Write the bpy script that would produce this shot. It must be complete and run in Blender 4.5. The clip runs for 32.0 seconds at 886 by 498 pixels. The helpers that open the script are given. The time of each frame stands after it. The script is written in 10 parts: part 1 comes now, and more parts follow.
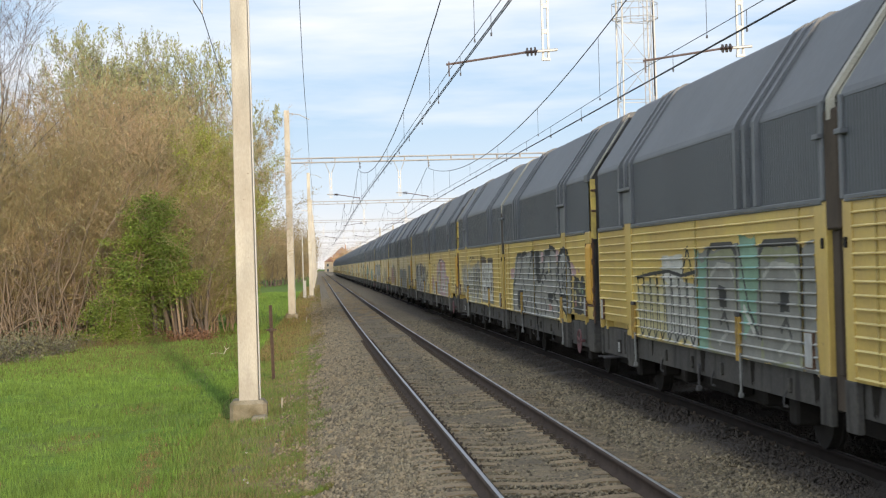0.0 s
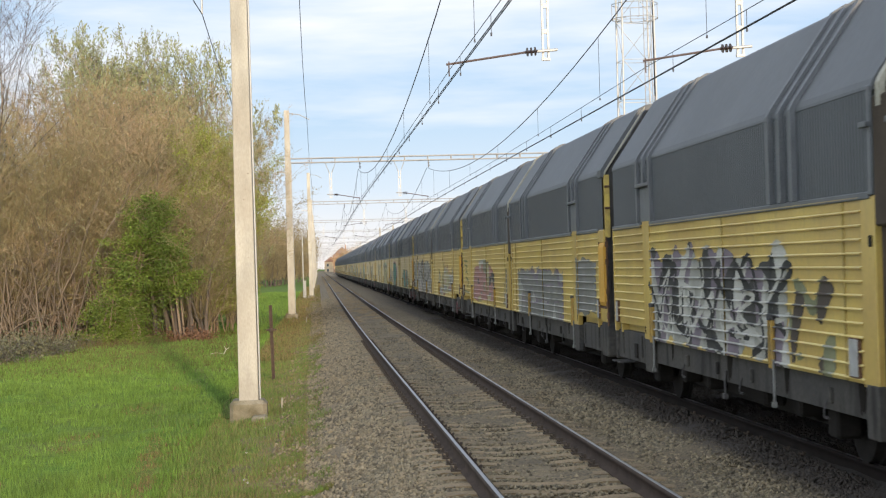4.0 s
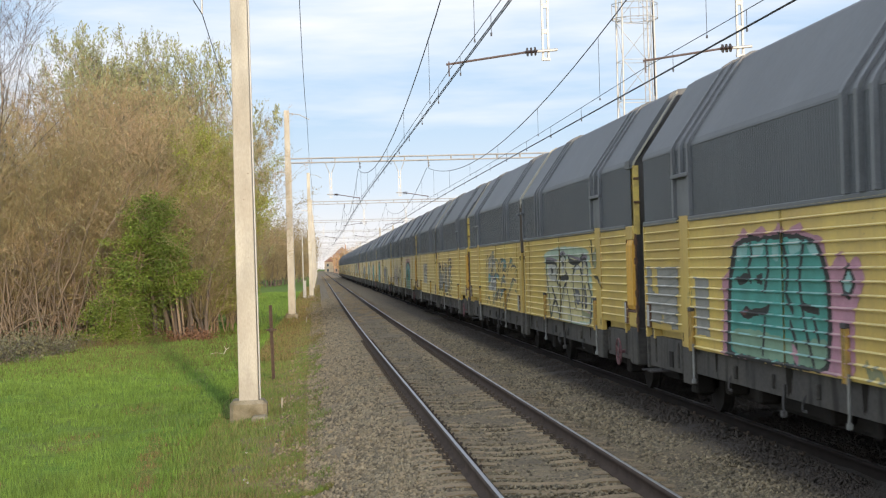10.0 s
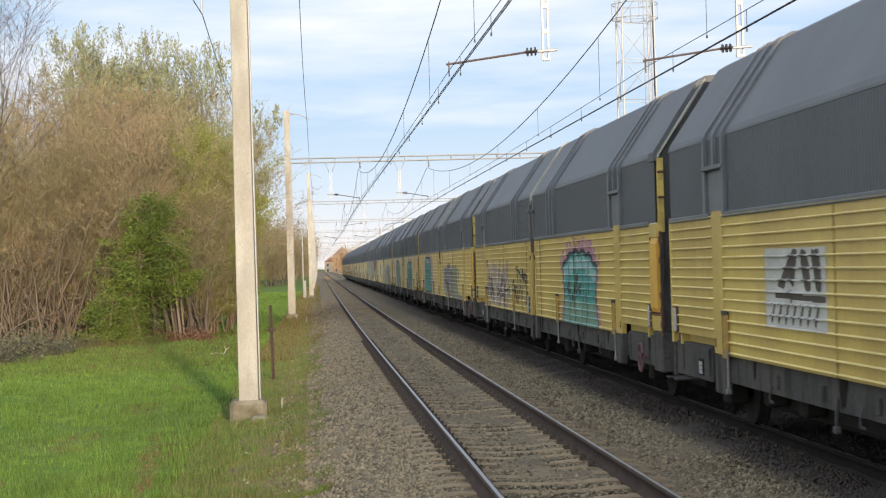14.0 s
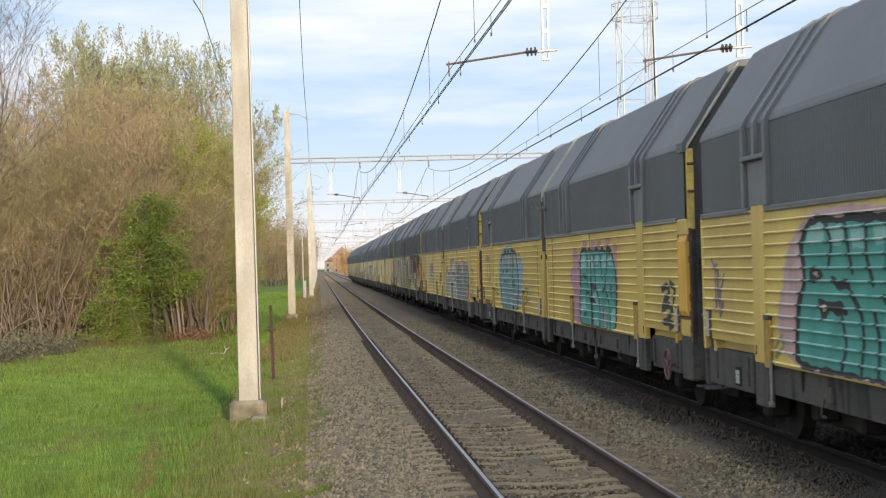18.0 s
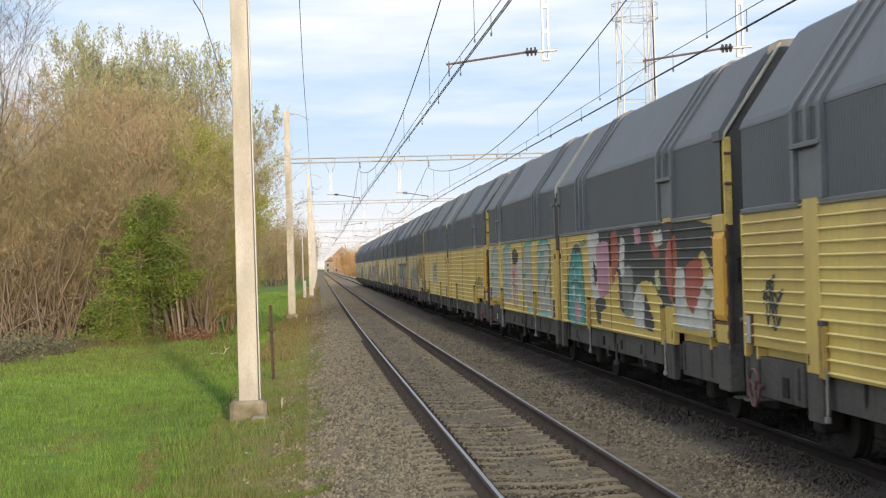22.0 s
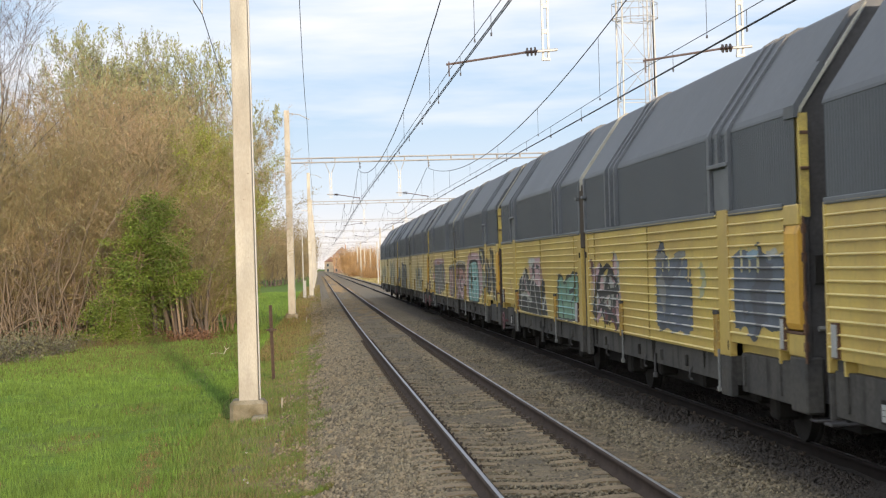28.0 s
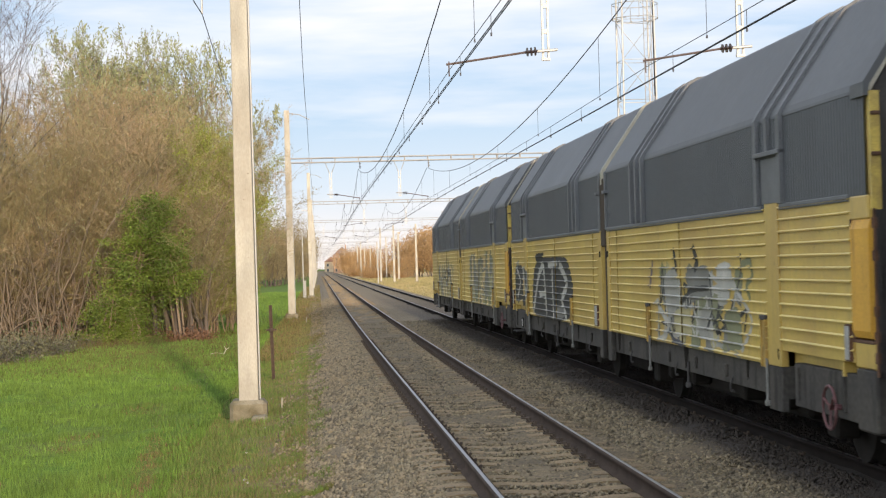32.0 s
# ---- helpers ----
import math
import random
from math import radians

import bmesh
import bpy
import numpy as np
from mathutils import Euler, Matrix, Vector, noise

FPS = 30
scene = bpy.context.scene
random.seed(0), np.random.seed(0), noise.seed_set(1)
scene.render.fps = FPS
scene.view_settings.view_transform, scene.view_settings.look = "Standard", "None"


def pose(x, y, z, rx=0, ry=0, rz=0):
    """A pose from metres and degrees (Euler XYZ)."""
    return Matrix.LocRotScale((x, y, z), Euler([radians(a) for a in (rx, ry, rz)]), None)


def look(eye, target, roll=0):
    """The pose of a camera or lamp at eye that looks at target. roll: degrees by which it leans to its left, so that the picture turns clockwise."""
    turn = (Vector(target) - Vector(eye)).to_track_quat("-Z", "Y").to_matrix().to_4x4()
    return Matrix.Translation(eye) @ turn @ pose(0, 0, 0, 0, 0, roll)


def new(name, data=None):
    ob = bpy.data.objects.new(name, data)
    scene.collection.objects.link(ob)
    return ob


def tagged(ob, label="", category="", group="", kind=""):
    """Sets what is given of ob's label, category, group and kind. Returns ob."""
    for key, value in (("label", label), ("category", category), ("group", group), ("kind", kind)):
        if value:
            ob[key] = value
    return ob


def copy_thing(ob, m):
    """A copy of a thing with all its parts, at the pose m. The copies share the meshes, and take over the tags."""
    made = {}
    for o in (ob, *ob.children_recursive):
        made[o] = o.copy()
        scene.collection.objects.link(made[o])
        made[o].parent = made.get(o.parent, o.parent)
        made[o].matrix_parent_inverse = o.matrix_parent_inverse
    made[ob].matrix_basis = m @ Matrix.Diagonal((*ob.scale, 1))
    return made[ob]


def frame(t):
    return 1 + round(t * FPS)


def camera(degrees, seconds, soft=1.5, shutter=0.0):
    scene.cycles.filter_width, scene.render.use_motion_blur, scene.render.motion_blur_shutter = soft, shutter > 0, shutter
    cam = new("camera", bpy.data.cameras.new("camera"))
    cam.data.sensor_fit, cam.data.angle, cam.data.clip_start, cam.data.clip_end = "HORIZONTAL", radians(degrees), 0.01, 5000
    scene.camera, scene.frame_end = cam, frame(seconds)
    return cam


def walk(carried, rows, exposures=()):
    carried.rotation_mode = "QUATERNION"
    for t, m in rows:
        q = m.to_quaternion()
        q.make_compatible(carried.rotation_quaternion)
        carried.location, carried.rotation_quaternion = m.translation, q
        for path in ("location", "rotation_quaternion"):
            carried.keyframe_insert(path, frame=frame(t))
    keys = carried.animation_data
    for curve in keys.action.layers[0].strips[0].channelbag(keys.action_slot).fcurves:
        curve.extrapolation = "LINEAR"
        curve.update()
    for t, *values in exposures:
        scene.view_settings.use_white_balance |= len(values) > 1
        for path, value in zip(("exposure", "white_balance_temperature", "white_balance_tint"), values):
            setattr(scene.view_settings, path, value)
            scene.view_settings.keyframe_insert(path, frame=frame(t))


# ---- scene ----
# Camera: stands still beside the track, at head height above the rails.
EYE = (0.0, 0.0, 2.067)
cam = camera(28.86, 32.0, soft=1.2, shutter=0.15)
AIM = look(EYE, (0.0787 * 100, 100.0, 2.067 + 0.0093 * 100), roll=-1.6)
walk(cam, [(0.0, AIM), (32.0, AIM)], exposures=[(0.0, 0.88, 6500, 10), (14.0, 0.88, 6500, 11), (21.0, 0.93, 6620, 11.5), (28.0, 0.91, 6680, 12), (32.0, 0.9, 6720, 12)])

# ---- light: low evening sun from behind, a little to the right of the track ----
SUN_EL, SUN_AZ = 7.6, 7.5          # elevation; degrees that it stands to the right of straight behind
sun = new("sun", bpy.data.lights.new("sun", "SUN"))
sun.data.energy, sun.data.angle, sun.data.color = 2.5, radians(2.0), (1.0, 0.80, 0.56)
sun.matrix_world = look((0, 0, 0), (-math.sin(radians(SUN_AZ)), math.cos(radians(SUN_AZ)), -math.tan(radians(SUN_EL))))
sun.location = (40, -200, 60)

world = bpy.data.worlds.new("sky")
scene.world = world
world.use_nodes = True
wn, wl = world.node_tree.nodes, world.node_tree.links
wn.clear()
w_out = wn.new("ShaderNodeOutputWorld")
w_bg = wn.new("ShaderNodeBackground")
w_sky = wn.new("ShaderNodeTexSky")
w_sky.sky_type, w_sky.sun_disc = "NISHITA", False
w_sky.sun_elevation, w_sky.sun_rotation = radians(SUN_EL), radians(180 - SUN_AZ)
w_sky.air_density, w_sky.dust_density, w_sky.ozone_density = 1.0, 0.3, 3.0
w_co = wn.new("ShaderNodeTexCoord")
w_sep = wn.new("ShaderNodeSeparateXYZ")
w_map = wn.new("ShaderNodeMapping")
w_map.inputs["Scale"].default_value = (1.6, 1.6, 11.0)
w_map.inputs["Location"].default_value = (0.35, 0.0, 0.62)
w_no = wn.new("ShaderNodeTexNoise")
w_no.inputs["Scale"].default_value, w_no.inputs["Detail"].default_value, w_no.inputs["Roughness"].default_value = 2.1, 6.0, 0.55
w_ramp = wn.new("ShaderNodeValToRGB")
w_ramp.color_ramp.elements[0].position, w_ramp.color_ramp.elements[1].position = 0.34, 0.68
w_ramp.color_ramp.elements[0].color = (0.05, 0.05, 0.05, 1)
w_low = wn.new("ShaderNodeMapRange")
w_low.inputs["From Min"].default_value, w_low.inputs["From Max"].default_value = 0.0, 0.12
w_low.inputs["To Min"].default_value, w_low.inputs["To Max"].default_value = 0.75, 0.0
w_hor = wn.new("ShaderNodeMapRange")      # warm haze low on the horizon
w_hor.inputs["From Min"].default_value, w_hor.inputs["From Max"].default_value = -0.01, 0.045
w_hor.inputs["To Min"].default_value, w_hor.inputs["To Max"].default_value = 0.75, 0.0
w_haze = wn.new("ShaderNodeMixRGB")
w_haze.inputs["Color2"].default_value = (6.9, 6.2, 5.6, 1)
w_max = wn.new("ShaderNodeMath")
w_max.operation = "MAXIMUM"
w_veil = wn.new("ShaderNodeMixRGB")      # thin high haze before the blue
w_veil.inputs["Fac"].default_value = 0.72
w_veil.inputs["Color2"].default_value = (2.8, 4.3, 6.5, 1)
w_mix = wn.new("ShaderNodeMixRGB")       # cloud streaks
w_mix.inputs["Color2"].default_value = (6.8, 6.9, 7.1, 1)
w_glow = wn.new("ShaderNodeMapRange")    # the sky brightens towards the sunset
w_glow.inputs["From Min"].default_value, w_glow.inputs["From Max"].default_value = 0.4, -1.0
w_glow.inputs["To Min"].default_value, w_glow.inputs["To Max"].default_value = 1.0, 2.6
w_mul = wn.new("ShaderNodeVectorMath")
w_mul.operation = "SCALE"
wl.new(w_co.outputs["Generated"], w_map.inputs["Vector"])
wl.new(w_co.outputs["Generated"], w_sep.inputs[0])
wl.new(w_sep.outputs["Z"], w_low.inputs["Value"])
wl.new(w_sep.outputs["Y"], w_glow.inputs["Value"])
wl.new(w_map.outputs[0], w_no.inputs["Vector"])
wl.new(w_no.outputs["Fac"], w_ramp.inputs["Fac"])
wl.new(w_ramp.outputs["Color"], w_max.inputs[0])
wl.new(w_low.outputs[0], w_max.inputs[1])
wl.new(w_max.outputs[0], w_mix.inputs["Fac"])
wl.new(w_sky.outputs[0], w_veil.inputs["Color1"])
wl.new(w_veil.outputs[0], w_mix.inputs["Color1"])
wl.new(w_sep.outputs["Z"], w_hor.inputs["Value"])
wl.new(w_hor.outputs[0], w_haze.inputs["Fac"])
wl.new(w_mix.outputs[0], w_haze.inputs["Color1"])
wl.new(w_haze.outputs[0], w_mul.inputs[0])
wl.new(w_glow.outputs[0], w_mul.inputs["Scale"])
wl.new(w_mul.outputs[0], w_bg.inputs["Color"])
wl.new(w_bg.outputs[0], w_out.inputs["Surface"])
w_bg.inputs["Strength"].default_value = 0.085


# ---- materials ----
def mat(name, col, rough=0.7, metal=0.0, var=0.25, scale=6.0, var2=0.15, scale2=60.0, bump=0.0, bscale=120.0, tint=None, rand=0.0, spec=0.5, stretch=(1, 1, 1)):
    """A painted or natural surface: base colour, stains at two scales, optional relief and variation from piece to piece."""
    m = bpy.data.materials.new(name)
    m.use_nodes = True
    n, l = m.node_tree.nodes, m.node_tree.links
    b = n["Principled BSDF"]
    b.inputs["Roughness"].default_value, b.inputs["Metallic"].default_value = rough, metal
    b.inputs["Specular IOR Level"].default_value = spec
    co = n.new("ShaderNodeTexCoord")
    mp = n.new("ShaderNodeMapping")
    mp.inputs["Scale"].default_value = stretch
    l.new(co.outputs["Object"], mp.inputs["Vector"])
    a = n.new("ShaderNodeTexNoise")
    a.inputs["Scale"].default_value, a.inputs["Detail"].default_value = scale, 5
    c = n.new("ShaderNodeTexNoise")
    c.inputs["Scale"].default_value, c.inputs["Detail"].default_value = scale2, 3
    l.new(mp.outputs[0], a.inputs["Vector"])
    l.new(mp.outputs[0], c.inputs["Vector"])
    r1 = n.new("ShaderNodeMapRange")
    r1.inputs["From Min"].default_value, r1.inputs["From Max"].default_value = 0.36, 0.66
    l.new(a.outputs["Fac"], r1.inputs["Value"])
    mix = n.new("ShaderNodeMixRGB")
    dark = tint or tuple(v * (1 - var) for v in col)
    mix.inputs["Color1"].default_value, mix.inputs["Color2"].default_value = (*dark, 1), (*col, 1)
    l.new(r1.outputs[0], mix.inputs["Fac"])
    r2 = n.new("ShaderNodeMapRange")
    r2.inputs["From Min"].default_value, r2.inputs["From Max"].default_value = 0.3, 0.7
    r2.inputs["To Min"].default_value, r2.inputs["To Max"].default_value = 1 - var2, 1 + var2
    l.new(c.outputs["Fac"], r2.inputs["Value"])
    hsv = n.new("ShaderNodeHueSaturation")
    l.new(mix.outputs[0], hsv.inputs["Color"])
    last = r2.outputs[0]
    if rand:
        info = n.new("ShaderNodeObjectInfo")
        geo = n.new("ShaderNodeNewGeometry")
        add = n.new("ShaderNodeMath")
        add.operation = "ADD"
        l.new(info.outputs["Random"], add.inputs[0])
        l.new(geo.outputs["Random Per Island"], add.inputs[1])
        fr = n.new("ShaderNodeMath")
        fr.operation = "FRACT"
        l.new(add.outputs[0], fr.inputs[0])
        r3 = n.new("ShaderNodeMapRange")
        r3.inputs["To Min"].default_value, r3.inputs["To Max"].default_value = 1 - rand, 1 + rand
        l.new(fr.outputs[0], r3.inputs["Value"])
        mu = n.new("ShaderNodeMath")
        mu.operation = "MULTIPLY"
        l.new(last, mu.inputs[0])
        l.new(r3.outputs[0], mu.inputs[1])
        last = mu.outputs[0]
    l.new(last, hsv.inputs["Value"])
    l.new(hsv.outputs[0], b.inputs["Base Color"])
    if bump:
        d = n.new("ShaderNodeTexNoise")
        d.inputs["Scale"].default_value, d.inputs["Detail"].default_value = bscale, 4
        l.new(mp.outputs[0], d.inputs["Vector"])
        bp = n.new("ShaderNodeBump")
        bp.inputs["Strength"].default_value, bp.inputs["Distance"].default_value = bump, 0.02
        l.new(d.outputs["Fac"], bp.inputs["Height"])
        l.new(bp.outputs[0], b.inputs["Normal"])
    return m


def shade_stain_strip(m, x0, x1, amount):
    """Brake dust and oil along the busy track, plus painted-in train shade: darkens a strip between x0 and x1."""
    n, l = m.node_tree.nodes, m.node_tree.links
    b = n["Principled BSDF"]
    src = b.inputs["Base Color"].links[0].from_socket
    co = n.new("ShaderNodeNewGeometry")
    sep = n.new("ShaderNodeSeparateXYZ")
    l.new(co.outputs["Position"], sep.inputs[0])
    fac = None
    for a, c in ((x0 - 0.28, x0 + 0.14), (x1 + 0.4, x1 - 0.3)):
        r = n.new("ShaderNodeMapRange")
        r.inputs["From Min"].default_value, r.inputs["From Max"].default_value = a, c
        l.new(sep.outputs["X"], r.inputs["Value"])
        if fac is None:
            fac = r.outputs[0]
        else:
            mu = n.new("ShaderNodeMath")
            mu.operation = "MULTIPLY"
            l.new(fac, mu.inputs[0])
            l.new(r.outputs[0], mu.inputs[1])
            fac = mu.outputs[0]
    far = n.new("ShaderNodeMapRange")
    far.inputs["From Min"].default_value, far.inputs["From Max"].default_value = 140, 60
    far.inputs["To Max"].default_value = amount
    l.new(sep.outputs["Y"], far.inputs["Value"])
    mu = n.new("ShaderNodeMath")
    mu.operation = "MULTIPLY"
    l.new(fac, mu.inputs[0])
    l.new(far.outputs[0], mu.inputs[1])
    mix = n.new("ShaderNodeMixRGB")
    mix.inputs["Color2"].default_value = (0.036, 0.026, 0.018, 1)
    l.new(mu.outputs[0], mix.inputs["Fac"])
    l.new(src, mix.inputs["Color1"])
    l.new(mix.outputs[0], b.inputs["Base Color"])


def weather(m, dirt, amount, lo, hi, spots=0.0, fine=11.0):
    """Rain streaks that run down a painted side, and a scatter of rust spots."""
    n, l = m.node_tree.nodes, m.node_tree.links
    b = n["Principled BSDF"]
    co, info, mp = n.new("ShaderNodeTexCoord"), n.new("ShaderNodeObjectInfo"), n.new("ShaderNodeMapping")
    l.new(co.outputs["Object"], mp.inputs["Vector"])
    mp.inputs["Scale"].default_value = (1, fine, 0.9)
    w = n.new("ShaderNodeMath")
    w.operation = "MULTIPLY"
    w.inputs[1].default_value = 37.0
    l.new(info.outputs["Random"], w.inputs[0])
    for scale, a, c, top, vec, col in ((1.0, lo, hi, amount, mp.outputs[0], dirt), (16.0, 0.68, 0.74, spots, co.outputs["Object"], (0.10, 0.045, 0.02))):
        if not top:
            continue
        no = n.new("ShaderNodeTexNoise")
        no.noise_dimensions = "4D"
        no.inputs["Scale"].default_value, no.inputs["Detail"].default_value = scale, 4
        l.new(vec, no.inputs["Vector"])
        l.new(w.outputs[0], no.inputs["W"])
        r = n.new("ShaderNodeMapRange")
        r.inputs["From Min"].default_value, r.inputs["From Max"].default_value, r.inputs["To Max"].default_value = a, c, top
        l.new(no.outputs["Fac"], r.inputs["Value"])
        mix = n.new("ShaderNodeMixRGB")
        mix.inputs["Color2"].default_value = (*col, 1)
        l.new(r.outputs[0], mix.inputs["Fac"])
        l.new(b.inputs["Base Color"].links[0].from_socket, mix.inputs["Color1"])
        l.new(mix.outputs[0], b.inputs["Base Color"])


GRASS = mat("grass_soil", (0.085, 0.155, 0.020), 0.95, var=0.35, scale=0.45, var2=0.3, scale2=7, bump=0.3, bscale=30, tint=(0.105, 0.125, 0.03), spec=0.1)
BLADE = mat("grass_blade", (0.112, 0.182, 0.029), 0.75, spec=0.2, var=0.3, scale=0.30, var2=0.25, scale2=1.6, rand=0.35, tint=(0.105, 0.165, 0.03))
EARTHGRASS = mat("earthy_grass", (0.17, 0.115, 0.06), 0.95, var=0.3, scale=1.2, rand=0.4, tint=(0.13, 0.13, 0.04), spec=0.1)
# Dull olive grass, its colour darkened to carry shade near the thicket.
FOOT = mat("rank_grass", (0.088, 0.092, 0.030), 0.95, var=0.35, scale=0.5, rand=0.4, tint=(0.12, 0.085, 0.04), spec=0.1)
DRY = mat("dry_grass", (0.165, 0.128, 0.048), 0.9, var=0.3, scale=0.8, rand=0.4, tint=(0.13, 0.15, 0.04))
SIDING = mat("siding_dry_grass", (0.44, 0.30, 0.115), 0.95, var=0.4, scale=0.25, var2=0.3, scale2=4, bump=0.5, bscale=20, tint=(0.30, 0.215, 0.08))
VERGE = mat("verge_soil", (0.165, 0.112, 0.043), 0.95, var=0.4, scale=1.2, var2=0.3, scale2=20, bump=0.7, bscale=40)
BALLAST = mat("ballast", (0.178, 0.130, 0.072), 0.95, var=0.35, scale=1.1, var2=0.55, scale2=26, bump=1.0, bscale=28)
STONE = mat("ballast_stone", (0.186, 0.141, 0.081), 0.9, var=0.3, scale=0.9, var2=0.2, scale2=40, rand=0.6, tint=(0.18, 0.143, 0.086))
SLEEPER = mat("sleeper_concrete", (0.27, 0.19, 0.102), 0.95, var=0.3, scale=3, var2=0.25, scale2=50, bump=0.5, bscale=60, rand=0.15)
# The train's shade is painted into the bed together with its stains.
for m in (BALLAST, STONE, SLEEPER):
    shade_stain_strip(m, 4.68, 7.9, 0.97)
RAIL = mat("rail_rust", (0.070, 0.050, 0.038), 0.9, var=0.3, scale=4, spec=0.1)
RAILTOP = mat("rail_polished", (0.37, 0.355, 0.34), 0.42, metal=1.0, var=0.1)
RAILDARK = mat("rail_dark_brown", (0.018, 0.013, 0.010), 0.9, var=0.3, scale=4, spec=0.1)
CLIP = mat("clip_steel", (0.085, 0.062, 0.044), 0.9, spec=0.2)
CONC = mat("pole_concrete", (0.455, 0.415, 0.335), 0.9, var=0.30, scale=2.2, var2=0.10, scale2=45, bump=0.4, bscale=90, stretch=(1, 1, 0.35))
BEAM = mat("beam_steel", (0.30, 0.29, 0.27), 0.6, var=0.2, scale=4)
FOUND = mat("foundation_concrete", (0.25, 0.213, 0.145), 0.95, var=0.4, scale=3.0, var2=0.2, bump=0.5, bscale=40, tint=(0.12, 0.10, 0.055))
GALV = mat("galvanised_steel", (0.36, 0.36, 0.35), 0.5, metal=0.2, var=0.12, scale=5)
WIRE = mat("wire_copper_dark", (0.045, 0.045, 0.05), 0.7, metal=0.0)
INSUL = mat("insulator_brown", (0.04, 0.028, 0.025), 0.25)
ARMTUBE = mat("arm_tube_oxide", (0.10, 0.07, 0.062), 0.7)
STAKE = mat("stake_dark_rust", (0.075, 0.048, 0.034), 0.9, var=0.4, scale=9)
RUST = mat("rusty_iron", (0.13, 0.065, 0.035), 0.9, var=0.4, scale=9)
YELLOW = mat("wagon_yellow", (0.54, 0.380, 0.088), 0.36, var=0.14, scale=0.9, var2=0.07, scale2=18, tint=(0.43, 0.28, 0.075), rand=0.05)
ORANGE = mat("wagon_end_yellow", (0.60, 0.315, 0.032), 0.55, var=0.2, scale=1.5)
FRAMEYEL = mat("end_frame_yellow", (0.60, 0.43, 0.09), 0.6, var=0.3, scale=5, tint=(0.36, 0.25, 0.07))
ENDGREY = mat("end_wall_grime", (0.062, 0.055, 0.05), 0.8, var=0.35, scale=2.5, var2=0.2, scale2=25)
LATCH = mat("latch_dark_yellow", (0.40, 0.24, 0.045), 0.75, var=0.4, scale=7, tint=(0.24, 0.16, 0.05))
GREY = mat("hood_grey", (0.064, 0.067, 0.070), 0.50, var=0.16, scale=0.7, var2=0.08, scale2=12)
# Roof grey is lighter than the side's: sky reflection put into the colour.
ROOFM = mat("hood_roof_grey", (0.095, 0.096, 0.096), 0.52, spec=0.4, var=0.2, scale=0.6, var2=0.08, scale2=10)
HOODTRIM = mat("hood_trim", (0.122, 0.123, 0.124), 0.55, var=0.2, scale=3)
SILL = mat("sill_grey", (0.074, 0.066, 0.054), 0.85, spec=0.2, var=0.35, scale=1.8, var2=0.2, scale2=20, tint=(0.055, 0.05, 0.044))
BLACK = mat("underframe_black", (0.028, 0.024, 0.020), 0.9, var=0.3, scale=4, spec=0.12)
BEIGE = mat("seal_beige", (0.38, 0.345, 0.265), 0.6, var=0.25, scale=3)
GAPBROWN = mat("bellows_brown", (0.082, 0.062, 0.045), 0.9, spec=0.15, var=0.3, scale=2)
WHITE = mat("plate_white", (0.36, 0.35, 0.32), 0.6, var=0.3, scale=7)
REDM = mat("handwheel_red", (0.125, 0.047, 0.046), 0.55, var=0.2)
PEBBLE = mat("pebble_pale", (0.42, 0.40, 0.36), 0.8, var=0.3, scale=20)
SEAM = mat("seam_grime", (0.25, 0.18, 0.065), 0.7, var=0.4, scale=8, tint=(0.38, 0.28, 0.08))
# Paler yellow for the rib tops: the sky's highlight put into the colour.
CREST = mat("rib_highlight_yellow", (0.72, 0.59, 0.24), 0.30, var=0.14, scale=0.9, var2=0.10, scale2=14)
OIL = mat("oil_smear", (0.024, 0.020, 0.016), 0.95, var=0.3, scale=9, spec=0.05)
STEELG = mat("rod_grey", (0.20, 0.19, 0.165), 0.6, var=0.3, scale=8)
weather(YELLOW, (0.20, 0.145, 0.06), 0.32, 0.50, 0.80, 0.6)
weather(ORANGE, (0.13, 0.05, 0.02), 0.55, 0.56, 0.74, 0.6)
weather(SILL, (0.02, 0.017, 0.014), 0.85, 0.52, 0.66, 0.4, 5.0)
weather(GREY, (0.045, 0.045, 0.045), 0.5, 0.50, 0.75, 0.0, 6.0)
weather(CONC, (0.26, 0.21, 0.15), 0.55, 0.50, 0.78, 0.5, 6.0)
TRUNK = mat("trunk_grey_brown", (0.128, 0.100, 0.077), 0.95, var=0.4, scale=3, rand=0.2, stretch=(1, 1, 0.2))
STEM = mat("stem_pale", (0.185, 0.138, 0.095), 0.9, var=0.25, scale=2, rand=0.3)
BARK = mat("bark_brown", (0.22, 0.16, 0.105), 0.95, var=0.35, scale=2, rand=0.3)
TWIG = mat("twig_brown", (0.35, 0.243, 0.14), 0.95, var=0.3, scale=0.35, rand=0.2, tint=(0.27, 0.205, 0.11))
TWIG2 = mat("twig_olive", (0.285, 0.228, 0.105), 0.95, var=0.3, scale=0.5, rand=0.2)
TWIGGREY = mat("twig_grey", (0.27, 0.22, 0.195), 0.95, rand=0.3)
LEAF = mat("leaf_spring", (0.138, 0.180, 0.030), 0.85, var=0.4, scale=0.8, rand=0.25, spec=0.05, tint=(0.085, 0.115, 0.026))
LEAFG = mat("leaf_olive_bud", (0.26, 0.285, 0.055), 0.75, var=0.3, scale=0.8, rand=0.4, spec=0.2)
LEAFW = mat("leaf_willow", (0.26, 0.275, 0.125), 0.7, var=0.25, scale=1.0, rand=0.35)
LEAFB = mat("bud_brown", (0.30, 0.20, 0.10), 0.8, rand=0.3)
LEAFO = mat("leaf_far_orange", (0.37, 0.225, 0.095), 0.8, rand=0.4)
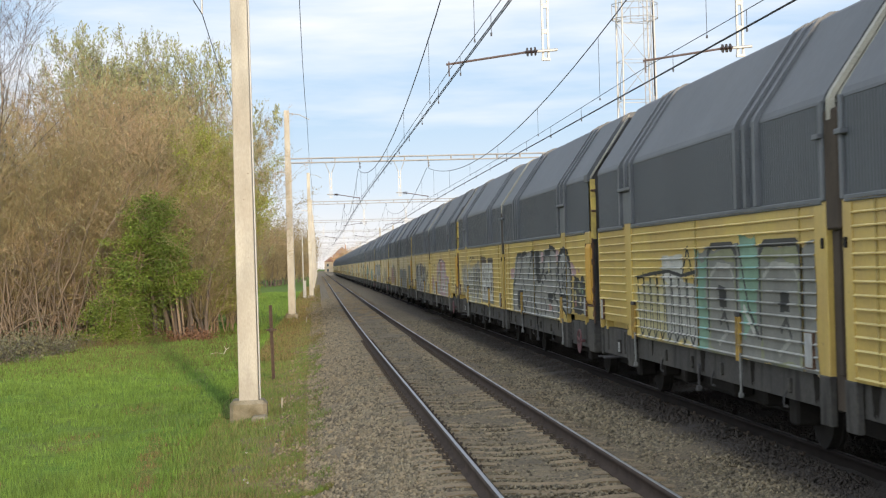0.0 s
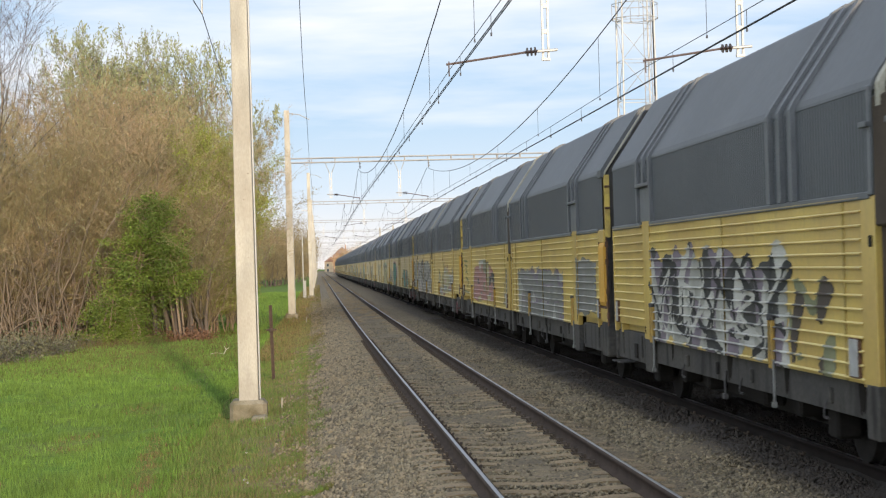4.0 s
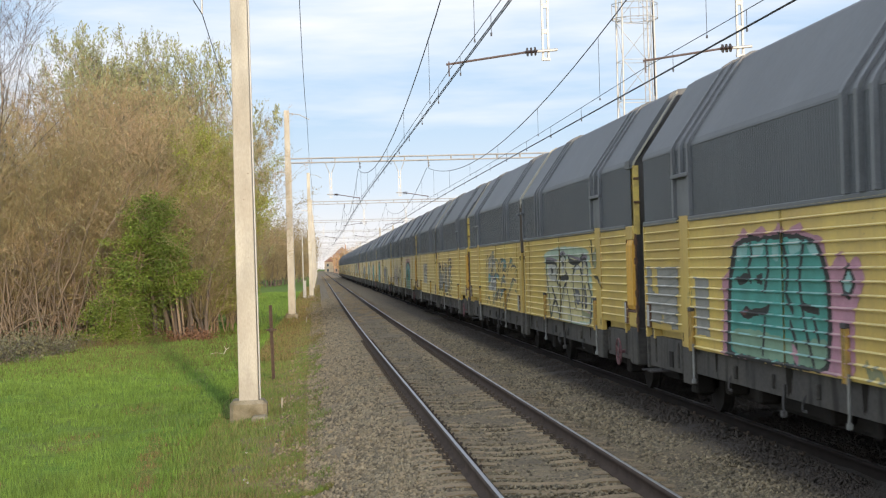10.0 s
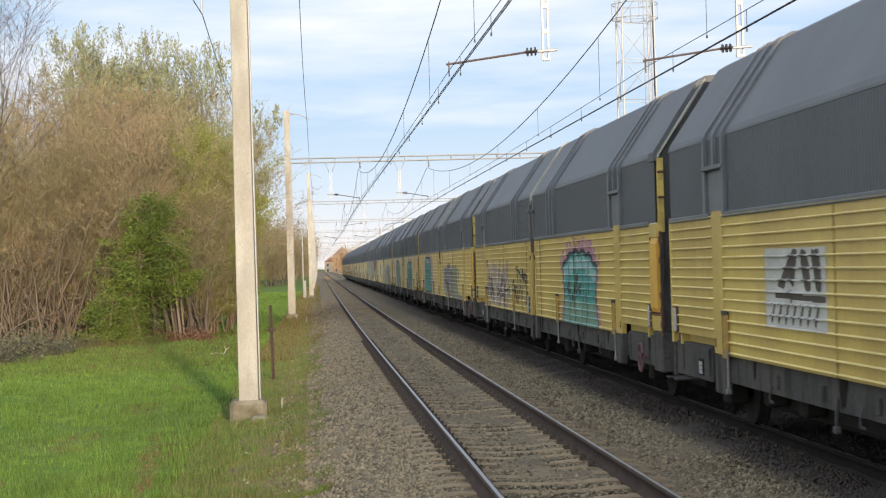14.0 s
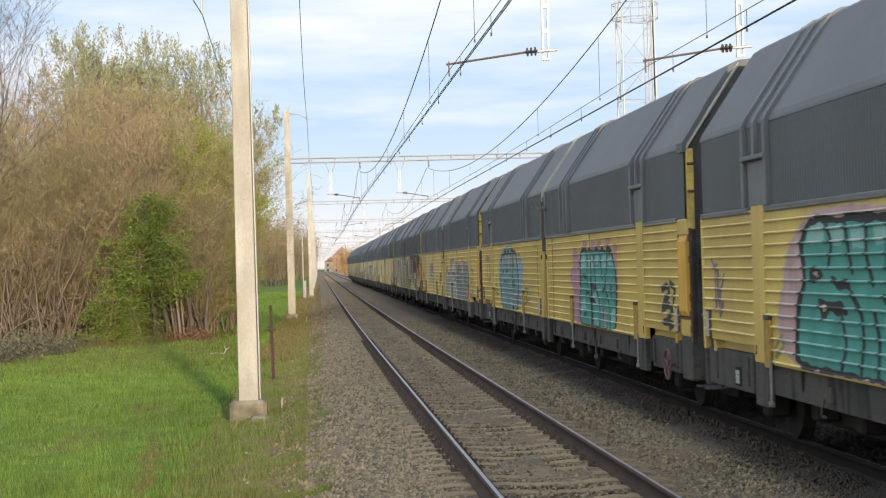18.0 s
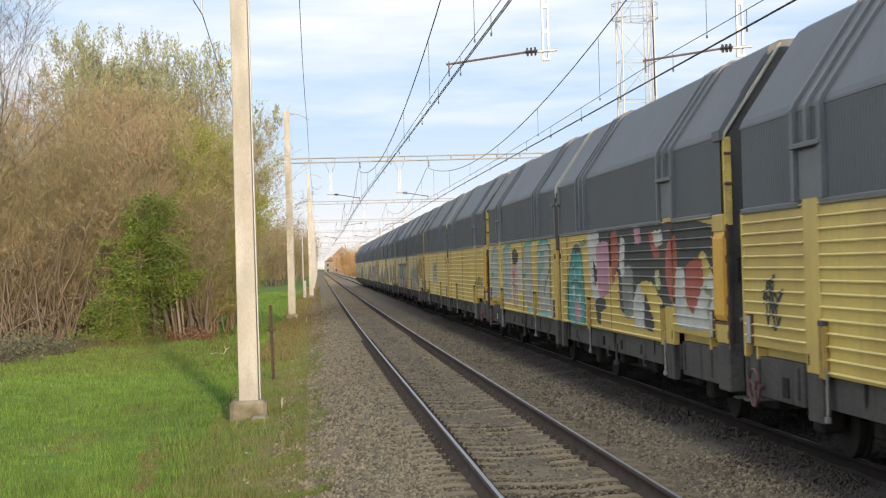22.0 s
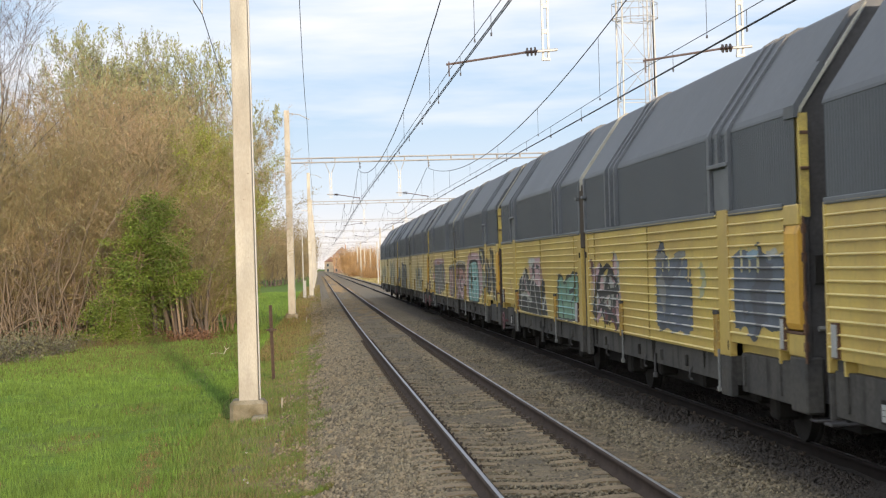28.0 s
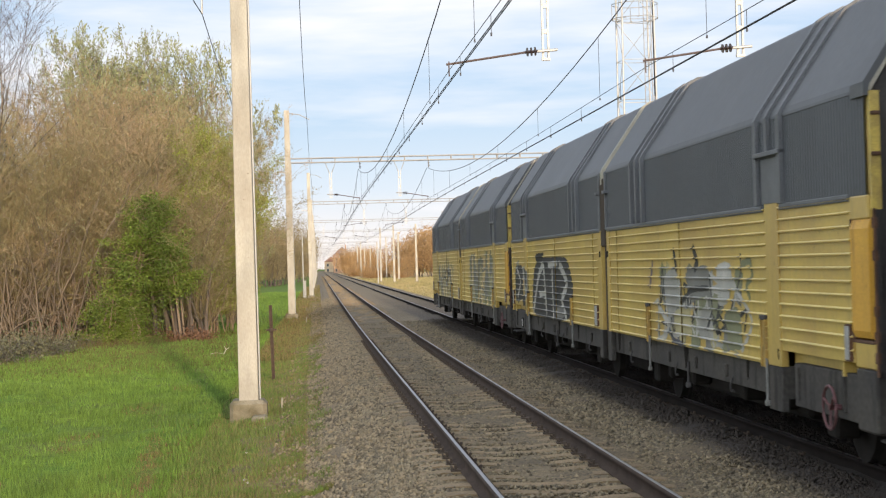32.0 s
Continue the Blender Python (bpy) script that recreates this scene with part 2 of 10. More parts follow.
STRAW = mat("siding_straw", (0.33, 0.255, 0.13), 0.9, var=0.4, scale=0.3, rand=0.4, tint=(0.20, 0.19, 0.08), spec=0.1)
LEAFBR = mat("bud_dull_brown", (0.21, 0.155, 0.08), 0.85, rand=0.4)
LEAFBM = mat("bramble_dull_olive", (0.115, 0.108, 0.055), 0.9, rand=0.4)
DEADLEAF = mat("bracken_rust", (0.165, 0.085, 0.045), 0.9, rand=0.35)
BRICK = mat("brick_far", (0.36, 0.22, 0.14), 0.9, var=0.2, scale=0.5)
ROOFT = mat("roof_tile_far", (0.20, 0.10, 0.07), 0.9, var=0.2, scale=0.5)
PALEWALL = mat("pale_render_wall", (0.50, 0.37, 0.23), 0.9, var=0.15, scale=0.5)
DARKGLASS = mat("dark_glass", (0.03, 0.035, 0.04), 0.1)
REDLAMP = mat("lens_red", (0.25, 0.02, 0.015), 0.3)


# ---- small mesh tools ----
def add_box(bm, x0, x1, y0, y1, z0, z1, bevel=0.0):
    vs = [bm.verts.new((x, y, z)) for x in (x0, x1) for y in (y0, y1) for z in (z0, z1)]
    fs = [bm.faces.new([vs[i] for i in q]) for q in ((0, 1, 3, 2), (4, 6, 7, 5), (0, 4, 5, 1), (2, 3, 7, 6), (0, 2, 6, 4), (1, 5, 7, 3))]
    if bevel:
        es = list({e for f in fs for e in f.edges})
        bmesh.ops.bevel(bm, geom=es, offset=bevel, segments=1, affect="EDGES", profile=0.5)


def add_prism(bm, prof, y0, y1, closed=True, caps=True):
    """A profile of (x, z), swept from y0 to y1."""
    a = [bm.verts.new((x, y0, z)) for x, z in prof]
    b = [bm.verts.new((x, y1, z)) for x, z in prof]
    k = len(prof)
    for i in range(k if closed else k - 1):
        j = (i + 1) % k
        bm.faces.new((a[i], a[j], b[j], b[i]))
    if closed and caps:
        bm.faces.new(a[::-1])
        bm.faces.new(b)


def add_tube(bm, pts, r, n=6, r2=None):
    pts = [Vector(p) for p in pts]
    rings = []
    for i, p in enumerate(pts):
        d = (pts[min(i + 1, len(pts) - 1)] - pts[max(i - 1, 0)]).normalized()
        s = d.cross((0, 0, 1) if abs(d.z) < 0.95 else (0, 1, 0)).normalized()
        t = s.cross(d)
        q = r if r2 is None else r + (r2 - r) * i / (len(pts) - 1)
        rings.append([bm.verts.new(p + (s * math.cos(a) + t * math.sin(a)) * q) for a in (2 * math.pi * j / n for j in range(n))])
    for a, b in zip(rings, rings[1:]):
        for j in range(n):
            bm.faces.new((a[j], a[(j + 1) % n], b[(j + 1) % n], b[j]))
    bm.faces.new(rings[0])
    bm.faces.new(rings[-1][::-1])


def add_disc(bm, c, r, x0, x1, n=18):
    """A wheel-like disc with its axle along x."""
    a = [bm.verts.new((x0, c[0] + r * math.cos(2 * math.pi * j / n), c[1] + r * math.sin(2 * math.pi * j / n))) for j in range(n)]
    b = [bm.verts.new((x1, v.co.y, v.co.z)) for v in a]
    for j in range(n):
        bm.faces.new((a[j], a[(j + 1) % n], b[(j + 1) % n], b[j]))
    bm.faces.new(a)
    bm.faces.new(b[::-1])


def mesh_of(name, bm, material):
    bmesh.ops.recalc_face_normals(bm, faces=bm.faces[:])
    me = bpy.data.meshes.new(name)
    bm.to_mesh(me)
    bm.free()
    for m in (material if isinstance(material, (list, tuple)) else [material]):
        me.materials.append(m)
    return me


def part(name, bm, material, parent, label=""):
    """Links a bmesh (or a ready mesh) as one mesh object under a thing or a part."""
    ob = new(name, bm if isinstance(bm, bpy.types.Mesh) else mesh_of(name, bm, material))
    ob.parent = parent
    if label:
        ob["label"] = label
    return ob


def thing(name, label, category, group="", m=None):
    ob = new(name)
    ob.empty_display_size = 0.2
    if m is not None:
        ob.matrix_basis = m
    return tagged(ob, label, category, group)


def solid(name, bm, material, label, category="", group="", kind="", m=None):
    ob = new(name, mesh_of(name, bm, material))
    if m is not None:
        ob.matrix_basis = m
    return tagged(ob, label, category, group, kind)


def raw_mesh(name, verts, faces, materials, index=None):
    """A mesh from numpy arrays; faces all of one size."""
    me = bpy.data.meshes.new(name)
    verts, faces = np.asarray(verts, np.float32), np.asarray(faces, np.int32)
    me.vertices.add(len(verts))
    me.vertices.foreach_set("co", verts.ravel())
    k = faces.shape[1]
    me.loops.add(faces.size)
    me.loops.foreach_set("vertex_index", faces.ravel())
    me.polygons.add(len(faces))
    me.polygons.foreach_set("loop_start", np.arange(0, faces.size, k, dtype=np.int32))
    me.polygons.foreach_set("loop_total", np.full(len(faces), k, np.int32))
    for m in (materials if isinstance(materials, (list, tuple)) else [materials]):
        me.materials.append(m)
    if index is not None:
        me.polygons.foreach_set("material_index", np.asarray(index, np.int32))
    me.update(calc_edges=True)
    me.validate()
    return me


# ---- plan: x to the right of the camera, y along the line, z = 0 at the rail heads ----
TRACK_1, TRACK_2, GAUGE = 2.395, 6.24, 1.507
SPAN, FIRST = 63.0, 33.15          # catenary portals
G_ALL, G_FROM, G_SOFT = 0.0059, 55.0, 16.0


def bend(y):
    """How far the whole line has swung to the right at distance y."""
    v = (y - G_FROM) / G_SOFT
    return G_ALL * G_SOFT * (np.log1p(np.exp(-abs(v))) + max(v, 0.0)) if not isinstance(y, np.ndarray) else G_ALL * G_SOFT * (np.log1p(np.exp(-np.abs(v))) + np.maximum(v, 0.0))


def heading(y):
    return -math.degrees(math.atan((bend(y + 0.5) - bend(y - 0.5))))


def ground_z(x):
    """Height of the ground, by the distance across the line."""
    return np.interp(x, [-60, -20, -6, -1.7, -0.9, -0.1, 0.6, 8.0, 9.6, 12, 40], [-1.3, -1.05, -0.9, -0.86, -0.78, -0.62, -0.62, -0.62, -0.7, -0.75, -0.8])


def along(y0, y1, near_step, far_step):
    ys, y = [y0], y0
    while y < y1:
        y += near_step if -5 < y < 70 else (near_step * 3 if -60 < y < 160 else far_step)
        ys.append(min(y, y1))
    return np.array(ys)


def sheet(name, xs, ys, zf, material, rough=0.0, seed=0, fray=0.0):
    """A sheet of ground that follows the line's bend."""
    rng = np.random.default_rng(seed)
    X, Y = np.meshgrid(xs, ys)
    Z = zf(X) + rough * rng.normal(size=X.shape) * (np.abs(X) < 30)
    if fray:
        Z = Z + fray * (np.sin(Y * 1.9) + np.sin(Y * 0.83 + 1) + 0.7 * np.sin(Y * 4.3 + X * 9)) * (X < 0.4)
    V = np.stack([X + bend(Y) * (np.abs(X) < 200), Y, Z], -1).reshape(-1, 3)
    n = len(xs)
    i, j = np.meshgrid(np.arange(n - 1), np.arange(len(ys) - 1))
    a = (j * n + i).ravel()
    return new(name, raw_mesh(name, V, np.stack([a, a + 1, a + n + 1, a + n], 1), material))


gx = np.array([-4000, -1500, -500, -150, -60, -40, -30, -24, -20, -17, -14, -12, -10, -8.5, -7, -6, -5, -4, -3.2, -2.6, -2.1, -1.7, -1.3, -0.9, -0.5, -0.1, 0.6, 4, 8, 9.6, 12, 16, 22, 30, 40, 60, 150, 500, 1500, 4000])
gy = np.concatenate([[-4000, -1000, -300], along(-100, 400, 1.2, 12), [600, 900, 1400, 2200, 4500]])
tagged(sheet("ground", gx, gy, ground_z, GRASS, 0.012, 1), "green meadow grass with bare soil patches", "ground", kind="structure")
bx = np.array([-0.12, 0.05, 0.3, 0.55, 0.8, 1.1, 1.4, 2.0, 2.4, 2.8, 3.4, 3.8, 4.3, 4.8, 5.4, 6.2, 7, 7.8, 8.3, 8.8, 9.4])


def edge_wander(y):
    """How far the verge creeps into the ballast along the line."""
    return 0.10 * np.sin(y * 0.9) + 0.08 * np.sin(y * 2.3 + 1.0) + 0.06 * np.sin(y * 5.9 + 2.0)


def ballast_z(x):
    return np.interp(x, [-0.12, 0.05, 0.85, 1.2, 3.6, 4.3, 5.0, 7.6, 8.4, 9.4], [-0.66, -0.56, -0.23, -0.182, -0.182, -0.165, -0.140, -0.140, -0.25, -0.72])


tagged(sheet("ballast_bed", bx, along(-100, 1400, 0.8, 10), ballast_z, BALLAST, 0.014, 2, fray=0.022), "grey-brown crushed stone ballast bed under both tracks", "ballast", kind="structure")
vx = np.array([-1.55, -1.2, -0.9, -0.6, -0.3, -0.1, 0.02])
tagged(sheet("verge", vx, along(-100, 300, 0.8, 10), lambda x: ground_z(x) + np.interp(x, [-1.55, -1.3, -0.3, 0.02], [-0.1, 0.02, 0.04, 0.05]), VERGE, 0.008, 3), "brown dry verge between meadow and ballast", "verge", kind="structure")
rx = np.array([8.9, 9.6, 11, 13, 16, 20, 26, 34, 46])
tagged(sheet("siding_ground", rx, along(-100, 900, 2.0, 12), lambda x: ground_z(x) + 0.05, SIDING, 0.02, 4), "yellowish dry ground beyond the tracks", "ground", kind="structure")


# ---- rails, sleepers, clips ----
def rail_sheet(cx, side_mat):
    """One rail, swept along the line: foot, web and head, with a polished top."""
    prof = [(-0.07, -0.172), (0.07, -0.172), (0.07, -0.16), (0.012, -0.14), (0.010, -0.05), (0.035, -0.04), (0.036, -0.010), (0.019, 0.0), (-0.019, 0.0), (-0.036, -0.010), (-0.035, -0.04), (-0.010, -0.05), (-0.012, -0.14), (-0.07, -0.16)]
    ys = along(-60, 1400, 3.0, 20)
    k = len(prof)
    V = np.array([[cx + x + bend(float(y)), y, z] for y in ys for x, z in prof])
    F, M = [], []
    for r in range(len(ys) - 1):
        for i in range(k):
            j = (i + 1) % k
            F.append((r * k + i, r * k + j, (r + 1) * k + j, (r + 1) * k + i))
            M.append(1 if i == 7 else 0)
    return raw_mesh("rail", V, F, [side_mat, RAILTOP], M)


def build_track(name, cx, label):
    root = thing(name, label, "railway track")
    root["kind"] = "structure"
    for side in (-1, 1):
        part("rail", rail_sheet(cx + side * GAUGE / 2, RAIL if cx == TRACK_1 else RAILDARK), None, root, "rust-brown steel rail with a polished running top")
    bm = bmesh.new()
    prof = [(-1.28, -0.34), (1.28, -0.34), (1.28, -0.19), (1.0, -0.165), (0.45, -0.172), (0.2, -0.19), (-0.2, -0.19), (-0.45, -0.172), (-1.0, -0.165), (-1.28, -0.19)]
    add_prism(bm, prof, -0.13, 0.13)
    sl = mesh_of("sleeper", bm, SLEEPER)
    bm = bmesh.new()
    add_box(bm, -0.055, 0.055, -0.07, 0.07, -0.175, -0.15)
    add_tube(bm, [(0.03, -0.05, -0.15), (0.05, -0.02, -0.115), (0.05, 0.03, -0.115), (0.02, 0.05, -0.14)], 0.012, 5)
    add_box(bm, -0.015, 0.015, -0.02, 0.02, -0.15, -0.10)
    cl = mesh_of("rail_clip", bm, CLIP)
    for i in range(150):
        y = -6 + 0.6 * i
        s = part("sleeper", sl, None, root)
        s.matrix_basis = pose(cx + bend(y), y, random.uniform(-0.006, 0.004), 0, 0, heading(y) + random.uniform(-0.4, 0.4))
        if 18 < y < 52:
            for side in (-1, 1):
                for o in (-1, 1):
                    c = part("rail_clip", cl, None, s)
                    c.matrix_basis = pose(side * GAUGE / 2 + o * 0.115, 0, 0, 0, 0, 0 if o > 0 else 180)
    # the far sleepers, joined
    sv, sf = [], []
    bx_ = [(-1.28, -0.3), (-1.28, -0.172), (1.28, -0.172), (1.28, -0.3)]
    for i in range(700):
        y = 84 + 0.6 * i
        b0 = len(sv)
        for yy in (y - 0.13, y + 0.13):
            sv += [(cx + x + bend(y), yy, z) for x, z in bx_]
        sf += [(b0 + 1, b0 + 2, b0 + 6, b0 + 5), (b0, b0 + 1, b0 + 5, b0 + 4), (b0 + 2, b0 + 3, b0 + 7, b0 + 6), (b0, b0 + 3, b0 + 2, b0 + 1), (b0 + 4, b0 + 5, b0 + 6, b0 + 7)]
    far = part("far_sleepers", raw_mesh("far_sleepers", sv, sf, SLEEPER), None, root)
    far["kind"] = "stuff"
    return root


build_track("near_track", TRACK_1, "empty railway track with concrete sleepers")
build_track("train_track", TRACK_2, "railway track that carries the freight train")


# ---- catenary: portals, wires ----
CONTACT_Z, AUX_Z, HANG_Z, DIP_Z, BEAM_Z = 5.45, 5.70, 7.55, 6.12, 8.12
LEFT_X, RIGHT_X = -1.21, 16.6


def concrete_pole(root, x, base, top, w0, w1):
    """A tapered I-section concrete mast."""
    bm = bmesh.new()
    rings = []
    for z, w in ((base, w0), (top, w1)):
        h, d, f = w / 2, w * 0.62, w * 0.17
        pr = [(-h, -d), (h, -d), (h, -d + 2 * f), (h * 0.72, -d + 2.6 * f), (h * 0.72, d - 2.6 * f), (h, d - 2 * f), (h, d), (-h, d), (-h, d - 2 * f), (-h * 0.72, d - 2.6 * f), (-h * 0.72, -d + 2.6 * f), (-h, -d + 2 * f)]
        rings.append([bm.verts.new((x + px, py, z)) for px, py in pr])
    k = len(rings[0])
    for i in range(k):
        bm.faces.new((rings[0][i], rings[0][(i + 1) % k], rings[1][(i + 1) % k], rings[1][i]))
    bm.faces.new(rings[0][::-1])
    bm.faces.new(rings[1])
    bmesh.ops.bevel(bm, geom=[e for e in bm.edges if abs((e.verts[0].co - e.verts[1].co).z) > 1 and min(abs(abs(v.co.x - x) - w0 / 2) for v in e.verts) < 0.09], offset=0.012, segments=1, affect="EDGES")
    return part("mast", bm, CONC, root, "tapered pale concrete mast")


def insulator(bm, p, q, r=0.075, n=3):
    """Ribbed insulator string from p to q."""
    p, q = Vector(p), Vector(q)
    d = q - p
    add_tube(bm, [p, q], r * 0.35, 8)
    for i in range(n):
        a = p + d * ((i + 0.7) / (n + 0.4))
        add_tube(bm, [a - d * 0.05, a, a + d * 0.05], r, 10)


def portal_parts(root, flip, LEFT_X):
    """Everything on one portal; flip: the side on which the steady arms stand."""
    bm = bmesh.new()
    add_box(bm, LEFT_X - 0.36, LEFT_X + 0.34, -0.40, 0.42, -1.1, -0.40, 0.07)
    add_box(bm, LEFT_X + 0.06, LEFT_X + 0.36, -0.95, -0.38, -1.1, -0.66, 0.04)
    part("foundation", bm, FOUND, root, "weathered concrete foundation block")
    bm = bmesh.new()
    add_box(bm, RIGHT_X - 0.4, RIGHT_X + 0.4, -0.4, 0.4, -1.1, -0.45, 0.03)
    part("foundation", bm, FOUND, root, "weathered concrete foundation block")
    concrete_pole(root, LEFT_X, -0.45, 10.9, 0.37, 0.29)
    concrete_pole(root, RIGHT_X, -0.5, 9.0, 0.36, 0.29)
    # cable duct on the mast's track side
    bm = bmesh.new()
    add_tube(bm, [(LEFT_X + 0.215, -0.1, -0.42), (LEFT_X + 0.18, -0.1, 8.0)], 0.018, 6)
    part("cable_duct", bm, GALV, root, "thin grey cable duct along the mast")
    # lattice beam: two chords and a zigzag
    bm = bmesh.new()
    for z in (BEAM_Z + 0.10, BEAM_Z - 0.14):
        for yy in (0.0, 0.36):
            add_box(bm, LEFT_X - 0.35, RIGHT_X + 0.3, yy - 0.05, yy + 0.05, z - 0.028, z + 0.028)
    part("beam", bm, BEAM, root, "pale galvanised double cross beam")
    bm = bmesh.new()
    add_box(bm, 0, 0.05, -0.03, 0.03, BEAM_Z - 0.12, BEAM_Z + 0.08)
    add_box(bm, 0, 0.05, 0.33, 0.39, BEAM_Z - 0.12, BEAM_Z + 0.08)
    add_box(bm, 0, 0.05, 0.03, 0.33, BEAM_Z + 0.06, BEAM_Z + 0.10)
    strut = mesh_of("beam_strut", bm, BEAM)
    for i in range(13):
        part("beam_strut", strut, None, root).matrix_basis = pose(LEFT_X + 1.3 * i, 0, 0)
    bm = bmesh.new()
    add_box(bm, LEFT_X - 0.72, LEFT_X + 0.2, -0.04, 0.04, 7.42, 7.50)
    add_tube(bm, [(LEFT_X - 0.70, 0, 7.42), (LEFT_X - 0.70, 0, 7.0)], 0.02, 6)
    part("bracket", bm, GALV, root, "short steel bracket on the mast")
    bm = bmesh.new()
    add_tube(bm, [(LEFT_X + 0.1, 0, 10.75), (LEFT_X + 0.7, 0, 10.66), (LEFT_X + 1.25, 0, 10.38)], 0.03, 6)
    part("top_arm", bm, GALV, root, "slim arm for the top wire")
    for tc in (TRACK_1, TRACK_2):
        off = 0.40 if flip else 0.30
        wx = tc + off
        tx = tc + (2.3 if flip else -1.25)
        bm = bmesh.new()
        # V-shaped drop bracket
        add_box(bm, tx - 0.072, tx - 0.034, -0.03, 0.03, 6.0, BEAM_Z - 0.7)
        add_box(bm, tx + 0.034, tx + 0.072, -0.03, 0.03, 6.0, BEAM_Z - 0.7)
        add_tube(bm, [(tx - 0.065, 0, BEAM_Z - 0.75), (tx - 0.32, 0, BEAM_Z - 0.1)], 0.022, 6)
        add_tube(bm, [(tx + 0.065, 0, BEAM_Z - 0.75), (tx + 0.32, 0, BEAM_Z - 0.1)], 0.022, 6)
        add_box(bm, tx - 0.085, tx + 0.085, -0.035, 0.035, 5.98, 6.03)
        for z in (6.5, 7.0):
            add_box(bm, tx - 0.035, tx + 0.035, -0.03, 0.03, z, z + 0.09)
        drop = part("drop_bracket", bm, GALV, root, "white galvanised drop bracket")
        s = -1 if flip else 1
        zi, ze = 6.17, 5.93
        bm = bmesh.new()
        add_tube(bm, [(tx - s * 0.22, -0.06, zi + 0.01), (tx + s * 0.18, -0.06, zi - 0.015)], 0.03, 7)
        part("clamp", bm, GALV, drop)
        bm = bmesh.new()
        insulator(bm, (tx + s * 0.16, -0.06, zi - 0.01), (tx + s * 0.42, -0.06, zi - 0.03), 0.085, 3)
        part("insulator", bm, INSUL, drop, "dark ribbed insulator")
        bm = bmesh.new()
        add_tube(bm, [(tx + s * 0.40, -0.06, zi - 0.03), (wx + s * 0.05, -0.06, ze)], 0.024, 6)
        add_tube(bm, [(wx, -0.06, ze + 0.06), (wx, -0.06, AUX_Z)], 0.014, 5)
        part("steady_arm", bm, ARMTUBE, drop, "thin reddish steady arm")
        bm = bmesh.new()
        insulator(bm, (wx + 0.1, 0, BEAM_Z - 0.16), (wx + 0.1, 0, HANG_Z), 0.06, 2)
        part("insulator", bm, INSUL, root, "dark hanging insulator")


portals = {}
for far in (False, True):
    for flip in (True, False):
        root = thing("catenary_portal", "concrete-masted catenary portal spanning the tracks", "catenary portal", "catenary portals along the line")
        portal_parts(root, flip, LEFT_X + (0.85 if far else 0.0))
        portals[flip, far] = root
PORTAL_Y = [FIRST + SPAN * i for i in range(-1, 14)]
used = set()
for i, y in enumerate(PORTAL_Y):
    kind = (i % 2 == 1, i >= 3)
    m = pose(bend(y), y, 0, 0, 0, heading(y))
    if kind not in used:
        portals[kind].matrix_basis = m
        used.add(kind)
    else:
        copy_thing(portals[kind], m)


def wire(name, label, fx, fz, r, y0, y1, group, step=3.0, droppers=None):
    """A wire along the line: fx, fz give its place at distance y. droppers: (spacing, lower z)."""
    bm = bmesh.new()
    ys = np.arange(y0, min(y1, 250) + 0.1, step).tolist() + np.arange(260, y1, 12).tolist()
    n = 5
    rings = []
    for y in ys:
        q = r
        rings.append([bm.verts.new((fx(y) + bend(y) + q * math.cos(a), y, fz(y) + q * math.sin(a))) for a in (2 * math.pi * j / n for j in range(n))])
    for a, b in zip(rings, rings[1:]):
        for j in range(n):
            bm.faces.new((a[j], a[(j + 1) % n], b[(j + 1) % n], b[j]))
    root = solid(name, bm, WIRE, label, "overhead wire", group)
    if droppers:
        gap, low = droppers
        k = 0
        y = FIRST - SPAN + gap / 2
        while y < 230:
            top = fz(y)
            if top - low > 0.12:
                bm = bmesh.new()
                add_tube(bm, [(fx(y) + bend(y), y, top), (fx(y) + bend(y), y, low)], 0.005, 4)
                add_box(bm, fx(y) + bend(y) - 0.012, fx(y) + bend(y) + 0.012, y - 0.02, y + 0.02, low - 0.02, low + 0.03)
                part("dropper", bm, WIRE, root)
            y += gap
    return root


def stagger(tc):
    return lambda y: tc + 0.34 + 0.05 * math.cos(math.pi * (y - FIRST) / SPAN)


def dip(y):
    u = ((y - FIRST) / SPAN) % 1.0
    return DIP_Z + (HANG_Z - DIP_Z) * (2 * u - 1) ** 2


W0, W1 = FIRST - SPAN, FIRST + SPAN * 12
for tc in (TRACK_1, TRACK_2):
    sx = stagger(tc)
    for dx in (-0.014, 0.014):
        wire("contact_wire", "dark grooved contact wire above the track", lambda y, sx=sx, dx=dx: sx(y) - 0.10 + dx, lambda y: CONTACT_Z, 0.009, W0, W1, "wires over the line")
    wire("auxiliary_wire", "dark auxiliary wire with short droppers", lambda y, sx=sx: sx(y), lambda y: AUX_Z + 0.10 * (2 * (((y - FIRST) / SPAN) % 1.0) - 1) ** 2, 0.007, W0, W1, "wires over the line", droppers=(5.25, CONTACT_Z))
    wire("messenger_wire", "dark sagging messenger wire with droppers", lambda y, sx=sx: sx(y) + 0.01, dip, 0.013, W0, W1, "wires over the line", droppers=(10.5, AUX_Z))
wire("feeder_wire", "thin feeder wire beside the masts", lambda y: LEFT_X - 0.70, lambda y: 7.0 - 0.9 * (1 - (2 * (((y - FIRST) / SPAN) % 1.0) - 1) ** 2), 0.009, W0, W1, "wires over the line")
wire("earth_wire", "thin top wire on the mast arms", lambda y: LEFT_X + 1.12, lambda y: 10.36 - 0.6 * (1 - (2 * (((y - FIRST) / SPAN) % 1.0) - 1) ** 2), 0.012, W0, W1, "wires over the line")


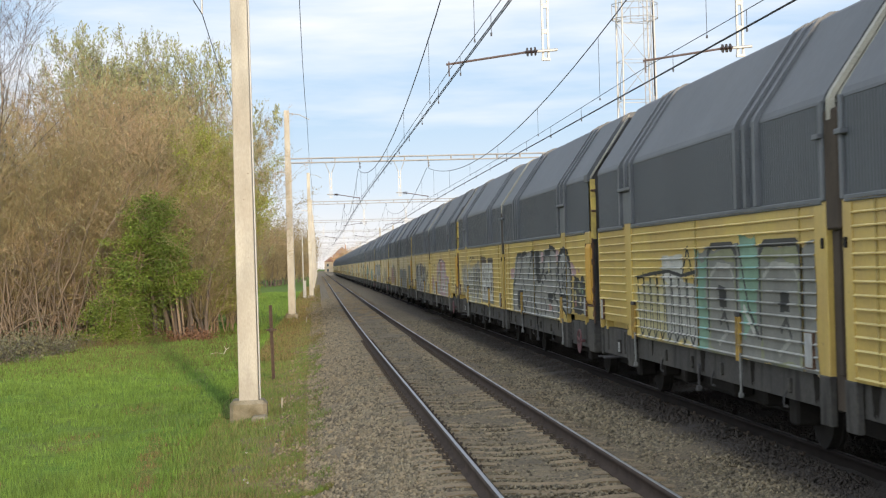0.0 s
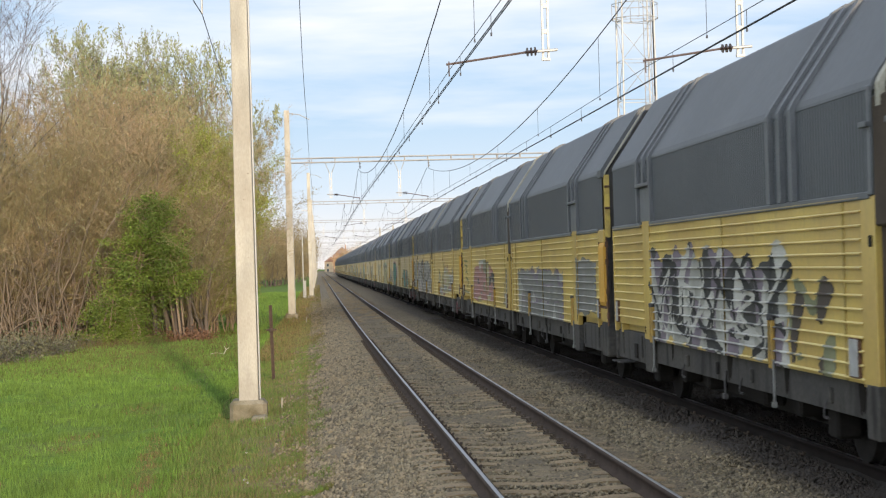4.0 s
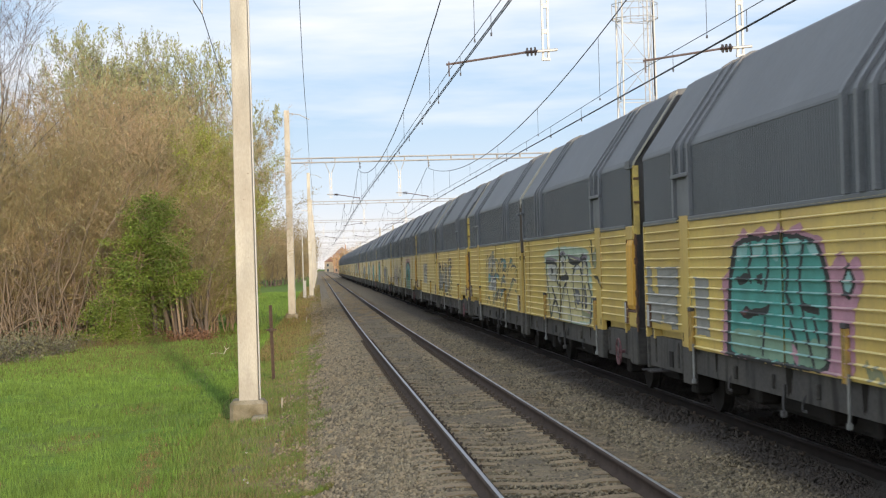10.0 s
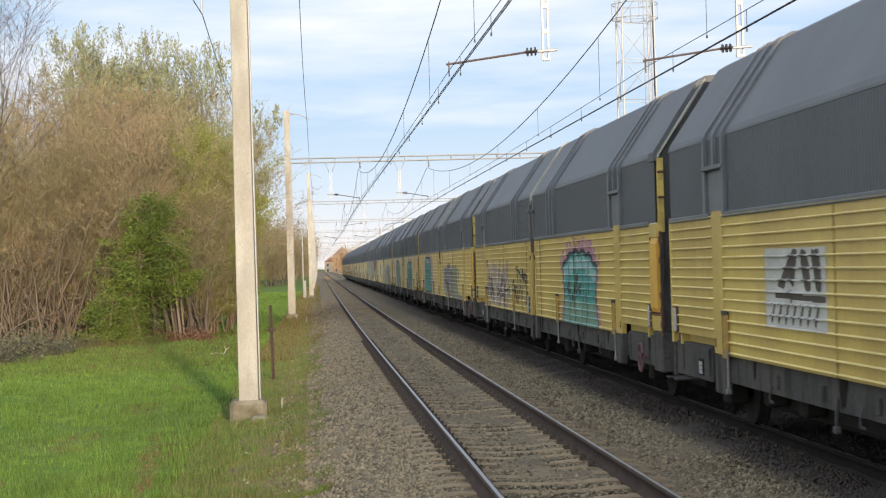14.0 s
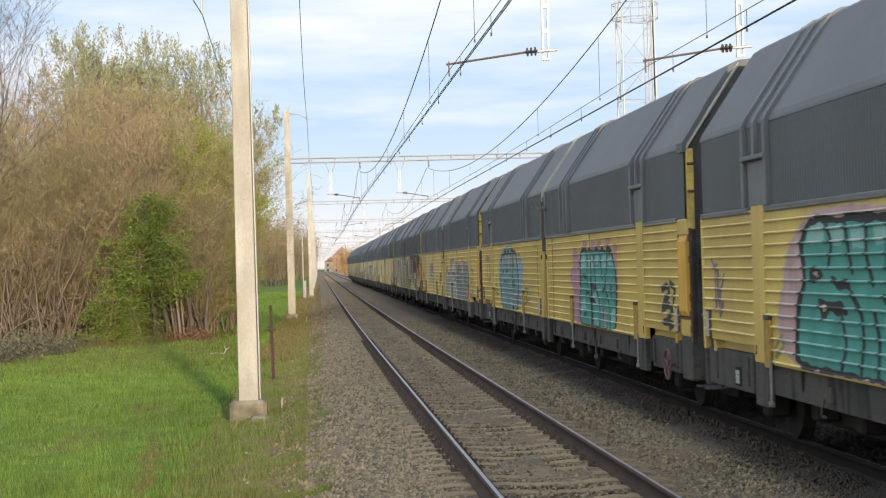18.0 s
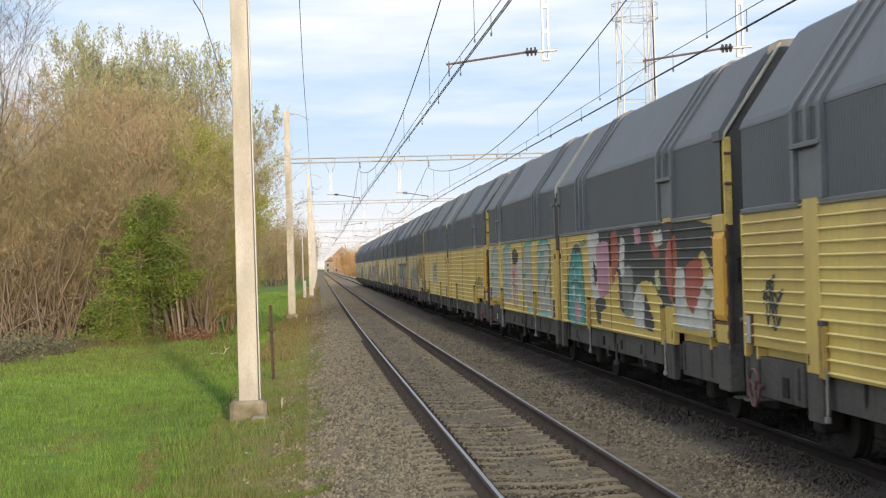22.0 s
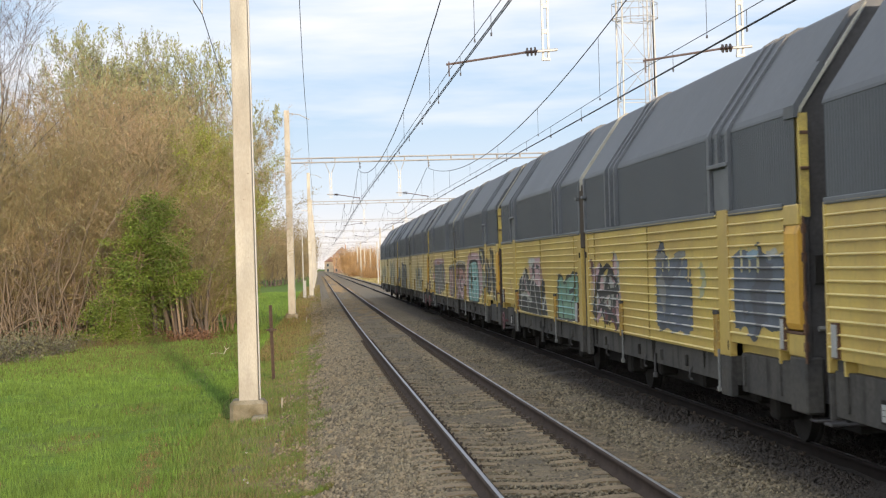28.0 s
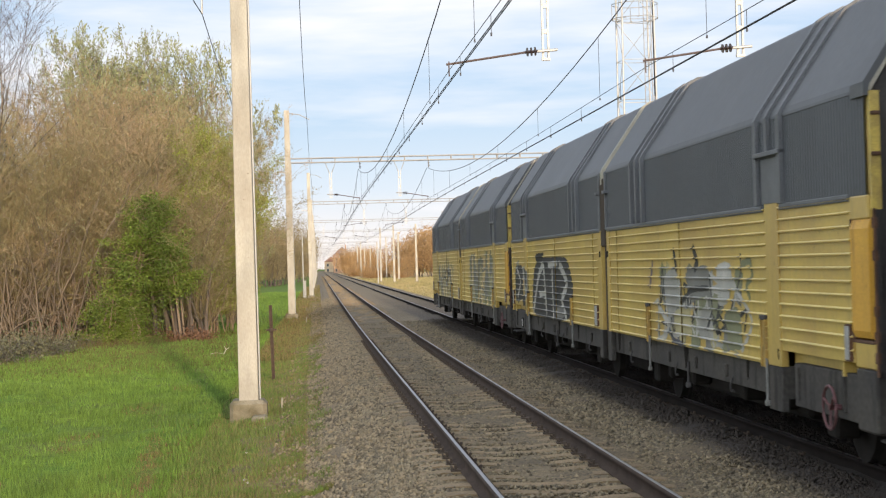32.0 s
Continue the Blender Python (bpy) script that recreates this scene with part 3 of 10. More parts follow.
# ---- the train: double car-transporter wagons ----
HALF_W, INNER, BODY = 1.40, 0.25, 12.55
RIBS, RIB_LOW, RIB_HIGH = 14, 0.85, 2.568
PITCH = (RIB_HIGH - RIB_LOW) / RIBS
PANEL_LOW = 0.925
HOOD = [(-1.40, 2.56), (-1.40, 3.50), (-1.375, 3.56), (-0.70, 4.55), (-0.58, 4.62), (0.0, 4.68), (0.58, 4.62), (0.70, 4.55), (1.375, 3.56), (1.40, 3.50), (1.40, 2.56)]


def rib_profile():
    pr = []
    for i in range(RIBS):
        z = RIB_LOW + i * PITCH
        pr += [(-1.395, z + 0.001), (-1.396, z + PITCH - 0.024), (-1.425, z + PITCH - 0.021), (-1.425, z + PITCH - 0.012)]
    return pr + [(-1.395, RIB_HIGH)]


RIB_PR = rib_profile()
RIB_Z, RIB_X = np.array([p[1] for p in RIB_PR]), np.array([p[0] for p in RIB_PR])


def span(s, u0, u1):
    a, b = s * (INNER + u0), s * (INNER + u1)
    return min(a, b), max(a, b)


def hood_strip(bm, y0, y1, z_from, lift, both=True):
    """A raised band that runs up the hood's side and over its roof."""
    outer = [(-1.40 - lift, z_from), (-1.40 - lift, 3.50), (-1.375 - lift * 0.7, 3.56 + lift * 0.35), (-0.70 - lift * 0.42, 4.55 + lift * 0.42), (-0.58 - lift * 0.2, 4.62 + lift * 0.6), (0.0, 4.68 + lift * 0.6)]
    inner = [(-1.38, z_from), (-1.38, 3.50), (-1.35, 3.55), (-0.68, 4.53), (-0.56, 4.60), (0.0, 4.66)]
    add_prism(bm, outer + inner[::-1], y0, y1)


def latch(root, s, u):
    y0, y1 = span(s, u - 0.09, u + 0.09) if u > 5 else span(s, u - 0.07, u + 0.07)
    bm = bmesh.new()
    add_box(bm, -1.445, -1.40, y1 - 0.03, y1, PANEL_LOW - 0.03, 1.44, 0.006)
    add_box(bm, -1.445, -1.40, y0, y0 + 0.02, PANEL_LOW - 0.03, 1.44, 0.006)
    add_box(bm, -1.426, -1.40, y0 + 0.02, y1 - 0.03, PANEL_LOW - 0.03, 1.40)
    box = part("latch_box", bm, LATCH, root, "darker yellow latch pocket")
    bm = bmesh.new()
    add_box(bm, -1.449, -1.40, y0 - 0.003, y1 + 0.003, 1.395, 1.447, 0.006)
    part("keeper", bm, ENDGREY, box, "dark latch keeper")
    yc = y0 - 0.005
    bm = bmesh.new()
    add_tube(bm, [(-1.425, yc, 0.99), (-1.425, yc, 0.62), (-1.43, yc, 0.52)], 0.016, 6)
    add_box(bm, -1.455, -1.40, yc - 0.022, yc + 0.022, 0.49, 0.55, 0.008)
    part("rod", bm, STEELG, box, "grey locking rod")


def label_plate(root, y0, y1, z0, z1):
    """A paper label behind a clip frame of dark steel."""
    bm = bmesh.new()
    add_box(bm, -1.428, -1.39, y0 - 0.015, y1 + 0.015, z0 - 0.015, z1 + 0.015, 0.006)
    holder = part("label_holder", bm, RUST, root, "rusty label holder")
    bm = bmesh.new()
    add_box(bm, -1.433, -1.426, y0, y1, z0, z1, 0.002)
    part("paper_label", bm, WHITE, holder, "white paper label")


def handwheel(root, s):
    bm = bmesh.new()
    yc = s * (INNER + 12.0)
    ring = [(-1.47, yc + 0.20 * math.cos(a), 0.66 + 0.20 * math.sin(a)) for a in (2 * math.pi * j / 16 for j in range(17))]
    add_tube(bm, ring, 0.014, 5)
    for a in (0.4, 2.5, 4.6):
        add_tube(bm, [(-1.46, yc, 0.66), (-1.47, yc + 0.2 * math.cos(a), 0.66 + 0.2 * math.sin(a))], 0.014, 5)
    add_tube(bm, [(-1.48, yc, 0.66), (-1.36, yc, 0.66)], 0.03, 6)
    part("handwheel", bm, REDM, root, "red brake handwheel")


def outer_end(root, s):
    """The coupling end that shows its face: posts, hinges, end wall."""
    bm = bmesh.new()
    y0, y1 = span(s, 12.57, 13.10)
    add_box(bm, -1.395, -1.345, y0, y1, 1.06, 1.30, 0.012)
    post = part("end_post", bm, YELLOW, root)
    bm = bmesh.new()
    add_prism(bm, [(-1.345, 1.31), (-1.40, 1.33), (-1.425, 1.39), (-1.425, 2.28), (-1.40, 2.36), (-1.345, 2.38)], *span(s, 12.60, 13.10))
    part("end_flap", bm, ORANGE, post, "bulged orange end flap with rust streaks")
    bm = bmesh.new()
    add_box(bm, -1.415, -1.35, *span(s, 12.565, 12.60), 1.28, 2.38, 0.005)
    add_box(bm, -1.405, -1.35, *span(s, 12.58, 13.10), 1.28, 1.308, 0.005)
    part("flap_edge", bm, RUST, post, "rusted edge of the flap")
    bm = bmesh.new()
    add_tube(bm, [(-1.375, s * (INNER + 13.13), 1.0), (-1.375, s * (INNER + 13.13), 2.45)], 0.014, 6)
    for z in (1.12, 1.30, 1.52, 2.0, 2.28):
        add_tube(bm, [(-1.375, s * (INNER + 13.13), z), (-1.375, s * (INNER + 13.13), z + 0.09)], 0.028, 6)
    part("hinge_rod", bm, RUST, post, "rusty hinge rod")
    bm = bmesh.new()
    add_box(bm, -1.415, -1.345, *span(s, 12.56, 13.06), 2.36, 2.57, 0.015)
    part("post_cap", bm, YELLOW, post)
    bm = bmesh.new()
    add_box(bm, -1.37, -1.335, *span(s, 12.86, 13.00), 2.57, 3.60, 0.012)
    part("hood_post", bm, YELLOW, post)
    bm = bmesh.new()
    add_box(bm, -1.392, -1.2, *span(s, 12.57, 13.12), 0.50, 1.058, 0.02)
    part("post_foot", bm, SILL, post, "grey lower end of the post")
    bm = bmesh.new()
    add_prism(bm, [(-1.43, 3.42), (-1.43, 3.54), (-1.15, 3.97), (-1.10, 3.93), (-1.36, 3.50), (-1.36, 3.42)], *span(s, 12.735, 13.10))
    part("hood_cap", bm, ROOFM, post)
    for z in (2.9, 3.25):
        bm = bmesh.new()
        add_box(bm, -1.385, -1.30, *span(s, 13.11, 13.14), z, z + 0.035, 0.008)
        part("hinge", bm, RUST, post, "rusty hinge")
    bm = bmesh.new()
    add_prism(bm, [(-1.33, 0.6), (-1.33, 3.5), (-0.66, 4.50), (0.66, 4.50), (1.33, 3.5), (1.33, 0.6)], *span(s, 12.56, 13.07))
    wall = part("end_wall", bm, ENDGREY, root, "grimy dark end wall")
    bm = bmesh.new()
    add_box(bm, -1.25, -1.02, *span(s, 13.07, 13.09), 1.78, 2.06, 0.004)
    part("sign_panel", bm, BLACK, wall)
    bm = bmesh.new()
    add_tube(bm, [(-1.24, s * (INNER + 13.10), 1.34), (-0.9, s * (INNER + 13.10), 1.34)], 0.03, 6)
    part("grab_bar", bm, STEELG, wall, "grey grab bar")
    bm = bmesh.new()
    ya, yb = span(s, 13.07, 13.12)
    add_box(bm, -1.36, -1.32, ya, yb, 1.0, 2.44, 0.005)
    part("end_edging", bm, ENDGREY, root, "grey edging round the end wall")
    bm = bmesh.new()
    add_prism(bm, [(-1.385, 2.44), (-1.385, 3.46), (-1.30, 3.46), (-1.30, 2.44)], ya, yb + (0.02 if s > 0 else 0.0))
    part("hood_end_frame", bm, FRAMEYEL, root, "yellow frame round the hood's end")
    bm = bmesh.new()
    add_prism(bm, [(-1.385, 3.465), (-1.375, 3.52), (-0.68, 4.55), (-0.67, 4.53), (-1.35, 3.50), (-1.36, 3.465)], ya, yb)
    part("hood_end_lip", bm, BEIGE, root, "pale lip along the hood's end")


def half_wagon(root, s):
    """One half of the double wagon; s: +1 the far half, -1 the near one."""
    for u0, u1 in ((0.38 if s > 0 else 0.26, 9.70), (10.20, 12.55)):
        bm = bmesh.new()
        y0, y1 = span(s, u0, u1)
        pr = [(-1.395, PANEL_LOW)] + RIB_PR[1:] if u0 < 1 else RIB_PR[8:]
        add_prism(bm, pr + [(-1.34, RIB_HIGH), (-1.34, pr[0][1])], y0, y1)
        bm.normal_update()
        # Upward rib faces take the painted highlight.
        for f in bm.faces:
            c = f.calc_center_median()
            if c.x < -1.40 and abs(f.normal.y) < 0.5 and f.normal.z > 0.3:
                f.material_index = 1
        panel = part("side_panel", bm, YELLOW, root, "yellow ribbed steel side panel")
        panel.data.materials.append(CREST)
    bm = bmesh.new()
    y0, y1 = span(s, 9.70, 10.20)
    add_box(bm, -1.412, -1.33, y0, y1, 0.925, 2.62, 0.008)
    post = part("panel_post", bm, YELLOW, root)
    bm = bmesh.new()
    add_box(bm, -1.418, -1.40, *span(s, 10.10, 10.125), 1.0, 1.11)
    part("slot", bm, BLACK, post)
    bm = bmesh.new()
    add_box(bm, -1.41, -1.33, y0, y1, 0.46, 0.925, 0.01)
    part("post_foot", bm, SILL, post, "grey post foot")
    bm = bmesh.new()
    y0, y1 = span(s, 0.0, 0.38 if s > 0 else 0.26)
    add_box(bm, -1.412, -1.33, y0, y1, 0.90, 2.56, 0.01)
    part("edge_post", bm, YELLOW, root)
    bm = bmesh.new()
    add_box(bm, -1.425, -1.35, *span(s, -0.02, 0.30), 0.46, 0.93, 0.01)
    part("edge_foot", bm, SILL, root, "grey corner foot of the frame")
    # hood: fluted side and smooth roof
    bm = bmesh.new()
    y0, y1 = span(s, 0.12, 13.0 if s < 0 else 12.52)
    n = int((y1 - y0) / 0.085)
    pts = []
    for i in range(n):
        y = y0 + (y1 - y0) * i / n
        d = (y1 - y0) / n
        pts += [(-1.400, y), (-1.400, y + d * 0.55), (-1.391, y + d * 0.66), (-1.391, y + d * 0.9)]
    pts.append((-1.400, y1))
    lo = [bm.verts.new((x, y, 2.57)) for x, y in pts]
    hi = [bm.verts.new((x, y, 3.48)) for x, y in pts]
    for i in range(len(pts) - 1):
        bm.faces.new((lo[i], lo[i + 1], hi[i + 1], hi[i]))
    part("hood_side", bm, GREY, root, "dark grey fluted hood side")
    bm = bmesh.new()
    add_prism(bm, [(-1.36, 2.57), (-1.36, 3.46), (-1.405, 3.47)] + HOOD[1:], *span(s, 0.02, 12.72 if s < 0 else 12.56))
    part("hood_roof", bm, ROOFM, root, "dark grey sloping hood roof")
    for u in (2.3, 2.72, 3.14):
        bm = bmesh.new()
        hood_strip(bm, *span(s, u, u + 0.11), 2.6, 0.055)
        part("hood_rib", bm, HOODTRIM, root)
    for u, z in ((9.43, 2.6), (9.87, 3.14), (10.35, 2.6)):
        bm = bmesh.new()
        hood_strip(bm, *span(s, u, u + 0.11), z, 0.045)
        part("hood_rib", bm, HOODTRIM, root)
    bm = bmesh.new()
    add_box(bm, -1.46, -1.39, *span(s, 9.45, 10.46), 3.10, 3.15, 0.006)
    part("hood_crossbar", bm, HOODTRIM, root)
    bm = bmesh.new()
    add_box(bm, -1.412, -1.36, *span(s, 9.62, 10.28), 2.60, 3.08, 0.006)
    part("hood_flap", bm, HOODTRIM, root, "grey flap at the foot of the hood")
    bm = bmesh.new()
    add_box(bm, -1.43, -1.385, *span(s, 0.0, 0.10), 2.56, 3.5, 0.01)
    add_box(bm, -1.47, -1.40, *span(s, 0.0, 0.20), 3.14, 3.19, 0.006)
    part("hood_edge", bm, HOODTRIM, root)
    for u0, u1 in ((0.1, 9.62), (10.30, 12.55)):
        bm = bmesh.new()
        add_box(bm, -1.425, -1.37, *span(s, u0, u1), 2.53, 2.595, 0.008)
        part("hood_trim", bm, HOODTRIM, root)
    # sill and end
    bm = bmesh.new()
    y0, y1 = span(s, 0.0, 10.2)
    add_prism(bm, [(-1.345, 0.93), (-1.345, 0.605), (-1.30, 0.59), (-1.25, 0.605), (-1.25, 0.93)], y0, y1)
    part("sill", bm, SILL, root, "dirty grey longitudinal sill")
    bm = bmesh.new()
    add_box(bm, -1.36, -1.25, *span(s, 10.50, 12.55), 0.55, 0.985, 0.01)
    for u in (10.62, 12.1):
        add_box(bm, -1.385, -1.34, *span(s, u, u + 0.07), 0.62, 0.95, 0.004)
    part("end_sill", bm, SILL, root)
    bm = bmesh.new()
    add_box(bm, -1.27, -1.20, *span(s, 10.21, 12.55), 0.90, 1.09, 0.006)
    add_box(bm, -1.385, -1.24, *span(s, 12.14, 12.19), 0.95, 1.09, 0.006)
    part("lower_rail", bm, YELLOW, root)
    for u in (0.88, 5.43):
        bm = bmesh.new()
        add_box(bm, -1.411, -1.385, *span(s, u, u + 0.03), PANEL_LOW + 0.002, 2.53, 0.004)
        part("seam_strip", bm, SEAM, root, "grimy seam between two sheets")
    for u in (0.10,):
        bm = bmesh.new()
        y0, y1 = span(s, u - 0.035, u + 0.035)
        add_box(bm, -1.43, -1.41, y0, y1, 2.12, 2.22, 0.008)
        part("hinge", bm, BLACK, root)
    # small pipe hooks under the sill
    for u in (1.7, 4.9, 7.9):
        yc = s * (INNER + u)
        bm = bmesh.new()
        add_tube(bm, [(-1.33, yc, 0.72), (-1.38, yc, 0.60), (-1.385, yc, 0.54), (-1.35, yc, 0.51)], 0.011, 5)
        add_tube(bm, [(-1.36, yc - 0.05, 0.52), (-1.36, yc + 0.05, 0.52)], 0.016, 5)
        part("pipe_hook", bm, ENDGREY, root)
    for i, u in enumerate((1.5, 4.4, 6.0, 7.6)):
        bm = bmesh.new()
        y0, y1 = span(s, u, u + 0.07)
        add_box(bm, -1.385, -1.34, y0, y1, 0.67, 0.82, 0.01)
        part("bracket", bm, SILL, root)
    for u, w, z0 in ((5.45, 0.14, 0.62), (0.62, 0.13, 0.62), (3.05, 0.10, 0.63), (8.6, 0.07, 0.68)):
        yc = s * (INNER + u)
        bm = bmesh.new()
        ring = [(yc - w, 0.928), (yc + w, 0.928), (yc + w * 0.95, 0.80), (yc + w * 0.7, 0.71), (yc + w * 0.75, z0 + 0.03), (yc + w * 0.35, z0), (yc + w * 0.1, z0 + 0.05), (yc - w * 0.2, z0 + 0.02), (yc - w * 0.5, z0 + 0.08), (yc - w * 0.6, 0.79), (yc - w * 0.9, 0.85)]
        bm.faces.new([bm.verts.new((-1.349, a, b)) for a, b in ring])
        part("oil_smear", bm, OIL, root, "black oil run down the sill")
    yc = s * (INNER + 5.62)
    bm = bmesh.new()
    add_tube(bm, [(-1.36, yc, 0.74), (-1.37, yc, 0.58), (-1.36, yc + 0.03, 0.45)], 0.018, 6)
    add_box(bm, -1.40, -1.34, yc - 0.045, yc + 0.045, 0.40, 0.47, 0.01)
    part("drain_cock", bm, ENDGREY, root, "dark hanging drain cock")
    if s > 0:
        bm = bmesh.new()
        add_box(bm, -1.41, -1.2, *span(s, 12.551, 12.62), 0.96, 2.56, 0.01)
        edge = part("end_edge", bm, YELLOW, root)
        bm = bmesh.new()
        add_box(bm, -1.40, -1.2, *span(s, 12.551, 12.61), 0.52, 0.958, 0.01)
        part("edge_foot", bm, SILL, edge, "grey foot of the end edge")
        bm = bmesh.new()
        add_prism(bm, [(-1.33, 0.6), (-1.33, 3.5), (-0.66, 4.50), (0.66, 4.50), (1.33, 3.5), (1.33, 0.6)], *span(s, 12.3, 12.60))
        part("end_wall", bm, ENDGREY, root, "grimy dark end wall")
    else:
        outer_end(root, s)
    latch(root, s, 3.35)
    latch(root, s, 9.60)
    bm = bmesh.new()
    label_plate(root, *span(s, 12.24 if s > 0 else 12.38, 12.40 if s > 0 else 12.5), 1.12, 1.42)
    if s > 0:
        label_plate(root, *span(s, 0.50, 0.74), 0.98, 1.31)
    # running gear
    for u in (2.3, 10.9):
        yc = s * (INNER + u)
        bm = bmesh.new()
        add_disc(bm, (yc, 0.40), 0.40, -0.80, -0.67)
        add_disc(bm, (yc, 0.40), 0.43, -0.70, -0.66)
        add_disc(bm, (yc, 0.40), 0.40, 0.67, 0.80)
        add_disc(bm, (yc, 0.40), 0.08, -0.95, 0.95, 10)
        ws = part("wheelset", bm, BLACK, root, "dark steel wheelset")
        bm = bmesh.new()
        add_box(bm, -1.12, -0.86, yc - 0.16, yc + 0.16, 0.26, 0.56, 0.03)
        add_prism(bm, [(-1.08, 0.58), (-0.92, 0.58), (-0.92, 0.66), (-1.08, 0.66)], yc - 0.6, yc + 0.6)
        part("axle_box", bm, BLACK, ws)
    bm = bmesh.new()
    add_box(bm, -1.20, 0.95, *span(s, 0.0, 12.4), 0.60, 0.9)
    # Low fill and unseen far skirt, added to block light from underneath.
    add_box(bm, -0.62, 0.95, *span(s, 0.1, 12.4), 0.22, 0.7)
    add_box(bm, -0.9, 1.2, *span(s, 3.6, 9.4), 0.30, 0.64, 0.05)
    for u in (3.3, 4.7, 7.4, 8.8):
        add_box(bm, -1.15, -0.9, *span(s, u, u + 0.25), 0.38, 0.66, 0.03)
    add_box(bm, 0.85, 1.3, *span(s, 0.1, 12.4), 0.12, 0.6, 0.03)
    add_box(bm, 1.25, 1.39, *span(s, 0.0, 12.4), 0.55, 2.6)
    part("underframe", bm, BLACK, root, "black underframe with added fill that keeps light out")
    for x in (-0.87, 0.87):
        bm = bmesh.new()
        y0, y1 = s * (INNER + 12.5), s * 13.49
        add_tube(bm, [(x, y0, 0.98), (x, y1 - s * 0.08, 0.98)], 0.10, 8)
        add_tube(bm, [(x, y1 - s * 0.08, 0.98), (x, y1, 0.98)], 0.22, 12)
        part("buffer", bm, BLACK, root, "black buffer")
    bm = bmesh.new()
    add_box(bm, -1.30, -0.85, *span(s, 12.9, 13.15), 0.42, 0.45, 0.01)
    add_box(bm, -1.12, -1.07, *span(s, 13.0, 13.04), 0.45, 0.95, 0.006)
    part("step", bm, ENDGREY, root, "grey shunter's step")


def build_unit():
    root = thing("car_transporter_wagon", "yellow ribbed double car-transporter wagon with dark grey hood", "railway wagon", "wagons of the freight train")
    half_wagon(root, 1)
    half_wagon(root, -1)
    bm = bmesh.new()
    hood_strip(bm, -0.04, 0.08, 3.30, 0.030)
    part("roof_strip", bm, BEIGE, root, "pale strip over the joint of the hoods")
    bm = bmesh.new()
    add_box(bm, -1.425, -1.25, -0.20, 0.20, 2.29, 3.40, 0.02)
    part("gap_cover", bm, GAPBROWN, root, "brownish cover of the joint")
    bm = bmesh.new()
    k = [(-1.36, 3.50), (-1.33, 3.56), (-0.67, 4.53), (0, 4.64), (0.67, 4.53), (1.36, 3.5), (1.3, 3.45), (-1.3, 3.45)]
    add_prism(bm, k, -INNER, INNER)
    part("roof_seal", bm, BEIGE, root, "pale seal between the two hoods")
    bm = bmesh.new()
    add_box(bm, -1.35, 1.28, -INNER, INNER, 0.62, 3.46)
    add_box(bm, -1.385, -1.34, -0.05, 0.05, 0.95, 2.28, 0.01)
    part("bellows", bm, GAPBROWN, root, "dark bellows between the two halves")
    return root


UNITS = 22
proto = build_unit()
train = [proto]
for j in range(1, UNITS):
    train.append(copy_thing(proto, pose(0, 0, 0)))
for j, w in enumerate(train):
    if j not in (2, 3, 6, 7, 15):
        handwheel(w, -1)
    if j in (2, 3, 6, 7, 14):
        handwheel(w, 1)
# plate with lettering too small to read, on the far half's end sill
for j, w in enumerate(train):
    bm = bmesh.new()
    add_box(bm, -1.377, -1.355, INNER + 11.0, INNER + 11.22, 0.605, 0.815, 0.006)
    sign = part("load_plate", bm, BLACK, w, "black data plate on the end sill")
    if j in (7, 12, 13, 15, 16):
        continue
    bm = bmesh.new()
    for z in (0.628, 0.68, 0.732):
        add_box(bm, -1.382, -1.375, INNER + 11.03, INNER + 11.19, z, z + 0.046)
    part("data_field", bm, WHITE, sign)
# red tail marks on the last wagon
for x in (-1.0, 1.0):
    bm = bmesh.new()
    add_box(bm, x - 0.12, x + 0.12, INNER + 12.70, INNER + 12.72, 1.3, 1.5, 0.005)
    part("tail_plate", bm, REDLAMP, proto, "red tail plate")


# ---- graffiti: coats of spray paint that lie on the ribs ----
SPRAY = {n: mat("spray_" + n, c, 0.62, var=0.22, scale=2.2, var2=0.10, scale2=25, spec=0.28) for n, c in dict(
    black=(0.022, 0.021, 0.02), char=(0.045, 0.042, 0.039), grey=(0.20, 0.19, 0.163), pale=(0.345, 0.33, 0.28), white=(0.48, 0.455, 0.395),
    teal=(0.065, 0.265, 0.215), aqua=(0.235, 0.41, 0.37), mint=(0.185, 0.285, 0.19), pink=(0.42, 0.21, 0.255), rose=(0.46, 0.295, 0.28),
    salmon=(0.36, 0.18, 0.145), red=(0.36, 0.085, 0.058), brown=(0.075, 0.055, 0.042), blue=(0.08, 0.185, 0.25), sky=(0.215, 0.30, 0.355),
    slate=(0.088, 0.088, 0.10), violet=(0.19, 0.15, 0.175), lagoon=(0.135, 0.265, 0.265), silver=(0.25, 0.236, 0.203), denim=(0.105, 0.118, 0.142), cream=(0.50, 0.43, 0.21), mist=(0.34, 0.41, 0.30), wash=(0.385, 0.375, 0.215), olive=(0.22, 0.22, 0.12), sand=(0.43, 0.37, 0.19), maroon=(0.16, 0.06, 0.06)).items()}
COLS = list(SPRAY)
CELL = 0.010


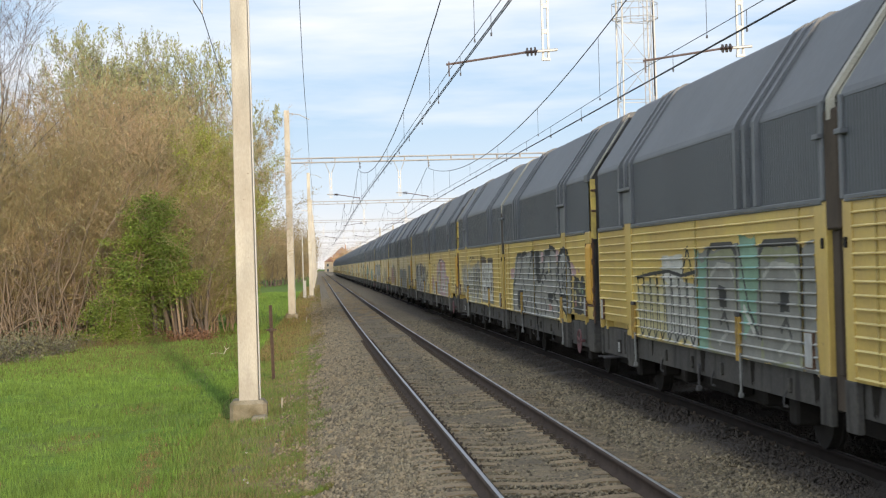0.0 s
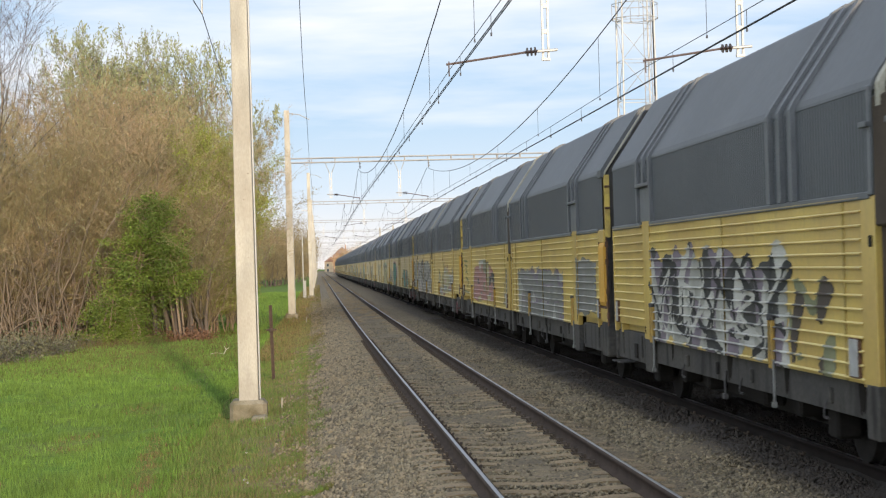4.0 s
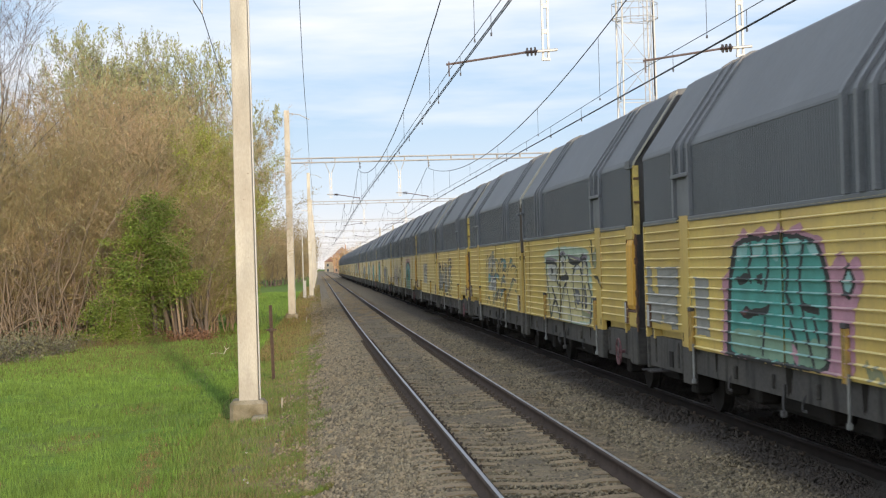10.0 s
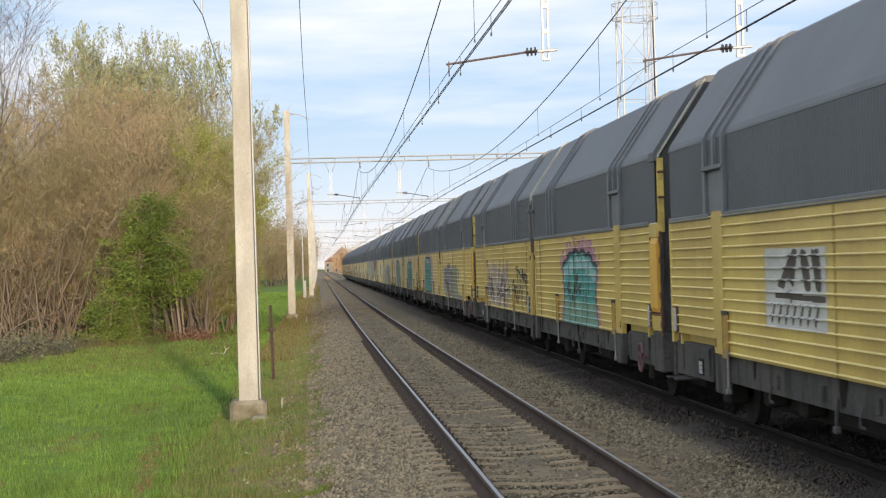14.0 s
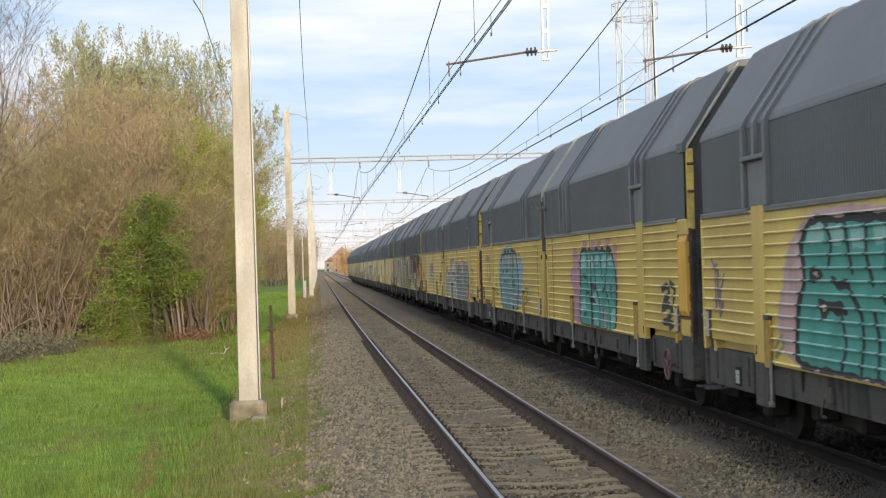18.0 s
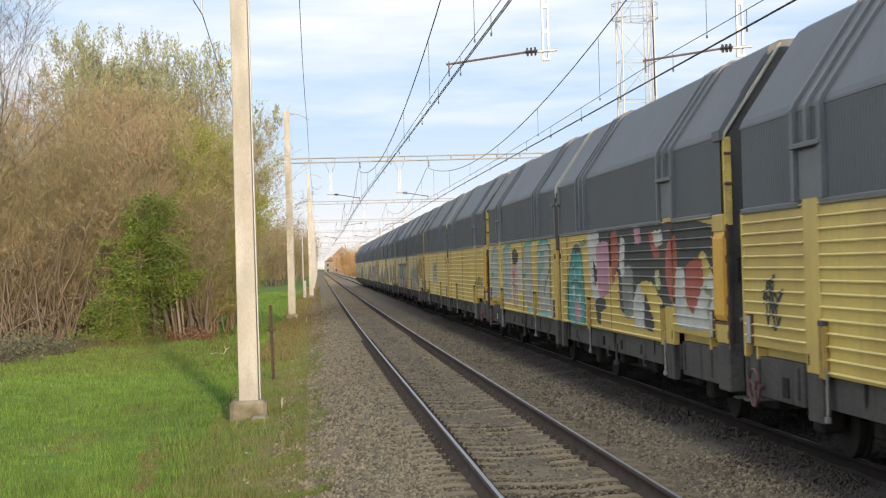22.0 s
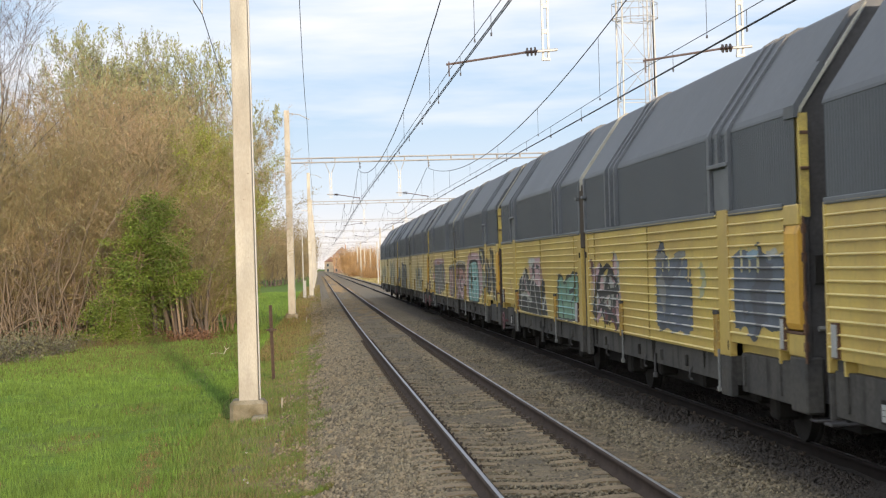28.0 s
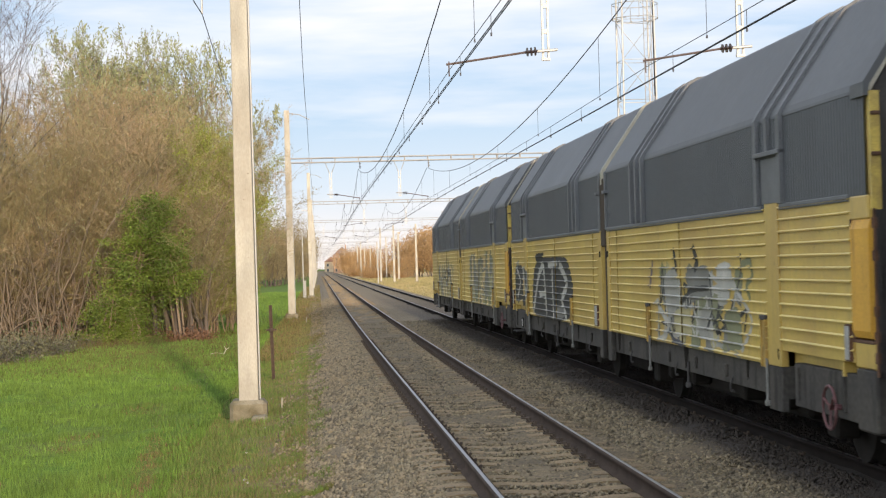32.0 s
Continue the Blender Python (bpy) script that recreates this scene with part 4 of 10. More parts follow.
class Wall:
    """A raster of paint over one half's side: y along the wagon, z up."""

    def __init__(self, y0, y1):
        self.ys = np.arange(y0, y1, CELL)
        zs = []
        for i in range(RIBS):
            z = RIB_LOW + i * PITCH
            zs += [z + 0.001 + 0.0105 * q for q in range(9)] + [z + PITCH - 0.024, z + PITCH - 0.021, z + PITCH - 0.012]
        self.zs = np.array(zs)
        yc, zc = (self.ys[1:] + self.ys[:-1]) / 2, (self.zs[1:] + self.zs[:-1]) / 2
        self.U, self.Z = np.meshgrid(yc, zc)
        self.c = np.full(self.U.shape, -1)

    def put(self, mask, col):
        if col:
            self.c[mask] = -1 if col == "bare" else COLS.index(col)

    def wob(self, seed, f=3.0):
        r = np.random.default_rng(seed)
        s = 0
        for _ in range(5):
            a, b, p = r.uniform(-f, f), r.uniform(-f, f), r.uniform(0, 6.3)
            s = s + np.sin(a * 2 * self.U + b * 2 * self.Z + p)
        return s / 2.5

    def rect(self, y0, y1, z0, z1, col, seed=0, w=0.05):
        q = self.wob(seed, 5) * w
        self.put((self.U > y0 + q) & (self.U < y1 + q) & (self.Z > z0 + q) & (self.Z < z1 + q), col)

    def ell(self, y, z, ry, rz, col, seed=0, w=0.12, lean=0.0):
        d = ((self.U - y - lean * (self.Z - z)) / ry) ** 2 + ((self.Z - z) / rz) ** 2
        self.put(d < 1 + self.wob(seed, 4) * w, col)

    def dist(self, pts):
        d = np.full(self.U.shape, 9.0)
        m = 0.42
        yc, zc = self.U[0], self.Z[:, 0]
        for (a, b), (e, f) in zip(pts, pts[1:]):
            i0, i1 = np.searchsorted(yc, (min(a, e) - m, max(a, e) + m))
            k0, k1 = np.searchsorted(zc, (min(b, f) - m, max(b, f) + m))
            U, Z = self.U[k0:k1, i0:i1], self.Z[k0:k1, i0:i1]
            dx, dz = e - a, f - b
            t = np.clip(((U - a) * dx + (Z - b) * dz) / (dx * dx + dz * dz + 1e-9), 0, 1)
            d[k0:k1, i0:i1] = np.minimum(d[k0:k1, i0:i1], np.hypot(U - a - t * dx, Z - b - t * dz))
        return d

    def line(self, pts, col, w=0.03):
        self.put(self.dist(pts) < w, col)

    def smooth(self, flat, closed=False):
        """Rounds the corners of a hand-drawn line, given as y, z, y, z and so on."""
        p = np.array(flat, float).reshape(-1, 2)
        for cut in (0.14, 0.2):
            q = np.roll(p, -1, 0) if closed else p[1:]
            a = p if closed else p[:-1]
            r = np.stack([a * (1 - cut) + q * cut, a * cut + q * (1 - cut)], 1).reshape(-1, 2)
            p = r if closed else np.concatenate([p[:1], r, p[-1:]])
        return p

    def curve(self, col, w, *flat):
        """A sprayed stroke of half-width w with an unsteady edge."""
        self.put(self.dist(self.smooth(flat)) < w * (1 + 0.08 * self.wob(len(flat), 5)), col)

    def poly(self, col, *flat):
        """A filled patch with rounded corners."""
        p = self.smooth(flat, True)
        u, z = self.U + 0.012 * self.wob(len(flat), 11), self.Z + 0.010 * self.wob(len(flat) + 3, 11)
        inside = np.zeros(self.U.shape, bool)
        for (a, b), (e, f) in zip(p, np.roll(p, -1, 0)):
            if abs(f - b) > 1e-6:
                inside ^= ((z > min(b, f)) & (z <= max(b, f))) & (u < a + (z - b) * (e - a) / (f - b))
        self.put(inside, col)

    def scrawl(self, y0, y1, z0, z1, n, col, w=0.02, seed=0, pts=6):
        """Quick hand-drawn curves."""
        r = np.random.default_rng(seed)
        for i in range(n):
            k = r.uniform(0, 1, (pts, 2))
            k[:, 0] = (i + 0.5 + (k[:, 0] - 0.5) * 1.6) / n
            t = np.linspace(0, pts - 1, pts * 5)
            sm = np.stack([np.interp(t, range(pts), k[:, j]) for j in (0, 1)], 1)
            for _ in range(3):
                sm[1:-1] = (sm[:-2] + sm[1:-1] * 2 + sm[2:]) / 4
            self.line([(y0 + (y1 - y0) * a, z0 + (z1 - z0) * b) for a, b in sm], col, w)

    def letters(self, y0, y1, z0, z1, n, fill, edge, halo="", seed=0, w=0.10, e=0.04, h=0.08, tip=""):
        """Fat interlocking strokes with an edge and a halo."""
        r = np.random.default_rng(seed)
        bw = (y1 - y0) / n
        d = np.full(self.U.shape, 9.0)
        for i in range(n):
            a, b = y0 + bw * i + w * 0.7, y0 + bw * (i + 1) - w * 0.7
            lo, hi = z0 + w, z1 - w
            m, q = (a + b) / 2, (lo + hi) / 2
            j = lambda v: v + r.uniform(-0.05, 0.05)
            kind = r.integers(0, 6)
            shapes = ([[(a, lo), (m, hi), (b, lo)], [(a, q), (b, q)]], [[(b, lo), (b, hi), (a, hi * 0.9 + lo * 0.1), (b, q), (a, lo)]], [[(a, hi), (b, hi), (b, q), (a, q), (a, lo), (b, lo)]],
                      [[(a, lo), (a, hi), (m, q), (b, hi), (b, lo)]], [[(a, lo), (a, hi), (b, hi), (b, lo), (a, lo)]], [[(a, hi), (a, lo), (b, lo)], [(a, q), (b, hi)]])[kind]
            for s in shapes:
                d = np.minimum(d, self.dist([(j(p), j(t)) for p, t in s]))
        d = d + self.wob(seed + 1, 6) * 0.015
        if halo:
            self.put(d < w + e + h * (1 + 0.5 * self.wob(seed + 5, 6)), halo)
        self.put(d < w + e, edge)
        if fill:
            self.put(d < w, fill)
            if tip:
                self.put((d < w * 0.9) & (self.Z + self.wob(seed + 2, 2) * 0.12 > (z0 + 2 * z1) / 3), tip)

    def camo(self, y0, y1, z0, z1, cols, seed=0, f=3.0, w=0.10, keep=0.0):
        """Interlocking patches of several colours inside a ragged field."""
        q = self.wob(seed, 4) * w
        inside = (self.U > y0 + q) & (self.U < y1 + q) & (self.Z > z0 + q) & (self.Z < z1 + q * 1.5)
        if keep:
            inside &= self.wob(seed + 9, f * 1.3) > -1 + keep
        fields = np.stack([self.wob(seed + 20 + i, f) for i in range(len(cols))])
        best = fields.argmax(0)
        for i, c in enumerate(cols):
            self.put(inside & (best == i), c)

    def bubble(self, y0, y1, z0, z1, fill, edge, halo="", seed=0, low="", lobes=5, tip="aqua"):
        """One fat round-topped figure with lobes, eyes and inner lines."""
        ym, zm, ry, rz = (y0 + y1) / 2, (z0 + z1) / 2, (y1 - y0) / 2, (z1 - z0) / 2
        r = np.random.default_rng(seed)

        def body(g):
            t = (self.U - ym) / (ry + g)
            top = z1 - 0.10 + g - 0.40 * rz * np.abs(t) ** 3.0 + 0.07 * np.abs(np.sin(t * math.pi * lobes / 2 + 0.4))
            return (np.abs(t) < 1 - 0.05 * np.sin(self.Z * 5 + seed)) & (self.Z < top) & (self.Z > z0 - g)
        if halo:
            self.put(body(0.28) & (self.wob(seed + 3, 9) + self.wob(seed + 7, 16) > 0.1), halo)
            self.put(body(0.13), halo)
        self.put(body(0.075), edge)
        self.put(body(0.0), fill)
        if low:
            self.put(body(0.0) & (self.Z + 0.1 * self.wob(seed, 3) < z0 + rz * 0.7), low)
        if tip:
            self.put(body(-0.05) & (self.Z > z1 - 0.32 - 0.25 * ((self.U - ym) / ry) ** 2 + 0.06 * self.wob(seed + 4, 8)), tip)
        for i in range(lobes - 1):
            y = y0 + (y1 - y0) * (i + 1) / lobes
            zt = z1 - 0.12
            zl = z0 + (0.0 if i % 2 else rz * 1.1)
            self.line([(y, zt), (y + r.uniform(-0.12, 0.12), zm + 0.25), (y + r.uniform(-0.1, 0.1), zm - 0.1), (y + r.uniform(-0.18, 0.18), zl)], edge, 0.032)
        for i in range(5):
            y, z = ym + ry * r.uniform(-0.1, 0.85), zm + rz * r.uniform(-0.35, 0.45)
            self.line([(y - 0.15, z + 0.07), (y + 0.13, z), (y - 0.10, z - 0.10), (y - 0.15, z + 0.07)], edge, 0.036)
            self.ell(y - 0.04, z, 0.07, 0.04, "maroon", i)
        self.line([(ym - ry * 0.4, zm - rz * 0.1), (ym - ry * 0.5, zm - rz * 0.5), (ym - ry * 0.35, z0)], edge, 0.03)

    def placard(self, y0, y1, z0, z1):
        """White board with a grey peak-shaped sign and a line of bars."""
        self.rect(y0, y1, z0, z1, "white", 1, 0.0)
        w, h = y1 - y0, z1 - z0
        P = lambda a, b: (y1 - a * w, z0 + b * h)
        for q in ((0.19, 0.50, 0.48, 0.98, 0.56, 0.98, 0.53, 0.75, 0.48, 0.50, 0.40, 0.64, 0.33, 0.50), (0.60, 0.98, 0.69, 0.98, 0.75, 0.75, 0.77, 0.47, 0.66, 0.47, 0.62, 0.75), (0.77, 0.98, 0.90, 0.98, 0.93, 0.47, 0.84, 0.47, 0.80, 0.74)):
            self.poly("brown", *[v for a, b in zip(q[::2], q[1::2]) for v in P(a, b)])
        self.line([P(0.18, 0.41), P(0.97, 0.38)], "brown", 0.03)
        self.line([P(0.43, 0.45), P(0.44, 0.34)], "char", 0.03)
        for i in range(7):
            self.line([P(0.10 + 0.12 * i, 0.08), P(0.15 + 0.12 * i, 0.28)], "brown", 0.032)

    def finish(self, parent, label):
        """Joins equal neighbours of a row into one strip, and makes a part of every separate piece."""
        y, Z = np.abs(self.U), self.Z
        c = np.where((Z > PANEL_LOW) & (y > INNER + 0.02) & ~((y > INNER + 10.20) & (Z < 1.10)) & (y < INNER + 12.5), self.c, -1)
        # sky highlights on the crests of the ribs, painted in as paler coats
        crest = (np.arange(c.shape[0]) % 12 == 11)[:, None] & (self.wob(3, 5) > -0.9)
        lighter = {n: COLS.index(v) for n, v in dict(black="char", char="grey", teal="aqua", blue="sky", slate="grey", violet="pale", pink="rose", red="salmon", grey="pale", pale="white", mint="aqua", olive="pale", brown="grey", salmon="rose", maroon="violet").items()}
        pale = np.array([lighter.get(n, COLS.index("white")) for n in COLS] + [-1])
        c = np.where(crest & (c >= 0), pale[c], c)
        yc = y[0]
        raised = (np.abs(yc - INNER - 0.9) < 0.05) | (np.abs(yc - INNER - 5.45) < 0.05) | ((yc > INNER + 9.68) & (yc < INNER + 10.22)) | (yc < INNER + 0.40)
        key = c * 2 + raised[None, :]
        key[c < 0] = -9
        edge = np.ones((key.shape[0], key.shape[1] + 1), bool)
        edge[:, 1:-1] = key[:, 1:] != key[:, :-1]
        cols = np.flatnonzero((c >= 0).any(0))
        if len(cols) == 0:
            return
        X = np.interp(self.zs, RIB_Z, RIB_X) - 0.004
        cuts = np.concatenate([[-1], cols[np.flatnonzero(np.diff(cols) > 11)], [10 ** 6]])
        rows = []
        for r in range(key.shape[0]):
            e = np.flatnonzero(edge[r])
            for a, b in zip(e, e[1:]):
                if c[r, a] >= 0:
                    rows.append((r, a, b, c[r, a], raised[a]))
        rows = np.array(rows)
        for lo, hi in zip(cuts, cuts[1:]):
            q = rows[(rows[:, 1] > lo) & (rows[:, 1] <= hi)]
            if len(q) == 0:
                continue
            r, a, b = q[:, 0], q[:, 1], q[:, 2]
            xl, xh = X[r], X[r + 1]
            xl, xh = np.where(q[:, 4], np.minimum(xl, -1.417), xl), np.where(q[:, 4], np.minimum(xh, -1.417), xh)
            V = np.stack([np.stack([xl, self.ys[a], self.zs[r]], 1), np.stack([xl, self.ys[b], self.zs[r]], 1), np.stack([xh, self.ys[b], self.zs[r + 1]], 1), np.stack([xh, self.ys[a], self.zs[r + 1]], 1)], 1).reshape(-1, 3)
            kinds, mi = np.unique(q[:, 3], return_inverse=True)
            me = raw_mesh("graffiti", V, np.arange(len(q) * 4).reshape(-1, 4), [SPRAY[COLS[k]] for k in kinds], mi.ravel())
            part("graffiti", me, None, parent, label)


def paint(k, label, y0, y1):
    """A fresh wall for half k, counted from the train's tail."""
    lo, hi = (0.0, INNER + BODY) if k % 2 == 0 else (-INNER - BODY, 0.0)
    g = Wall(max(lo, y0 - 0.5), min(hi, y1 + 0.5))
    g.done = lambda: g.finish(train[k // 2], label)
    return g


def all_graffiti():
    g = paint(0, "faded grey-green graffiti", 2, 11)
    g.camo(3, 10, 0.9, 2.1, ("grey", "olive", "pale", "sand"), 3, keep=0.7); g.scrawl(3, 10, 1.0, 2.0, 5, "char", 0.03, 4); g.done()
    g = paint(1, "washed-out olive graffiti", -11, -2)
    g.camo(-10, -3, 0.9, 2.3, ("olive", "grey", "sand"), 5, keep=0.6); g.scrawl(-9, -4, 1, 2, 4, "grey", 0.03, 6); g.done()
    g = paint(2, "black graffiti with thick white outlines", 2.0, 12.5)
    g.camo(9.9, 12.2, 1.1, 2.0, ("char", "grey", "pale"), 22, keep=0.5)
    g.poly("char", 9.41, 0.97, 8.92, 1.94, 7.97, 2.16, 4.20, 2.16, 3.73, 1.86, 3.42, 1.59, 3.79, 1.00, 6.03, 0.89)
    g.poly("black", 8.64, 2.25, 7.29, 2.27, 7.52, 2.11, 8.61, 2.07); g.curve("white", 0.085, 9.11, 1.04, 8.26, 1.76, 7.40, 2.07, 7.10, 1.07)
    g.curve("white", 0.061, 8.07, 1.40, 7.15, 1.43); g.curve("white", 0.070, 6.16, 2.02, 6.13, 0.99); g.curve("white", 0.052, 6.65, 2.01, 5.45, 2.04)
    g.curve("white", 0.085, 5.11, 2.02, 4.08, 1.66, 5.02, 1.33, 4.42, 1.02); g.poly("grey", 5.67, 1.19, 4.71, 1.21, 4.75, 0.98, 5.66, 0.98)
    g.poly("char", 12.29, 1.99, 10.90, 2.03, 10.85, 1.25, 12.32, 1.16); g.curve("white", 0.052, 11.97, 1.94, 11.23, 1.65, 11.87, 1.30)
    g.done()
    g = paint(3, "pale grey scrawled graffiti", -9.7, -3.7)
    g.camo(-8.9, -4.2, 0.92, 1.95, ("pale", "grey", "sand", "olive"), 7, f=4, keep=0.75); g.scrawl(-9, -4.2, 0.95, 2.1, 7, "char", 0.025, 8); g.scrawl(-9.2, -4, 0.95, 1.9, 6, "white", 0.03, 9); g.scrawl(-11.5, -10.6, 1.2, 1.7, 2, "rose", 0.03, 3)
    g.poly("pale", -4.59, 1.82, -5.43, 1.99, -5.68, 1.49, -4.92, 1.22); g.poly("grey", -5.94, 1.92, -7.30, 1.99, -7.36, 1.63, -6.25, 1.49)
    g.poly("white", -7.69, 1.99, -8.43, 2.01, -8.30, 1.55, -7.73, 1.47); g.poly("olive", -8.04, 1.44, -8.74, 1.51, -8.88, 1.04, -8.19, 0.98)
    g.poly("sand", -5.22, 1.37, -6.25, 1.45, -6.32, 1.08, -5.31, 1.07); g.poly("pale", -6.60, 1.41, -7.41, 1.48, -7.46, 1.07, -6.68, 1.07)
    g.curve("char", 0.052, -5.32, 2.16, -5.45, 1.94); g.curve("char", 0.061, -6.49, 2.18, -6.71, 2.01, -6.55, 1.94); g.curve("char", 0.038, -5.76, 1.50, -6.28, 1.67, -7.21, 1.70)
    g.curve("char", 0.035, -7.34, 1.83, -7.44, 1.43, -7.15, 1.21); g.curve("olive", 0.038, -8.89, 1.98, -9.27, 2.03, -9.36, 1.84, -9.05, 1.75, -9.22, 1.61)
    g.curve("slate", 0.035, -4.78, 1.19, -5.16, 0.98, -5.81, 0.95); g.curve("violet", 0.052, -3.89, 2.00, -3.69, 1.70); g.curve("white", 0.052, -4.24, 1.41, -4.92, 1.19, -4.61, 0.98)
    g.done()
    g = paint(4, "pink and grey graffiti with a black-framed block", 0.0, 13.0)
    g.poly("pale", 13.02, 1.90, 12.05, 1.93, 12.00, 1.74, 12.97, 1.72); g.curve("char", 0.035, 12.01, 2.20, 11.62, 2.28, 11.33, 2.04)
    g.curve("char", 0.035, 11.96, 2.13, 11.91, 1.95, 11.28, 1.98); g.curve("char", 0.035, 11.67, 1.82, 11.31, 1.73, 11.82, 1.63, 11.32, 1.61)
    g.curve("olive", 0.04, 11.84, 1.51, 11.47, 1.43, 11.80, 1.26, 11.25, 1.25); g.curve("char", 0.03, 10.93, 1.89, 10.59, 1.83, 10.90, 1.68)
    g.poly("rose", 10.27, 2.23, 9.37, 2.30, 6.26, 2.32, 6.28, 2.05, 10.24, 1.96); g.poly("salmon", 8.54, 2.18, 8.27, 2.20, 7.21, 2.23, 7.22, 2.11, 8.46, 2.09)
    g.poly("grey", 10.11, 1.72, 9.70, 2.11, 8.28, 2.08, 6.27, 2.10, 6.38, 0.97, 9.32, 0.96, 9.81, 1.11, 10.08, 1.46)
    g.poly("pink", 10.54, 1.83, 9.84, 1.72, 9.55, 1.56, 10.41, 1.45); g.poly("rose", 8.03, 1.21, 7.68, 1.35, 7.46, 0.99, 7.96, 0.99)
    g.poly("rose", 7.30, 1.65, 7.11, 1.68, 7.08, 1.39, 7.28, 1.43); g.poly("white", 6.94, 1.54, 6.32, 1.56, 6.33, 1.47, 6.91, 1.46)
    g.poly("pale", 7.71, 1.94, 7.16, 1.97, 7.19, 1.84, 7.64, 1.83); g.poly("sand", 6.56, 2.09, 6.28, 2.10, 6.29, 1.99, 6.50, 1.99)
    g.curve("black", 0.034, 9.83, 1.83, 9.59, 2.17, 9.41, 2.00, 9.31, 1.75); g.curve("black", 0.034, 9.70, 2.11, 10.05, 1.75)
    g.curve("black", 0.034, 9.02, 2.00, 8.89, 1.86, 8.60, 1.58, 8.53, 1.32, 8.05, 0.99); g.curve("black", 0.034, 8.55, 2.02, 8.66, 1.84, 8.30, 1.84, 8.29, 1.97)
    g.curve("black", 0.03, 8.04, 1.94, 8.15, 1.64); g.curve("black", 0.034, 7.63, 1.89, 7.44, 1.41, 7.17, 1.04); g.curve("black", 0.034, 9.46, 1.51, 9.09, 1.30, 8.93, 1.04)
    g.curve("black", 0.034, 6.99, 2.11, 6.53, 2.10, 6.58, 1.90, 6.94, 1.84); g.curve("black", 0.034, 6.91, 1.43, 6.78, 1.25, 6.67, 0.97)
    g.curve("black", 0.03, 7.80, 1.82, 7.66, 1.55); g.curve("black", 0.03, 6.45, 1.85, 6.37, 1.58); g.curve("black", 0.03, 7.21, 1.85, 7.28, 1.46)
    g.curve("char", 0.03, 9.53, 1.75, 9.36, 1.48, 9.49, 1.23); g.curve("char", 0.03, 8.51, 1.53, 8.26, 1.41, 8.37, 1.17)
    g.curve("pale", 0.03, 8.75, 1.84, 8.50, 1.63, 8.61, 1.45); g.poly("rose", 6.87, 2.28, 4.92, 2.31, 4.86, 2.10, 6.89, 2.10)
    g.poly("grey", 6.56, 2.15, 4.94, 2.12, 4.87, 1.17, 6.39, 1.06); g.curve("black", 0.035, 6.16, 2.11, 5.38, 1.97, 5.86, 1.63, 5.03, 1.37)
    g.curve("black", 0.035, 5.21, 2.14, 4.85, 1.78, 5.52, 1.50, 4.89, 1.17); g.curve("black", 0.03, 6.57, 2.05, 6.43, 1.48, 6.08, 1.07)
    g.poly("rose", 4.88, 1.97, 4.43, 1.91, 4.44, 1.39, 4.81, 1.38); g.curve("olive", 0.04, 4.26, 1.65, 4.04, 1.78, 3.92, 1.56)
    g.poly("brown", 2.87, 2.04, 1.45, 2.07, 0.13, 2.11, 0.23, 1.01, 2.66, 0.97)
    g.poly("rose", 2.60, 1.89, 1.87, 1.91, 1.89, 1.71, 2.07, 1.68, 2.16, 1.18, 1.95, 1.10, 2.14, 1.00, 2.55, 1.00, 2.42, 1.67, 2.62, 1.70)
    g.poly("rose", 1.79, 1.89, 1.52, 1.90, 1.31, 1.59, 1.25, 1.91, 0.99, 1.93, 1.05, 1.06, 1.32, 1.04, 1.55, 1.45, 1.61, 1.08, 1.88, 1.08)
    g.poly("rose", 0.84, 1.93, 0.27, 1.96, 0.32, 1.78, 0.63, 1.76, 0.65, 1.60, 0.42, 1.60, 0.44, 1.47, 0.66, 1.47, 0.70, 1.07, 0.92, 1.06)
    g.poly("salmon", 2.39, 1.87, 2.07, 1.88, 2.12, 1.77, 2.36, 1.77); g.poly("salmon", 1.76, 1.80, 1.57, 1.80, 1.61, 1.25, 1.82, 1.25)
    g.curve("pale", 0.03, 2.76, 1.99, 1.74, 2.04, 0.32, 2.07); g.rect(0.27, 0.66, 1.16, 1.94, "brown", 7, 0.03); g.curve("salmon", 0.05, 0.80, 1.80, 0.78, 1.5, 0.84, 1.35)
    g.done()
    g = paint(5, "brown block and turquoise bubble graffiti", -12.7, -0.1)
    g.rect(-3.75, -0.1, 0.92, 2.1, "brown", 6, 0.03); g.line([(-0.3, 2.1), (-2, 2.17), (-3.7, 2.1)], "white", 0.03); g.letters(-3.5, -0.4, 1.0, 1.92, 4, "rose", "brown", "", 19, 0.10, 0.03, tip="salmon"); g.scrawl(-12.3, -8.4, 1.0, 2.5, 6, "brown", 0.07, 15); g.scrawl(-12.2, -9, 1.0, 2.2, 4, "pale", 0.03, 16)
    g.poly("rose", -3.90, 1.07, -4.19, 1.94, -4.87, 2.40, -7.78, 2.40, -8.68, 2.13, -9.00, 1.69, -8.72, 1.11); g.curve("pink", 0.052, -4.06, 1.08, -4.36, 2.06, -5.17, 2.38)
    g.curve("pink", 0.052, -8.20, 2.14, -8.82, 1.94, -8.80, 1.44)
    g.poly("black", -4.51, 0.96, -4.74, 1.88, -5.14, 2.17, -6.12, 2.20, -7.03, 2.21, -7.65, 2.16, -8.00, 1.83, -8.11, 1.42, -7.96, 0.94, -5.53, 0.92)
